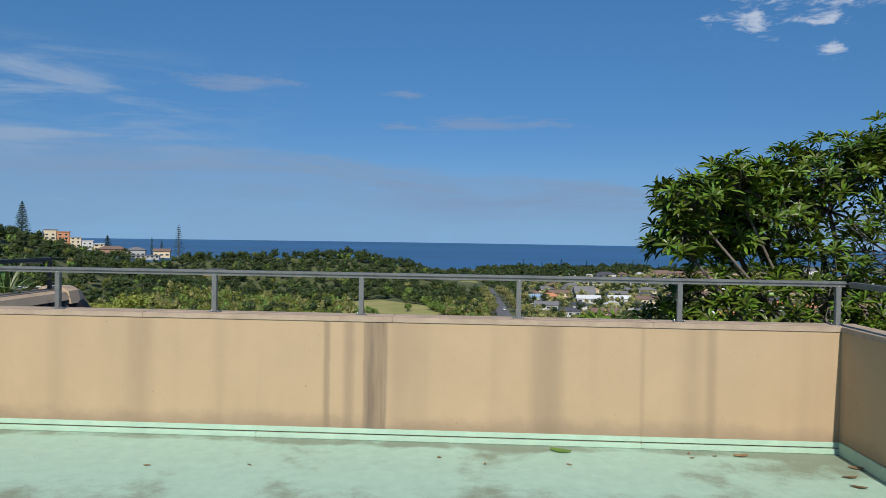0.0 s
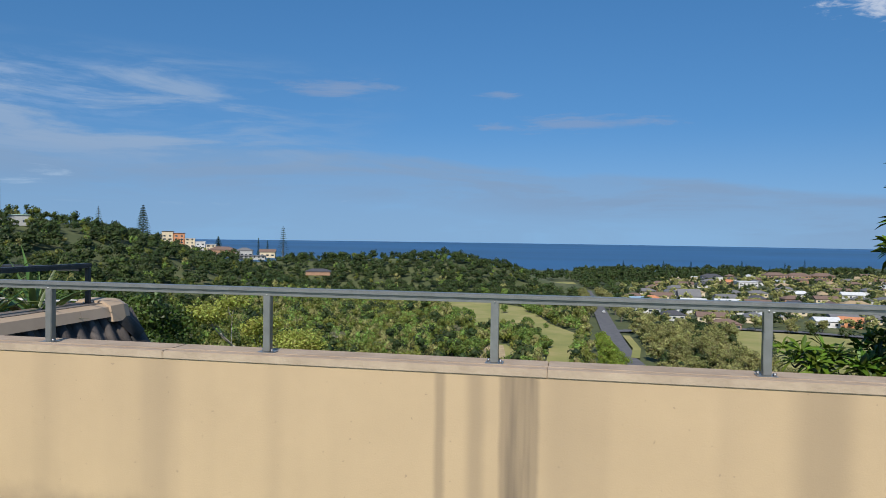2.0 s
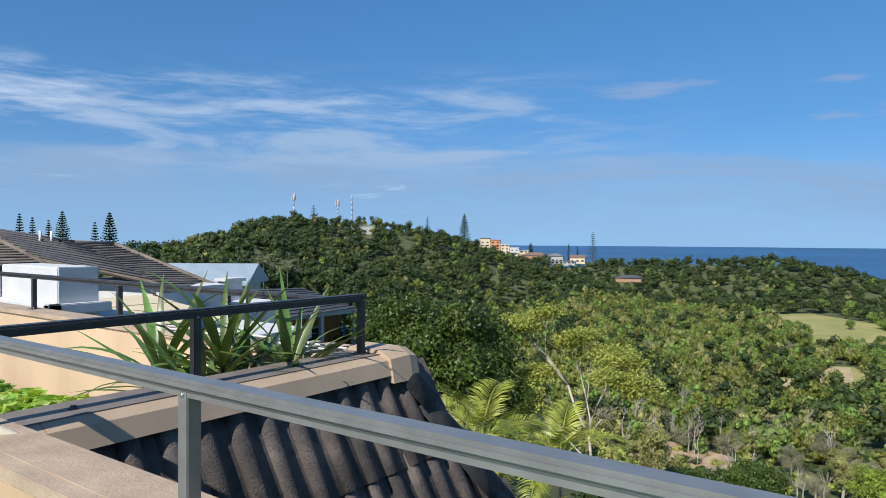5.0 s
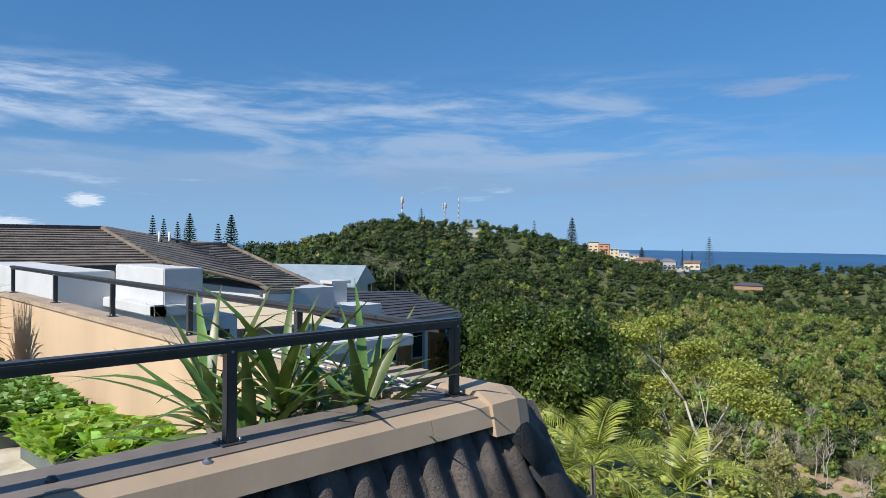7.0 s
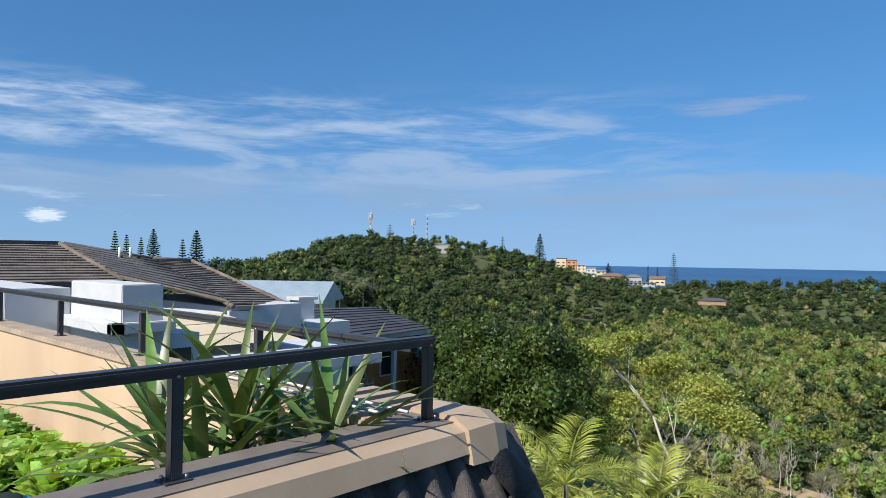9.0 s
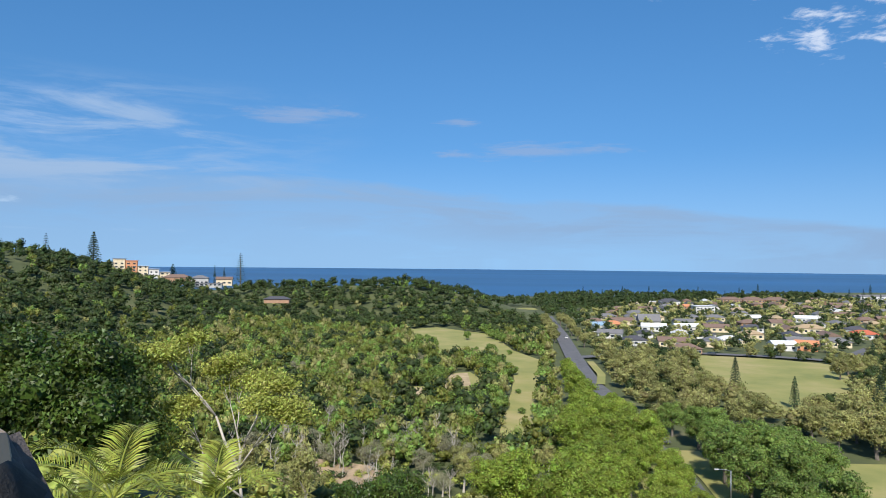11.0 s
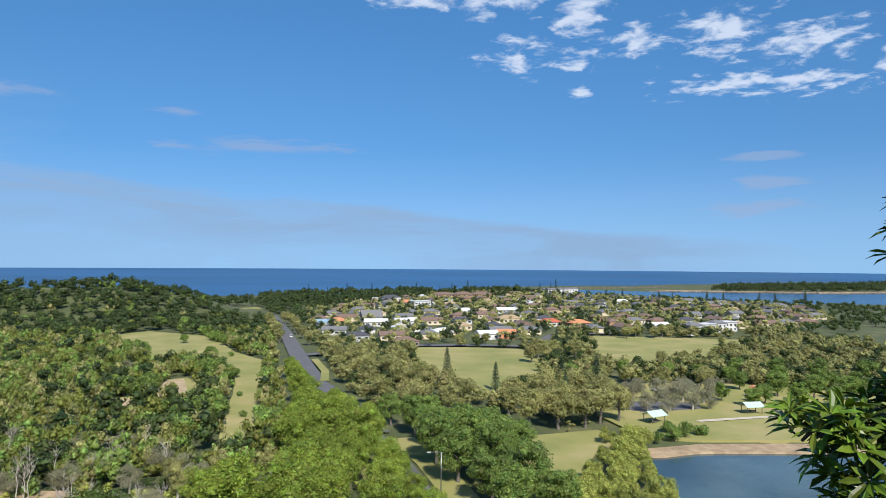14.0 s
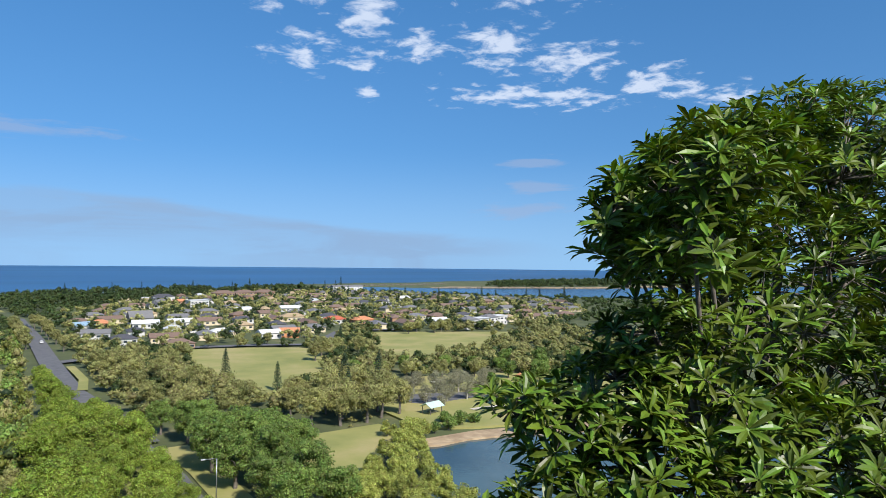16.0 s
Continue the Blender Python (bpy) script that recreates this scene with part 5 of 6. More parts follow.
def scrub(n, seed, region, size, mat, label, keep):
    scatter_far("undergrowth", label, mat, n, region, seed, size, low=(0.6, 0.9), keep=keep, lobes=4, per=46, card=0.34)


def near_slope(x, y, rs):
    d = np.hypot(x, y)
    return open_land(x, y) & (d < 165) & (y > 12) & (x < 26)


scrub(950, 41, (-120, 26, 12, 165), (1.0, 2.3), M_MANGROVE, "yellow-green undergrowth on the slope", near_slope)
scrub(450, 42, (-120, 26, 12, 165), (1.0, 2.4), M_CANOPY, "dark green undergrowth on the slope", near_slope)


def plain_low(x, y, rs):
    d = np.hypot(x, y)
    bad = inside(x, y, [(66, 170), (100, 170), (100, 125), (50, 125)]) | inside(x, y, LAKE)
    return open_land(x, y) & ~bad & (x > 20) & (d > 60) & (d < 330) & (y > 50) & (near_line(x, y, ROAD) > 9)


scrub(650, 43, (20, 330, 50, 330), (0.8, 1.9), M_OLIVE, "low olive shrubs under the trees", plain_low)


# ---- the glossy tree beside the terrace ----


def whorl_mesh(seed, n=12, L=0.20, W=0.023):
    rng = random.Random(seed)
    V, F = [], []
    for k in range(n):
        rz = k * 2.39996 + rng.uniform(-0.2, 0.2)
        lift = radians(80 - 66 * (1 - k / n) ** 0.8 + rng.uniform(-14, 8))
        m = Euler((rng.uniform(-0.3, 0.3), 0, rz)).to_matrix()
        l = L * rng.uniform(0.7, 1.1) * (0.75 if k > n * 0.7 else 1)
        w = W * rng.uniform(0.85, 1.15)
        p, an = Vector((0.012, 0, 0.0)), lift
        n0 = len(V)
        for i, f in enumerate((0.0, 0.3, 0.7, 1.0)):
            ww = w * (0.14, 0.72, 0.98, 0.06)[i]
            up = Vector((-math.sin(an), 0, math.cos(an))) * ww * 0.35
            V += [tuple(m @ (p + Vector((0, ww, 0)) + up)), tuple(m @ p), tuple(m @ (p + Vector((0, -ww, 0)) + up))]
            step = l * ((0.3, 0.38, 0.32, 0)[i])
            an -= radians(11)
            p = p + Vector((math.cos(an), 0, math.sin(an))) * step
        for i in range(3):
            q = n0 + i * 3
            F += [[q, q + 3, q + 4, q + 1], [q + 1, q + 4, q + 5, q + 2]]
    return np.array(V), np.array(F)


def glossy_tree():
    rs = np.random.RandomState(5)
    rng = random.Random(6)
    root = empty("broadleaf_tree", pose(8.0, 5.6, -9.0), "large glossy dark green tree with whorled leaves beside the terrace", "tree")
    o = Vector((8.0, 5.6, -9.0))
    #        x    y    z    r   sprays
    lobes = [(3.95, 3.0, 2.12, 0.38, 46), (3.86, 3.0, 1.68, 0.34, 38), (4.6, 3.2, 2.36, 0.42, 50), (4.28, 4.0, 1.98, 0.33, 36), (4.40, 4.02, 1.60, 0.36, 40), (5.05, 4.15, 2.22, 0.42, 56), (5.95, 4.25, 2.52, 0.45, 56), (7.1, 4.3, 2.85, 0.5, 60), (4.85, 4.05, 1.72, 0.50, 70), (5.3, 4.2, 1.95, 0.75, 120), (6.3, 4.4, 2.4, 0.9, 130), (7.6, 4.4, 2.7, 1.0, 140), (8.9, 4.6, 2.95, 1.15, 140),
             (10.3, 5.0, 3.1, 1.2, 100), (5.0, 3.7, 0.55, 0.75, 120), (5.9, 3.7, 0.95, 0.85, 140), (7.0, 3.6, 1.35, 0.95, 160), (8.2, 3.7, 1.8, 1.05, 140),
             (4.75, 3.6, -0.45, 0.8, 120), (5.6, 3.3, -0.2, 0.85, 130), (6.5, 3.1, 0.15, 0.9, 140), (7.6, 3.0, 0.5, 1.0, 130), (4.3, 3.9, -1.4, 0.75, 90),
             (5.2, 3.4, -1.3, 0.9, 120), (6.2, 3.0, -1.0, 0.95, 130), (7.3, 2.7, -0.6, 1.0, 120), (9.5, 4.0, 1.4, 1.2, 90), (3.12, 4.0, 0.42, 0.26, 15), (3.55, 3.95, 0.28, 0.36, 36), (4.05, 3.9, 0.42, 0.48, 62), (4.5, 3.8, 0.85, 0.48, 60), (3.5, 3.85, -0.3, 0.42, 40), (4.1, 3.7, -0.15, 0.58, 70), (3.0, 3.9, -0.45, 0.35, 22),
             (5.0, 4.8, -2.6, 1.0, 80), (6.4, 4.0, -2.4, 1.1, 90), (9.0, 3.0, 0.2, 1.1, 70)]
    tm = [whorl_mesh(20 + i) for i in range(6)]
    VV, FF, off = [], [], 0
    BV, BF = [], []
    fork = Vector((7.6, 5.2, -2.2))
    add_tube(BV, BF, [o, o + Vector((-0.2, -0.1, 3.5)), fork], [0.26, 0.2, 0.16], 9)
    for lx, ly, lz, r, n in lobes:
        c = Vector((lx, ly, lz))
        e = c + (fork - c).normalized() * r * 0.35
        mid = (fork + e) / 2 + Vector((rng.uniform(-.3, .3), rng.uniform(-.2, .2), 0.35))
        thin = 0.5 if lx < 4.7 else 1.0
        add_tube(BV, BF, [fork, mid, e], [0.085 * thin, 0.05 * thin, 0.03 * thin], 6)
        hubs = []
        for k in range(7):
            d = Vector((rng.gauss(0, 1), rng.gauss(0, 1), rng.gauss(0.3, 0.8))).normalized()
            h = e + d * r * 0.6
            hubs.append(h)
            add_tube(BV, BF, [e, (e + h) / 2 + Vector((0, 0, 0.06)), h], [0.026, 0.018, 0.012], 5)
        for k in range(int(n * (0.72 if lz < 1.5 and 4.4 < lx < 7.2 else 1.05))):
            d = Vector((rng.gauss(0, 1), rng.gauss(0, 1), rng.gauss(0.25, 0.9))).normalized()
            rr = r * rng.uniform(0.7, 1.12)
            p = c + Vector((d.x * rr, d.y * rr, d.z * rr * 0.78))
            h = min(hubs, key=lambda q: (q - p).length)
            if k % 2 == 0:
                add_tube(BV, BF, [h, (h + p) / 2 + Vector((0, 0, -0.03)), p], [0.010, 0.007, 0.005], 4)
            ax = (d * 0.6 + Vector((rng.uniform(-.35, .35), rng.uniform(-.35, .35), 0.9))).normalized()
            q = ax.to_track_quat("Z", "Y").to_matrix()
            v, f = tm[rng.randrange(6)]
            s = rng.uniform(0.75, 1.2)
            M3 = np.array(q)
            VV.append(v @ M3.T * s + np.array(p))
            FF.append(f + off)
            off += len(v)
    V = np.concatenate(VV) - np.array(o)
    ob = solid("crown", V, np.concatenate(FF), M_WHORL, root)
    BV = [tuple(Vector(v) - o) for v in BV]
    solid("trunk", BV, BF, M_BARK, root, "", True)


glossy_tree()

# ---- plants of the neighbour's terrace ----


def round_pot(parent, r, h, mat, name="pot"):
    V, F = [], []
    prof = [(0.70, 0.0), (0.95, 0.80), (0.95, 0.82), (1.05, 0.82), (1.05, 1.0), (0.95, 1.0), (0.92, 0.86), (0.0, 0.86)]
    seg = 24
    for a, z in prof:
        for k in range(seg):
            V.append((r * a * math.cos(6.2832 * k / seg), r * a * math.sin(6.2832 * k / seg), h * z))
    for i in range(len(prof) - 1):
        for k in range(seg):
            F.append([i * seg + k, i * seg + (k + 1) % seg, (i + 1) * seg + (k + 1) % seg, (i + 1) * seg + k])
    F.append(list(range(seg))[::-1])
    solid(name, V, F, mat, parent, "", True)


big = empty("yucca", pose(-4.18, 1.72, -0.08), "large spiky green yucca with long sword leaves in a pot", "plant")
round_pot(big, 0.24, 0.38, M_TERRA)
for i, (dx, dy, h, n, L) in enumerate(((0.0, 0.0, 0.86, 34, 0.74), (0.34, 0.24, 0.82, 26, 0.64), (-0.34, -0.20, 0.78, 30, 0.74), (0.14, -0.24, 0.66, 24, 0.70), (-0.10, 0.24, 0.68, 20, 0.62))):
    tube("stem", [(0.05 * dx, 0.05 * dy, 0.3), (dx * 0.7, dy * 0.7, h * 0.7), (dx, dy, h + 0.08)], [0.05, 0.045, 0.04], M_BARK, big)
    sword_plant(big, (dx, dy, h - 0.10), int(n * 1.7), L, 0.030, M_YUCCA, 3 + i, lift=(-30, 74), droop=(4, 72))
    sword_plant(big, (dx, dy, h - 0.16), 5, L * 0.8, 0.022, M_YUCCA_DRY, 60 + i, lift=(-60, -30), droop=(0, 30), name="dry_leaves", label="withered brown lower leaves")
pot = empty("potted_yucca", pose(-10.35, 1.32, 0.0), "bushy dark yucca in a large terracotta pot", "plant")
round_pot(pot, 0.36, 0.50, M_TERRA)
for i, (dx, dy, h) in enumerate(((0.0, 0.0, 1.15), (0.25, 0.1, 0.95), (-0.25, -0.05, 1.0), (0.05, -0.25, 0.8), (0.0, 0.2, 0.7))):
    tube("stem", [(dx * 0.2, dy * 0.2, 0.4), (dx, dy, h)], [0.05, 0.04], M_BARK, pot)
    sword_plant(pot, (dx, dy, h - 0.28), 84, 0.62, 0.022, M_YUCCA, 30 + i, lift=(-50, 85), droop=(10, 50))


def tray(name, m, L, W, label, mat, leaf, n, size, seed, cat="planter"):
    root = empty(name, m, label, cat, "vegetable trays")
    V, F = [], []
    add_box(V, F, -L / 2, L / 2, -W / 2, -W / 2 + 0.02, 0, 0.13)
    add_box(V, F, -L / 2, L / 2, W / 2 - 0.02, W / 2, 0, 0.13)
    add_box(V, F, -L / 2, -L / 2 + 0.02, -W / 2 + 0.02, W / 2 - 0.02, 0, 0.13)
    add_box(V, F, L / 2 - 0.02, L / 2, -W / 2 + 0.02, W / 2 - 0.02, 0, 0.13)
    solid("box", V, F, mat, root)
    box("soil", -L / 2 + 0.02, L / 2 - 0.02, -W / 2 + 0.02, W / 2 - 0.02, 0.0, 0.11, M_SOIL, root)
    rng = random.Random(seed)
    V, F = [], []
    for k in range(n):
        cx, cy = rng.uniform(-L / 2 - 0.03, L / 2 + 0.03), rng.uniform(-W / 2 - 0.04, W / 2 + 0.02)
        for j in range(9):
            a, lf = rng.uniform(0, 6.283), radians(rng.uniform(30, 85))
            l = size * rng.uniform(0.6, 1.2)
            w = l * 0.40
            b = Vector((cx, cy, 0.11 + rng.uniform(0, 0.15)))
            d = Vector((math.cos(a) * math.cos(lf), math.sin(a) * math.cos(lf), math.sin(lf)))
            sd = Vector((-math.sin(a), math.cos(a), 0))
            q = b + d * l * 0.55
            e = q + Vector((d.x, d.y, d.z * 0.35)) * l * 0.5
            n0 = len(V)
            V += [tuple(b), tuple(q + sd * w + Vector((0, 0, 0.3 * w))), tuple(e), tuple(q - sd * w + Vector((0, 0, 0.3 * w))), tuple(q)]
            F += [[n0, n0 + 4, n0 + 1], [n0 + 1, n0 + 4, n0 + 2], [n0 + 4, n0 + 3, n0 + 2], [n0, n0 + 3, n0 + 4]]
    solid("leaves", V, F, leaf, root)
    return root


for i, (x, y) in enumerate(((-9.70, 1.58), (-8.84, 1.57), (-7.98, 1.56))):
    tray("vegetable_tray", pose(x, y, 0, 0, 0, 2 - 3 * i), 0.82, 0.66, "grey-green plastic tray full of leafy dark herbs", M_TRAY, M_HERB, 420, 0.105, i)
tray("vegetable_tray", pose(-6.9, 1.62, 0, 0, 0, 4), 0.70, 0.54, "grey plastic tray full of bright green lettuce", M_TRAY, M_LETTUCE, 170, 0.14, 11)
tray("vegetable_tray", pose(-6.3, 1.80, 0, 0, 0, -3), 0.55, 0.5, "blue plastic tray full of bright green lettuce", M_BLUE, M_LETTUCE, 120, 0.14, 12)

# ---- palm, umbrella tree ----


def palm(x, y, z, h, n, L, seed, label, mat=M_PALM):
    root = empty("palm_tree", pose(x, y, z), label, "palm", "palms on the slope")
    rng = random.Random(seed)
    tube("trunk", [(0, 0, 0), (0.1, 0.05, h * 0.5), (0, 0.1, h)], [0.10, 0.07, 0.045], M_BARK, root)
    for k in range(n):
        V, F = [], []
        rz, an = k * 2.39996, radians(80 - 75 * (1 - k / n) + rng.uniform(-8, 8))
        m = Matrix.Translation((0, 0.1, h)) @ Euler((0, 0, rz)).to_matrix().to_4x4()
        p, segs = Vector((0, 0, 0)), 26
        rib = []
        for i in range(segs + 1):
            rib.append((p.copy(), an))
            an -= radians(105 / segs) * (0.35 + i / segs)
            p = p + Vector((math.cos(an), 0, math.sin(an))) * L / segs
        add_tube(V, F, [m @ a for a, _ in rib[::3]], [0.016 * (1 - i / 11) + 0.004 for i in range(len(rib[::3]))], 4)
        for i in range(4, segs + 1):
            a, an = rib[i]
            f = i / segs
            ll = L * 0.30 * math.sin(math.pi * min(1, 0.25 + 0.72 * f)) + 0.06
            t = Vector((math.cos(an), 0, math.sin(an)))
            up = Vector((-math.sin(an), 0, math.cos(an)))
            for sgn in (-1, 1):
                for off in (0, 0.5):
                    d = (t * 0.62 + Vector((0, sgn, 0)) * 0.85 + up * rng.uniform(0.15, 0.42)).normalized()
                    b = a + t * off * L / segs
                    w = 0.016
                    e = b + d * ll * rng.uniform(0.85, 1.1) + Vector((0, 0, -0.18 * ll))
                    q = b + d * ll * 0.5
                    n0 = len(V)
                    V += [tuple(m @ b), tuple(m @ (q + t * w)), tuple(m @ e), tuple(m @ (q - t * w))]
                    F.append([n0, n0 + 1, n0 + 2, n0 + 3])
        solid("frond", V, F, mat, root)


palm(-8.1, 10.6, -7.6, 5.25, 8, 2.0, 1, "golden cane palm with arching yellow-green fronds")
palm(-6.7, 11.3, -7.6, 4.95, 7, 1.7, 2, "golden cane palm with arching yellow-green fronds")
palm(-9.4, 11.8, -8.2, 5.0, 8, 1.8, 3, "golden cane palm with arching yellow-green fronds")
palm(-6.6, 10.3, -7.8, 3.6, 8, 1.7, 4, "golden cane palm with arching yellow-green fronds")
for x, y, z, k in ((-117.6, 94.7, -13.5, 5), (-114.4, 98.5, -14.5, 6)):
    palm(x, y, z, 10, 14, 3.6, k, "tall pale palm above the roofs", M_GREY)


def umbrella_tree():
    root = empty("umbrella_tree", pose(-15.4, 33.6, -13.5), "open tree with pale bare branches and flat olive-yellow crowns", "tree")
    rng = random.Random(8)
    rs = np.random.RandomState(8)
    V, F = [], []
    tips = []

    def branch(p, d, l, r, depth):
        q = p + d * l * 0.5 + Vector((rng.uniform(-.1, .1), rng.uniform(-.1, .1), 0)) * l
        e = p + d * l
        add_tube(V, F, [p, q, e], [r, r * 0.85, r * 0.65], 6)
        if depth == 0:
            tips.append(e)
            return
        for k in range(3 if depth < 3 else 2):
            nd = (d + Vector((rng.uniform(-.6, .6), rng.uniform(-.6, .6), rng.uniform(-.1, .4)))).normalized()
            branch(e, nd, l * rng.uniform(0.62, 0.8), r * 0.6, depth - 1)
    branch(Vector((0.0, 0, 0)), Vector((-0.12, 0, 1)).normalized(), 4.6, 0.11, 0)
    top = tips.pop()
    branch(top, Vector((-0.55, 0.1, 1.0)).normalized(), 2.9, 0.085, 3)
    branch(top, Vector((0.22, 0.0, 0.9)).normalized(), 1.7, 0.07, 3)
    branch(Vector((-0.2, 0, 3.0)), Vector((-0.85, -0.2, 0.75)).normalized(), 2.2, 0.06, 3)
    branch(top, Vector((-0.3, 0.5, 0.8)).normalized(), 2.0, 0.06, 3)
    branch(top, Vector((0.55, -0.3, 0.7)).normalized(), 1.6, 0.055, 3)
    solid("trunk", V, F, M_BARK_PALE, root, "pale grey bare branches", True)
    C = []
    for t in tips:
        if rng.random() < 0.36:
            continue
        n = 700
        d = rs.normal(0, 1, (n, 3)) * (0.40, 0.40, 0.17)
        v, f = cards(rs, np.array(t) + d + (0, 0, 0.15), np.tile((0.0, 0.0, 1.0), (n, 1)), 0.09, 0.5, 0.6)
        C.append(v)
    C = np.concatenate(C)
    solid("crown", C, np.arange(len(C)).reshape(-1, 4), M_UMBRELLA, root)


umbrella_tree()

# ---- houses ----


def house_parts(root, w, d, h, roof, wall, kind="hip", storeys=1, seed=0, over=0.6, pitch=0.42):
    rng = random.Random(seed)
    box("wall", -w / 2, w / 2, -d / 2, d / 2, -1.0, h, wall, root)
    a, b = w / 2 + over, d / 2 + over
    rise = min(a, b) * pitch
    if kind == "flat":
        box("roof", -a, a, -b, b, h + 0.002, h + 0.3, roof, root)
    else:
        inset = b if kind == "hip" else 0.0
        rx = max(a - inset, 0.4)
        V = [(-a, -b, h), (a, -b, h), (a, b, h), (-a, b, h), (-rx, 0, h + rise), (rx, 0, h + rise)]
        V += [(-a, -b, h - 0.18), (a, -b, h - 0.18), (a, b, h - 0.18), (-a, b, h - 0.18)]
        F = [[0, 1, 5, 4], [1, 2, 5], [2, 3, 4, 5], [3, 0, 4], [6, 7, 1, 0], [7, 8, 2, 1], [8, 9, 3, 2], [9, 6, 0, 3], [9, 8, 7, 6]]
        if kind == "gable":
            V[4], V[5] = (-a, 0, h + rise), (a, 0, h + rise)
        solid("roof", V, F, roof, root)
    for s in range(storeys):
        z0 = s * 2.8 + 0.9
        if z0 + 1.2 > h:
            break
        n = max(2, int(w / 3.4))
        for k in range(n):
            x = -w / 2 + w * (k + 0.5) / n
            ww = rng.choice((0.7, 0.9, 1.2))
            window = box("window", x - ww - 0.07, x + ww + 0.07, -d / 2 - 0.03, -d / 2 - 0.002, z0 - 0.07, z0 + 1.27, WALLS["white"], root)
            box("pane", x - ww, x + ww, -d / 2 - 0.045, -d / 2 - 0.032, z0, z0 + 1.2, M_GLASS, window)
        box("window", -w / 2 - 0.045, -w / 2 - 0.002, -0.8, 0.8, z0, z0 + 1.2, M_GLASS, root)


def house(x, y, rz, w, d, h, roof, wall, label, kind="hip", storeys=1, z=None, group="houses of the town", seed=0, name="house", pitch=0.42):
    z = float(land(x, y)) + 0.3 if z is None else z
    root = empty(name, pose(x, y, z, 0, 0, rz), label, "house", group)
    house_parts(root, w, d, h, ROOFS[roof], WALLS[wall], kind, storeys, seed, pitch=pitch)
    return root


# houses that stand out
house(146, 394, -20, 11, 8, 3.4, "orange", "orange", "orange and white gabled house by the field", "gable", seed=1)
house(133, 392, 4, 12, 8, 3.2, "white", "white", "white house with a pale metal roof", "gable", seed=2)
house(112, 412, 8, 17, 9, 3.0, "white", "cream", "long house under a white metal roof", "hip", seed=3)
house(77, 366, 6, 14, 9, 3.0, "brown", "brick", "low brown brick house with a dark tiled roof", "hip", seed=4)
house(205, 462, -12, 16, 10, 3.2, "red", "white", "white house with a bright red tiled roof", "hip", seed=5)
house(222, 452, 10, 15, 10, 3.2, "orange", "brick", "brick house with an orange tiled roof", "hip", seed=6)
house(186, 496, -5, 18, 11, 3.4, "tan", "cream", "cream house with a large tan roof", "hip", seed=7)
house(44, 478, 20, 11, 9, 4.0, "blue", "white", "white house with a blue-grey roof by the road", "gable", seed=8)
house(56, 500, -8, 13, 9, 3.2, "orange", "brick", "brick house with an orange tiled roof", "hip", seed=9)
house(84, 522, 4, 15, 11, 4.0, "grey", "grey", "grey house with a steep grey roof", "gable", seed=10, pitch=0.8)
house(104, 446, -3, 15, 9, 3.0, "dark", "white", "white house with dark solar panelled roof", "hip", seed=11)
house(160, 680, 10, 18, 12, 6.4, "white", "white", "white two-storey house above the others", "flat", 2, seed=12)
house(120, 792, 0, 30, 12, 4.0, "white", "cream", "long pale building before the shore trees", "flat", 1, seed=13)
house(152, 800, 0, 22, 12, 4.5, "dark", "white", "dark roofed building before the shore trees", "hip", 1, seed=14)
for i in range(4):
    house(272 + i * 13, 388 + i * 6, 6, 11, 9, 6.2, "white" if i % 2 else "grey", "white", "white two-storey townhouse beside the field", "flat" if i % 2 else "hip", 2, seed=20 + i, group="townhouses")
for i in range(5):
    house(420 + i * 11, 945 + i * 3, 5, 10, 9, 7.0, "grey", "white", "white waterfront terrace house with curved roof", "gable", 2, seed=30 + i, group="waterfront houses")
for i in range(3):
    house(225 + i * 26, 830 + i * 4, 3, 24, 13, 6.0, "brown", "brick", "large brown roofed building near the shore", "hip", 2, seed=40 + i, group="shore buildings")


def town():
    rng = random.Random(50)
    protos = []
    for i, (rf, wl, kd, tx) in enumerate((("brown", "brick", "hip", "brick house with a brown tiled roof"), ("grey", "cream", "hip", "cream house with a grey tiled roof"),
                                          ("white", "white", "gable", "white house with a pale metal roof"), ("dark", "white", "hip", "white house with a dark tiled roof"),
                                          ("grey", "white", "gable", "white house with a grey metal roof"), ("brown", "cream", "gable", "cream house with a brown roof"),
                                          ("tan", "cream", "hip", "cream house with a tan tiled roof"), ("orange", "brick", "hip", "brick house with an orange tiled roof"))):
        protos.append((rf, wl, kd, tx, i))
    made = {}
    for x, y in HOMES:
        if any(math.hypot(x - o.location.x, y - o.location.y) < 14 for o in FIXED):
            continue
        i = rng.choices(range(8), (6, 5, 1.6, 6, 3, 4, 2, 0.9))[0]
        m = pose(x, y, FLAT + 0.3, 0, 0, rng.choice((0, 90, 8, -6, 84)) + rng.uniform(-5, 5))
        if i in made:
            copy_thing(made[i], m)
        else:
            rf, wl, kd, tx, k = protos[i]
            made[i] = house(x, y, 0, 13 + k % 3 * 1.5, 9, 3.1, rf, wl, tx, kd, seed=60 + k)
            made[i].matrix_world = m


FIXED = [o for o in scene.objects if o.name.startswith("house") and o.parent is None]
town()

# houses on the ridge by the sea
house(-346, 540, 28, 9, 9, 11.0, "grey", "cream", "beige apartment tower among trees", "flat", 3, z=-9.0, group="ridge houses", seed=80)
house(-338, 545, 28, 9, 9, 9.5, "orange", "orange", "orange-red apartment block among trees", "flat", 3, z=-9.0, group="ridge houses", seed=81)
house(-355, 534, 28, 12, 9, 8.0, "grey", "grey", "grey apartment wing among trees", "flat", 2, z=-9.0, group="ridge houses", seed=82)
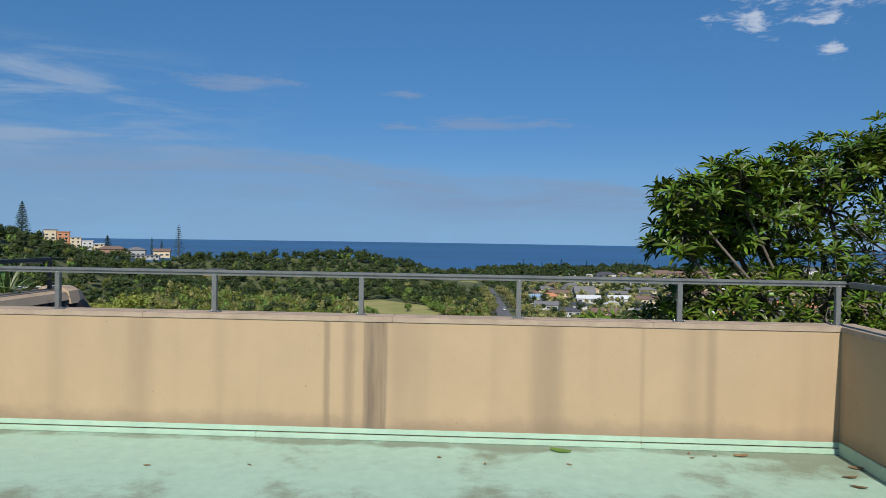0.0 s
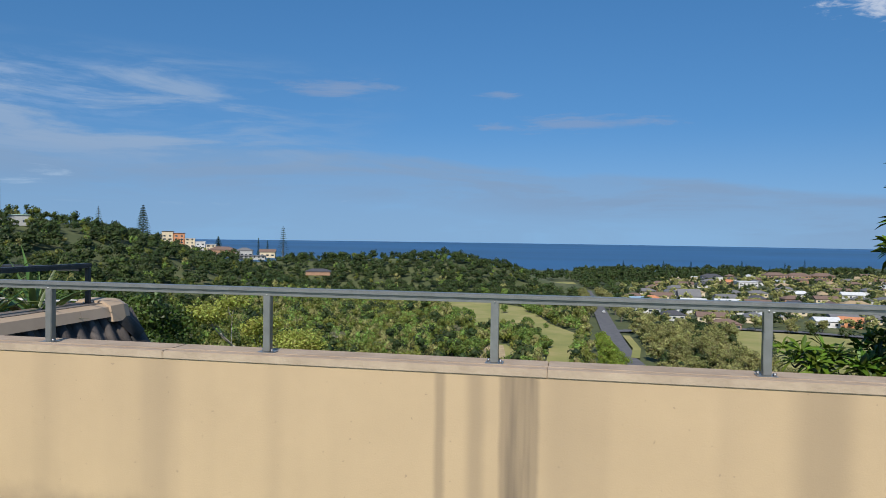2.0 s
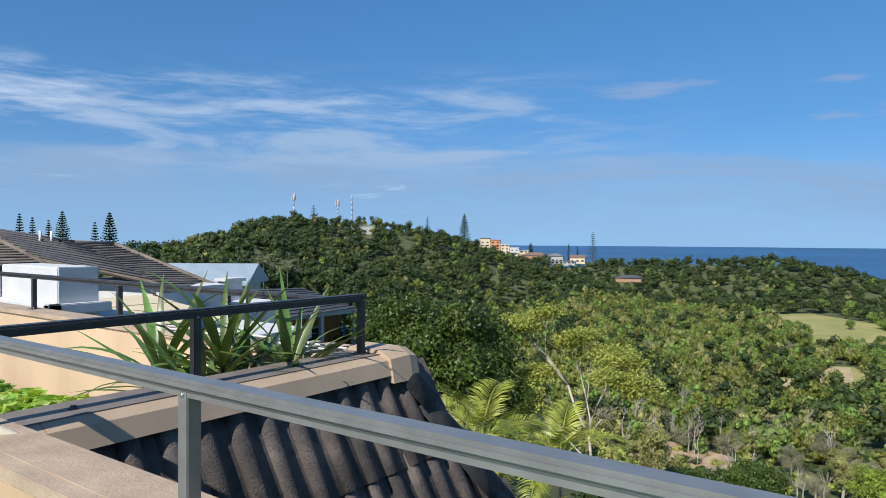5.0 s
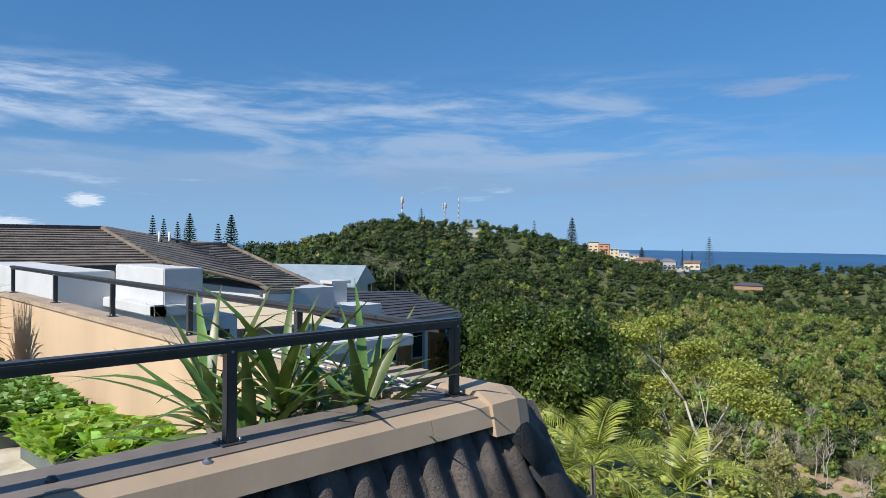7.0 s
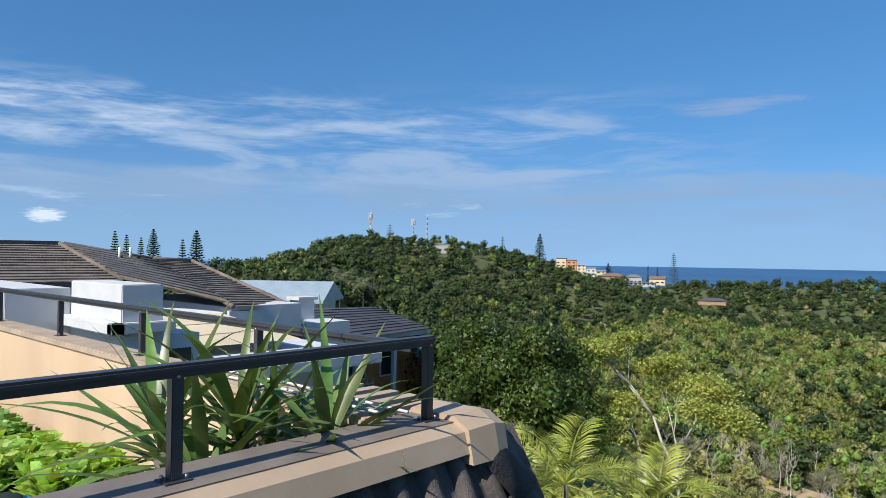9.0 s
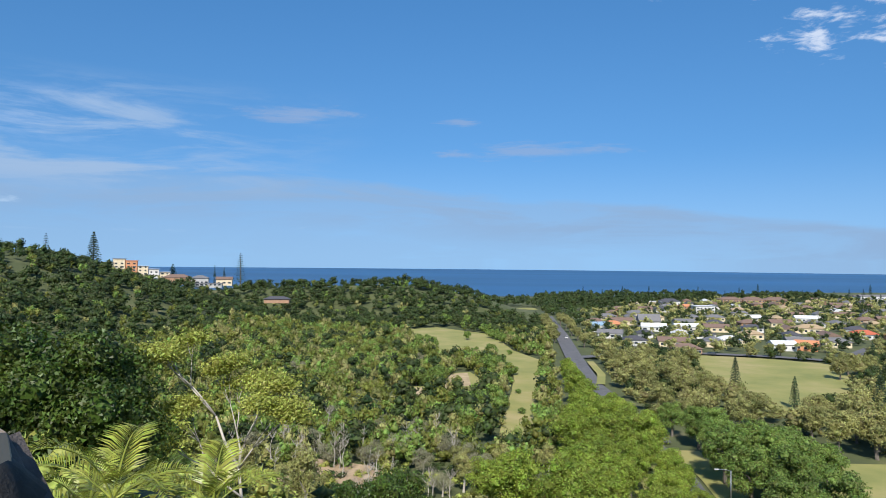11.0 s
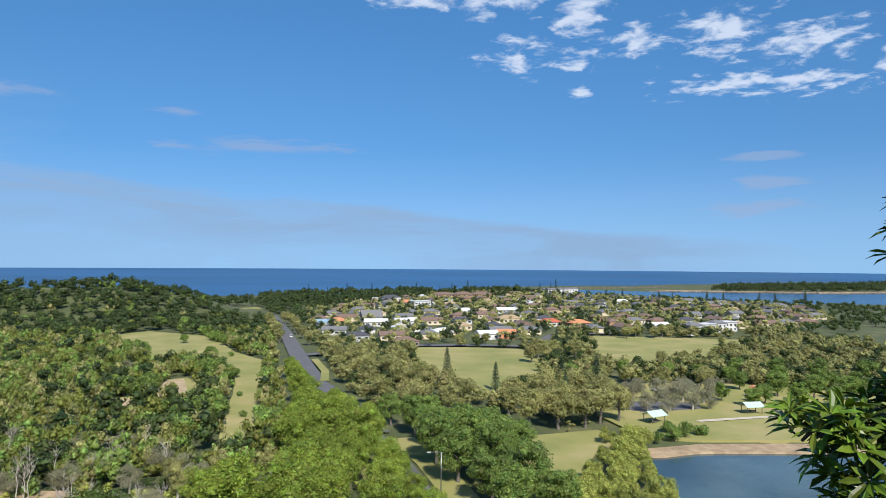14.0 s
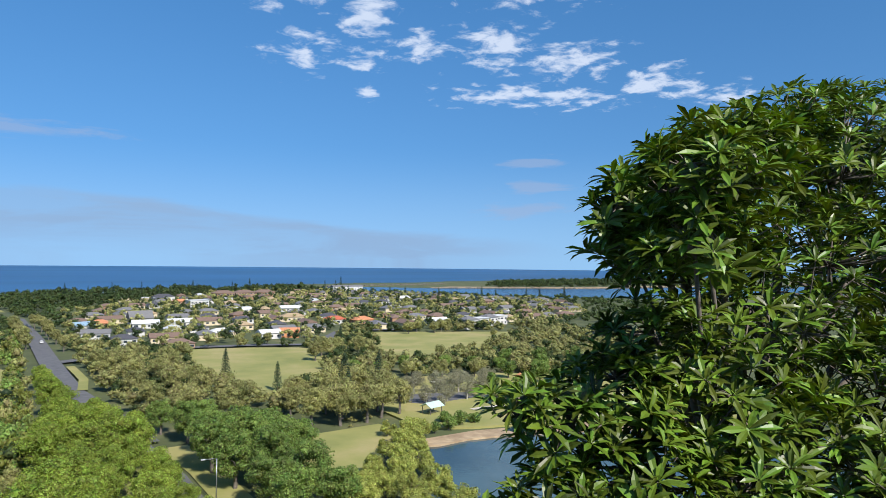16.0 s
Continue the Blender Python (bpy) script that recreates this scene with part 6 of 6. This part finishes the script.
for i in range(4):
    house(-330 + i * 8.5, 549 + i * 2.5, 28, 8, 9, 8.0 - i * 1.2, "white", "white" if i % 2 else "cream", "stepped white apartment with flat roof", "flat", 3, z=-12.0 - i * 1.3, group="ridge apartments", seed=83 + i)
house(-297, 545, 22, 22, 11, 5.0, "brown", "brick", "long brown tiled house on the ridge", "hip", 1, z=-18.0, group="ridge houses", seed=90)
house(-280, 552, 22, 14, 10, 5.0, "grey", "grey", "grey house on the ridge", "hip", 1, z=-18.5, group="ridge houses", seed=91)
house(-262, 560, 20, 13, 9, 4.5, "brown", "cream", "cream house with a brown roof by a tall pine", "gable", 2, z=-19.0, group="ridge houses", seed=92)
house(-266, 536, 20, 24, 10, 2.4, "grey", "grey", "low white house with a grey metal roof", "flat", 1, z=-20.0, group="ridge houses", seed=93)
house(-186, 484, 16, 18, 8, 2.0, "dark", "brick", "long low house with dark roof in the forest", "hip", 1, z=-28.2, group="ridge houses", seed=94)

# ---- the houses next door ----


def courses(name, A, B, C, D, n, mat, parent, lift=0.045):
    """A roof plane from ridge A-B down to eave D-C, laid in stepped courses of tiles."""
    A, B, C, D = map(Vector, (A, B, C, D))
    nrm = (B - A).cross(D - A)
    nrm = nrm.normalized() if nrm.length else Vector((0, 0, 1))
    if nrm.z < 0:
        nrm = -nrm
    rng = random.Random(n)
    m = max(2, int(max((B - A).length, (C - D).length) / 0.9))
    V, F = [], []
    for k in range(n):
        for f, up in ((k / n, 0.0), ((k + 1) / n, lift)):
            l, r = A.lerp(D, f), B.lerp(C, f)
            V += [tuple(l.lerp(r, j / m) + nrm * up * rng.uniform(0.7, 1.3)) for j in range(m + 1)]
    for q in range(2 * n - 1):
        for j in range(m):
            a = q * (m + 1) + j
            F.append([a, a + m + 1, a + m + 2, a + 1])
    return solid(name, V, F, mat, parent)


def white_house():
    root = empty("white_house", pose(0, 0, 0), "white rendered house with brown-grey tiled hip roofs", "house")
    R0, R1, EL, E = (-31.6, -14, 1.92), (-30.8, 9.86, 1.97), (-26.4, -14, 0.74), (-26.16, 10.44, 0.66)
    V1, Fv, W, G = (-28.5, 12.3, 1.42), (-20.23, 11.23, 0.06), (-28.86, 14.37, 1.34), (-22.56, 14.98, -0.22)
    courses("roof", R0, R1, E, EL, 15, M_ROOFBROWN, root)
    courses("roof", R1, V1, Fv, E, 12, M_ROOFBROWN, root, 0.16)
    courses("roof", V1, W, G, Fv, 22, M_ROOFBROWN, root)
    courses("roof", R1, R0, (-37, -14, 0.5), (-36, 16, 0.5), 6, M_ROOFBROWN, root)
    courses("roof", W, R1, (-36, 16, 0.5), (-30.5, 19.5, -0.3), 6, M_ROOFBROWN, root)
    courses("roof", W, W, (-30.5, 19.5, -0.3), G, 10, M_ROOFBROWN, root)
    for a, b in ((R0, R1), (R1, E), (V1, Fv), (V1, W), (W, G), (R1, V1)):
        tube("ridge_cap", [Vector(a) + Vector((0, 0, 0.05)), Vector(b) + Vector((0, 0, 0.05))], 0.085, M_ROOFBROWN, root)
    # charcoal rods along the courses, put in for the shade lines under the tiles
    for k in range(1, 12):
        f, up = k / 12, Vector((0, 0, 0.19))
        tube("tile_edge", [Vector(R1).lerp(Vector(E), f) + up, Vector(V1).lerp(Vector(Fv), f) + up], 0.045, M_ROOFDARK, root, seg=5)
    for dx in (0, 0.32):
        tube("flue", [(-27.9 + dx * 0.6, 11.0 + dx, 1.3), (-27.9 + dx * 0.6, 11.0 + dx, 1.9)], 0.055, WALLS["white"], root)
    # eaves, gutters and walls
    box("gutter", -26.25, -26.1, -14, 10.4, 0.50, 0.68, M_RAIL2, root)
    box("wall", -30.0, -27.0, -14, 10.0, -8, 0.7, M_WHITE, root)
    box("wall", -29.0, -21.4, 11.6, 14.6, -8, 0.0, M_WHITE, root)
    V = [(-20.3, 11.15, -0.05), (-22.6, 14.98, -0.32), (-22.6, 14.98, -0.74), (-20.3, 11.15, -0.5)]
    V += [(x - 0.3, y + 0.1, z) for x, y, z in V]
    solid("fascia", V, [[0, 3, 2, 1], [4, 5, 6, 7], [0, 1, 5, 4], [2, 3, 7, 6], [1, 2, 6, 5], [3, 0, 4, 7]], M_WHITE, root)
    box("chimney", -23.5, -22.9, 15.6, 16.3, -3.0, -0.02, M_WHITE, root)
    box("chimney_cap", -23.6, -22.8, 15.5, 16.4, -0.018, 0.10, M_WHITE, root)
    box("wall", -24.0, -21.5, 14.9, 16.9, -8, -0.75, M_WHITE, root)
    # stepped white parapets in front
    box("parapet", -17.798, -15.15, 5.78, 6.62, -8, 1.06, M_WHITE, root, bev=0.02)
    box("parapet", -24.4, -17.8, 4.48, 5.775, -8, 0.90, M_WHITE, root, bev=0.02)
    box("ledge", -17.798, -14.95, 5.5, 5.777, 0.10, 0.32, M_WHITE, root, bev=0.02)
    box("ledge", -15.148, -14.95, 5.5, 6.8, 0.10, 0.32, M_WHITE, root, bev=0.02)
    box("wall", -17.6, -15.3, 5.83, 7.5, -8, -0.002, M_WHITE, root)
    box("window", -15.298, -15.26, 6.1, 7.3, -1.3, -0.3, M_GLASS, root)
    box("balcony_slab", -21.3, -15.0, 7.6, 12.6, -1.15, -0.85, M_WHITE, root, bev=0.03)
    box("wall", -20.8, -17.4, 9.4, 12.2, -8, -0.9, M_WHITE, root)
    courses("awning", (-20.0, 7.4, -0.10), (-20.6, 11.0, -0.10), (-17.0, 11.4, -0.62), (-17.2, 7.6, -0.62), 3, WALLS["cream"], root, 0.02)
    for y in (12.4, 13.2, 14.0):
        box("window", -21.398, -21.36, y, y + 0.6, -2.6, -0.9, M_GLASS, root)
    for k in range(7):
        box("louvre", -21.35, -21.3, 12.3, 14.5, -2.5 + k * 0.24, -2.38 + k * 0.24, M_RAIL2, root)
    tagged(root, category="house")


white_house()


def brick_house():
    root = empty("brick_house", pose(0, 0, 0), "orange brick house with a charcoal tiled hip roof", "house")
    A, B = (-31.5, 22.5, -1.15), (-31.0, 26.7, -1.25)
    courses("roof", A, B, (-26.4, 26.6, -2.1), (-25.0, 18.6, -2.1), 11, M_ROOFDARK, root)
    courses("roof", A, A, (-25.0, 18.6, -2.1), (-33.5, 18.0, -2.1), 9, M_ROOFDARK, root)
    courses("roof", B, B, (-34.0, 30.5, -2.1), (-26.4, 26.6, -2.1), 9, M_ROOFDARK, root)
    box("wall", -33.5, -28.0, 19.4, 27.0, -9, -2.2, M_BRICK, root)
    box("fascia", -26.5, -26.3, 18.6, 26.5, -2.35, -2.12, M_WHITE, root)
    for y in (20.2, 22.2, 24.4):
        window = box("window", -27.998, -27.94, y, y + 1.2, -4.6, -3.1, M_WHITE, root)
        box("pane", -27.938, -27.92, y + 0.08, y + 1.12, -4.5, -3.2, M_GLASS, window)
    for y in (18.9, 21.4, 23.9, 26.3):
        box("post", -26.6, -26.4, y, y + 0.2, -9, -2.36, M_WHITE, root)
    for k in range(9):
        box("brick_screen", -27.99, -27.9, 25.9 + k * 0.12, 25.96 + k * 0.12, -4.9, -3.6, M_BRICK, root)
    box("fence", -24.6, -24.5, 16.8, 21.0, -7.0, -4.0, M_RAIL2, root)
    for k in range(14):
        box("picket", -24.49, -24.46, 16.9 + k * 0.3, 16.98 + k * 0.3, -7.0, -3.8, M_RAIL2, root)
    courses("annexe_roof", (-29.5, 27.0, -3.5), (-29.5, 28.9, -3.5), (-27.2, 28.9, -4.0), (-27.2, 27.0, -4.0), 4, ROOFS["blue"], root)
    box("annexe_wall", -29.4, -27.6, 27.02, 28.8, -9, -3.95, M_BRICK, root)


brick_house()
r_ = empty("gabled_house", pose(-52.5, 35.0, -9.0, 0, 0, 38), "white gabled house with a pale blue metal roof", "house")
house_parts(r_, 8.4, 6.4, 6.9, M_METALROOF, WALLS["white"], "gable", 2, 7, pitch=0.40)
for k in range(4):
    box("gable_window", -2.9 + k * 1.5, -1.6 + k * 1.5, -3.3, -3.202, 4.2, 6.4, M_GLASS, r_)

# pale strips put in for the shade-striped coping slab, and white cords across it
for k in range(7):
    tagged(box("slat", -5.0 + k * 0.17, -4.92 + k * 0.17, 2.43, 3.1, 0.80, 0.84, M_FLASH), "pale strip put in for the shade-striped coping slab", "slat", "timber slats")
for k in range(2):
    c_ = tube("cord", [(-5.6, 2.14 + 0.1 * k, 0.985), (-4.6, 2.16 + 0.12 * k, 0.99), (-3.62, 2.12 + 0.1 * k, 1.0)], 0.007, WALLS["white"])
    tagged(c_, "white cord stretched along the coping", "cord", "cords")

# ---- pines, masts, street furniture ----


def norfolk(seed, tiers, r, sparse):
    rs = np.random.RandomState(seed)
    V, F = [], []
    add_tube(V, F, [(0, 0, -0.05), (0, 0, 0.5), (0, 0, 1.0)], [0.018, 0.011, 0.002], 6)
    TV, TF = list(V), list(F)
    pts, nrm = [], []
    for k in range(tiers):
        f = k / (tiers - 1)
        z = 0.10 + 0.88 * f
        R = r * (1 - f) ** 0.75 + 0.012
        nb = 6 if sparse else 8
        for b in range(nb):
            a = 6.283 * (b + 0.5 * (k % 2)) / nb + rs.uniform(-.15, .15)
            m = 9 if sparse else 12
            for j in range(m):
                u = (j + 1) / m
                rr = R * u * rs.uniform(0.9, 1.05)
                pts.append((math.cos(a) * rr, math.sin(a) * rr, z + 0.25 * rr * (u - 0.2) + rs.uniform(-.004, .004)))
                nrm.append((0.2 * math.cos(a), 0.2 * math.sin(a), 1))
    v, f = cards(rs, np.array(pts), np.array(nrm), 0.017 if sparse else 0.026, 0.6, 0.35)
    return mesh_of("trunk", TV, TF, M_BARK), mesh_of("crown", v, f, M_PINE)


PINES = [norfolk(1, 15, 0.17, True), norfolk(2, 20, 0.21, False), norfolk(3, 16, 0.14, False)]


def pine(x, y, z, h, k, label, group="norfolk pines", fat=1.0):
    ob = empty("pine_tree", pose(x, y, z, 0, 0, (x * 31) % 360) @ Matrix.Diagonal((h * fat, h * fat, h, 1)), label, "pine tree", group)
    for nm, me in zip(("trunk", "crown"), PINES[k]):
        o = new(nm, me)
        o.parent = ob


pine(-372, 543, -8, 33, 1, "tall dark norfolk pine on the ridge")
pine(-258, 583, -20, 28, 0, "tall sparse norfolk pine near the yellow house", fat=1.15)
pine(-282, 583, -20, 17, 2, "slim dark norfolk pine on the ridge", fat=0.7)
pine(-275, 587, -20, 15, 2, "slim dark norfolk pine on the ridge", fat=0.8)
pine(-313, 567, -19, 17, 1, "broad norfolk pine on the ridge", fat=1.3)
pine(-329, 308, 6, 17, 0, "sparse norfolk pine on the hilltop", fat=1.4)
pine(-330, 430, 0, 19, 0, "sparse norfolk pine on the hilltop", fat=1.1)
pine(-345, 470, -4, 14, 1, "norfolk pine on the ridge")
for x, y, z, h in ((-295, 59, -8, 17), (-242, 98, -6, 15), (-247, 104, -6, 14), (-237, 109, -6, 16), (-240, 106, -6, 13), (-205, 108, -8, 17), (-206, 104, -8, 14)):
    pine(x, y, z, h, 1 if h > 15 else 2, "dark norfolk pine behind the roofs", "pines behind the roofs")
for x, y, h, k in ((71.7, 260, 12.5, 1), (81.2, 230, 10.5, 1), (98, 212, 15, 1), (112, 214, 14.5, 1), (90, 192, 13, 1), (150, 330, 12, 1)):
    pine(x, y, FLAT + 0.3, h, k, "cone shaped young norfolk pine by the field", "pines by the field", 0.85)
rng_ = random.Random(12)
for k in range(16):
    pine(60 + k * 26 + rng_.uniform(-8, 8), 830 + k * 9 + rng_.uniform(-20, 20), FLAT, rng_.uniform(13, 22), 2, "dark pine in the shore belt", "shore pines", 0.9)
for k in range(12):
    pine(350 + k * 22 + rng_.uniform(-8, 8), 800 - k * 14 + rng_.uniform(-15, 15), FLAT, rng_.uniform(12, 18), 1, "dark norfolk pine by the river", "river pines", 0.8)
K_DARK.plant(-87.3, 26.6, z=-8.5, s=1.0, label="rounded tree rising behind the tiled roof")


def mast(x, y, z, h, bands, label, panels):
    root = empty("phone_mast", pose(x, y, z), label, "phone mast", "hilltop masts")
    n = 6
    for k in range(n):
        tube("mast_section", [(0, 0, h * k / n), (0, 0, h * (k + 1) / n)], [0.6 - 0.04 * k, 0.56 - 0.04 * k], (M_RED if k % 2 == bands else WALLS["white"]) if bands < 2 else WALLS["grey"], root)
    if panels:
        for lv in (0.0, 2.2):
            for k in range(6):
                a = 6.283 * k / 6
                V, F = [], []
                add_box(V, F, 1.15, 1.4, -0.28, 0.28, h - 2.6 + lv, h - 0.6 + lv, 0.03)
                o = solid("antenna_panel", V, F, WALLS["white"], root)
                o.rotation_euler = (0, 0, a)
                box("bracket", 0.25, 1.15, -0.05, 0.05, h - 1.7 + lv, h - 1.5 + lv, M_STEEL, o)


mast(-340.8, 301.7, 9, 19.5, 0, "red and white phone mast with antenna panels", True)
mast(-321.7, 322.3, 9, 16.0, 2, "grey phone mast with antenna panels", True)
mast(-314.9, 328.5, 9, 20.5, 2, "slim grey radio mast on the hilltop", False)
house(-310, 333, 40, 16, 9, 5.0, "green", "grey", "pale green shed roof on the hilltop", "flat", 1, z=4.9, group="hilltop", seed=99, name="shed")


def street_lamp(x, y):
    root = empty("street_lamp", pose(x, y, FLAT + 0.5), "pale grey steel street lamp beside the road", "street lamp")
    tube("pole", [(0, 0, 0), (0, 0, 8.2)], [0.13, 0.08], M_STEEL, root)
    tube("arm", [(0, 0, 8.1), (-0.8, 0, 8.3), (-2.2, 0, 8.32)], 0.05, M_STEEL, root)
    box("lamp_head", -2.9, -2.1, -0.14, 0.14, 8.26, 8.42, WALLS["white"], root, bev=0.03)


street_lamp(34.5, 130)


def car(x, y, rz, paint, label):
    root = empty("car", pose(x, y, float(land(x, y)) + 0.8, 0, 0, rz), label, "car", "cars")
    box("body", -0.9, 0.9, -2.1, 2.1, 0.35, 0.95, paint, root, bev=0.12)
    V = [(-0.8, -1.9, 0.952), (0.8, -1.9, 0.952), (0.8, 1.0, 0.952), (-0.8, 1.0, 0.952), (-0.65, -1.4, 1.45), (0.65, -1.4, 1.45), (0.65, 0.3, 1.45), (-0.65, 0.3, 1.45)]
    solid("cabin", V, [[4, 5, 6, 7], [0, 1, 5, 4], [1, 2, 6, 5], [2, 3, 7, 6], [3, 0, 4, 7], [3, 2, 1, 0]], M_GLASS, root)
    box("roof", -0.63, 0.63, -1.35, 0.25, 1.452, 1.49, paint, root)
    for sx in (-0.82, 0.82):
        for sy in (-1.3, 1.3):
            tube("wheel", [(sx - 0.1, sy, 0.32), (sx + 0.1, sy, 0.32)], 0.32, M_RAIL2, root, seg=12)


WHITE_PAINT = plain("white_car_paint", (0.75, 0.75, 0.75), 0.3)
DARK_PAINT = plain("dark_car_paint", (0.05, 0.055, 0.065), 0.3)
car(19.5, 418, 2, WHITE_PAINT, "white car driving on the main road")
car(15.5, 520, 4, DARK_PAINT, "dark car driving on the main road")
car(79, 356, 80, WHITE_PAINT, "white car parked before a house")
car(88, 358, 80, DARK_PAINT, "dark car parked before a house")
for i, (x, y) in enumerate(((122, 214), (128, 217), (136, 215), (141, 212))):
    car(x, y, 20, DARK_PAINT if i % 2 else WHITE_PAINT, "car parked under bare trees")


def shelter(x, y, rz):
    root = empty("picnic_shelter", pose(x, y, FLAT + 0.6, 0, 0, rz), "open picnic shelter with a pale green roof", "shelter", "picnic shelters")
    for sx in (-2.4, 2.4):
        for sy in (-1.6, 1.6):
            box("post", sx - 0.08, sx + 0.08, sy - 0.08, sy + 0.08, 0, 2.3, M_BARK, root)
    V = [(-3, -2.3, 2.2), (3, -2.3, 2.2), (3, 2.3, 2.2), (-3, 2.3, 2.2), (-3, 0, 3.4), (3, 0, 3.4)]
    V += [(a, b, c - 0.12) for a, b, c in V]
    solid("roof", V, [[0, 1, 5, 4], [2, 3, 4, 5], [6, 10, 11, 7], [8, 11, 10, 9], [0, 6, 7, 1], [2, 8, 9, 3], [0, 4, 10, 6], [4, 3, 9, 10], [1, 7, 11, 5], [5, 11, 8, 2]], ROOFS["green"], root)
    box("table", -1.2, 1.2, -0.4, 0.4, 0.68, 0.75, M_BARK, root)
    for sy in (-0.8, 0.8):
        box("bench", -1.2, 1.2, sy - 0.15, sy + 0.15, 0.4, 0.46, M_BARK, root)


shelter(109, 174, 15)
shelter(145, 178, -5)
root_ = empty("playground", pose(163, 199, FLAT + 0.6), "orange and red playground tower with slide", "playground")
for sx in (-1, 1):
    for sy in (-1, 1):
        box("post", sx - 0.08, sx + 0.08, sy - 0.08, sy + 0.08, 0, 3.2, M_RED, root_)
box("deck", -1.1, 1.1, -1.1, 1.1, 1.3, 1.45, M_RED, root_)
solid("roof", [(-1.3, -1.3, 3.2), (1.3, -1.3, 3.2), (1.3, 1.3, 3.2), (-1.3, 1.3, 3.2), (0, 0, 4.3)], [[0, 1, 4], [1, 2, 4], [2, 3, 4], [3, 0, 4], [3, 2, 1, 0]], ROOFS["orange"], root_)
solid("slide", [(-0.4, -1.1, 1.4), (0.4, -1.1, 1.4), (0.4, -3.4, 0.2), (-0.4, -3.4, 0.2), (-0.4, -1.1, 1.3), (0.4, -1.1, 1.3), (0.4, -3.4, 0.1), (-0.4, -3.4, 0.1)],
      [[0, 3, 2, 1], [4, 5, 6, 7], [0, 1, 5, 4], [1, 2, 6, 5], [2, 3, 7, 6], [3, 0, 4, 7]], M_RED, root_)

# breakwater, sand spit and surf
def rubble(name, line, half, h, label, seed):
    rs = np.random.RandomState(seed)
    V, F, off = [], [], 0
    for x, y in dense(line, 3.0):
        for k in range(3):
            s = rs.uniform(1.2, 2.6)
            c = np.array((x + rs.uniform(-half, half), y + rs.uniform(-half, half), -45.6 + rs.uniform(0, h)))
            V.append(ICO_V * s * rs.uniform(0.7, 1.2, (1, 3)) + c)
            F.append(ICO_F + off)
            off += len(ICO_V)
    tagged(solid(name, np.concatenate(V), np.concatenate(F), M_ROCK), label, "breakwater", kind="stuff")


rubble("breakwater", [(470, 1120), (600, 1160), (780, 1190)], 4, 2.2, "dark rock breakwater at the river mouth", 1)
rubble("breakwater_spit", [(640, 1015), (760, 960), (900, 895), (1250, 900)], 4, 1.8, "rocky edge of the sand spit", 2)
tagged(sheet("ground_spit_sand", [(640, 1030), (760, 975), (905, 910), (1260, 915), (1260, 950), (900, 960), (700, 1060)], FLAT + 0.5, M_SAND, 1.0), "pale sand of the river spit", "sand", kind="structure")
for i, (x, y, w) in enumerate(((560, 1230, 60), (690, 1260, 80), (800, 1250, 50), (260, 1130, 40), (640, 1290, 40))):
    V = [(x - w, y, -45.9), (x - w * 0.4, y - 6, -45.9), (x + w * 0.5, y - 4, -45.9), (x + w, y + 3, -45.9), (x + w * 0.3, y + 10, -45.9), (x - w * 0.5, y + 9, -45.9)]
    tagged(solid("water_surf", V, [[0, 1, 2, 3, 4, 5]], M_FOAM), "white surf at the river mouth", "surf", kind="structure")

# ---- small things on our floor ----


def fallen_leaf(x, y, L, rz, mat, label):
    V, F = [], []
    for i, f in enumerate((0, 0.25, 0.5, 0.75, 1.0)):
        w = L * 0.22 * math.sin(math.pi * (0.08 + 0.88 * f))
        z = 0.004 + 0.10 * L * abs(f - 0.45)
        V += [(f * L, w, z + 0.06 * L), (f * L, 0, z), (f * L, -w, z + 0.03 * L)]
    for i in range(4):
        q = i * 3
        F += [[q, q + 1, q + 4, q + 3], [q + 1, q + 2, q + 5, q + 4]]
    ob = solid("fallen_leaf", V, F, mat)
    ob.matrix_world = pose(x, y, 0.002, 0, 0, rz)
    tagged(ob, label, "leaf", "fallen leaves")


fallen_leaf(2.02, -0.14, 0.17, -25, M_HERB, "green fallen leaf at the wall foot")
fallen_leaf(3.42, -0.16, 0.12, 5, M_YUCCA_DRY, "dry brown fallen leaf at the wall foot")
rl = random.Random(3)
for k in range(26):
    fallen_leaf(rl.uniform(-3, 4.1), rl.uniform(-3.0, -0.12), rl.uniform(0.02, 0.055), rl.uniform(0, 360), M_YUCCA_DRY, "small dry brown leaf fragment on the floor")
for k in range(5):
    fallen_leaf(4.18 - 0.05 * k, -0.35 - 0.22 * k, 0.11, rl.uniform(0, 360), M_YUCCA_DRY, "dry brown fallen leaf in the corner")

# crumpled sealant on the flashing, and a dark plug beside it
rs_ = np.random.RandomState(4)
V_, F_ = [], []
for k in range(9):
    c_ = np.array((PX + 0.115 + 0.008 * (k % 3), 0.93 + rs_.uniform(-0.03, 0.03), 0.955 - 0.016 * k))
    V_.append(ICO_V * rs_.uniform(0.010, 0.022, (1, 3)) + c_)
    F_.append(ICO_F + len(ICO_V) * k)
tagged(solid("sealant_patch", np.concatenate(V_), np.concatenate(F_), M_STEEL), "crumpled silver sealant on the beige flashing", "sealant")
tagged(tube("plug", [(PX + 0.0, 0.52, 0.967), (PX + 0.0, 0.52, 0.985)], [0.022, 0.012], M_RAIL2), "small dark plug on the flashing top", "plug")
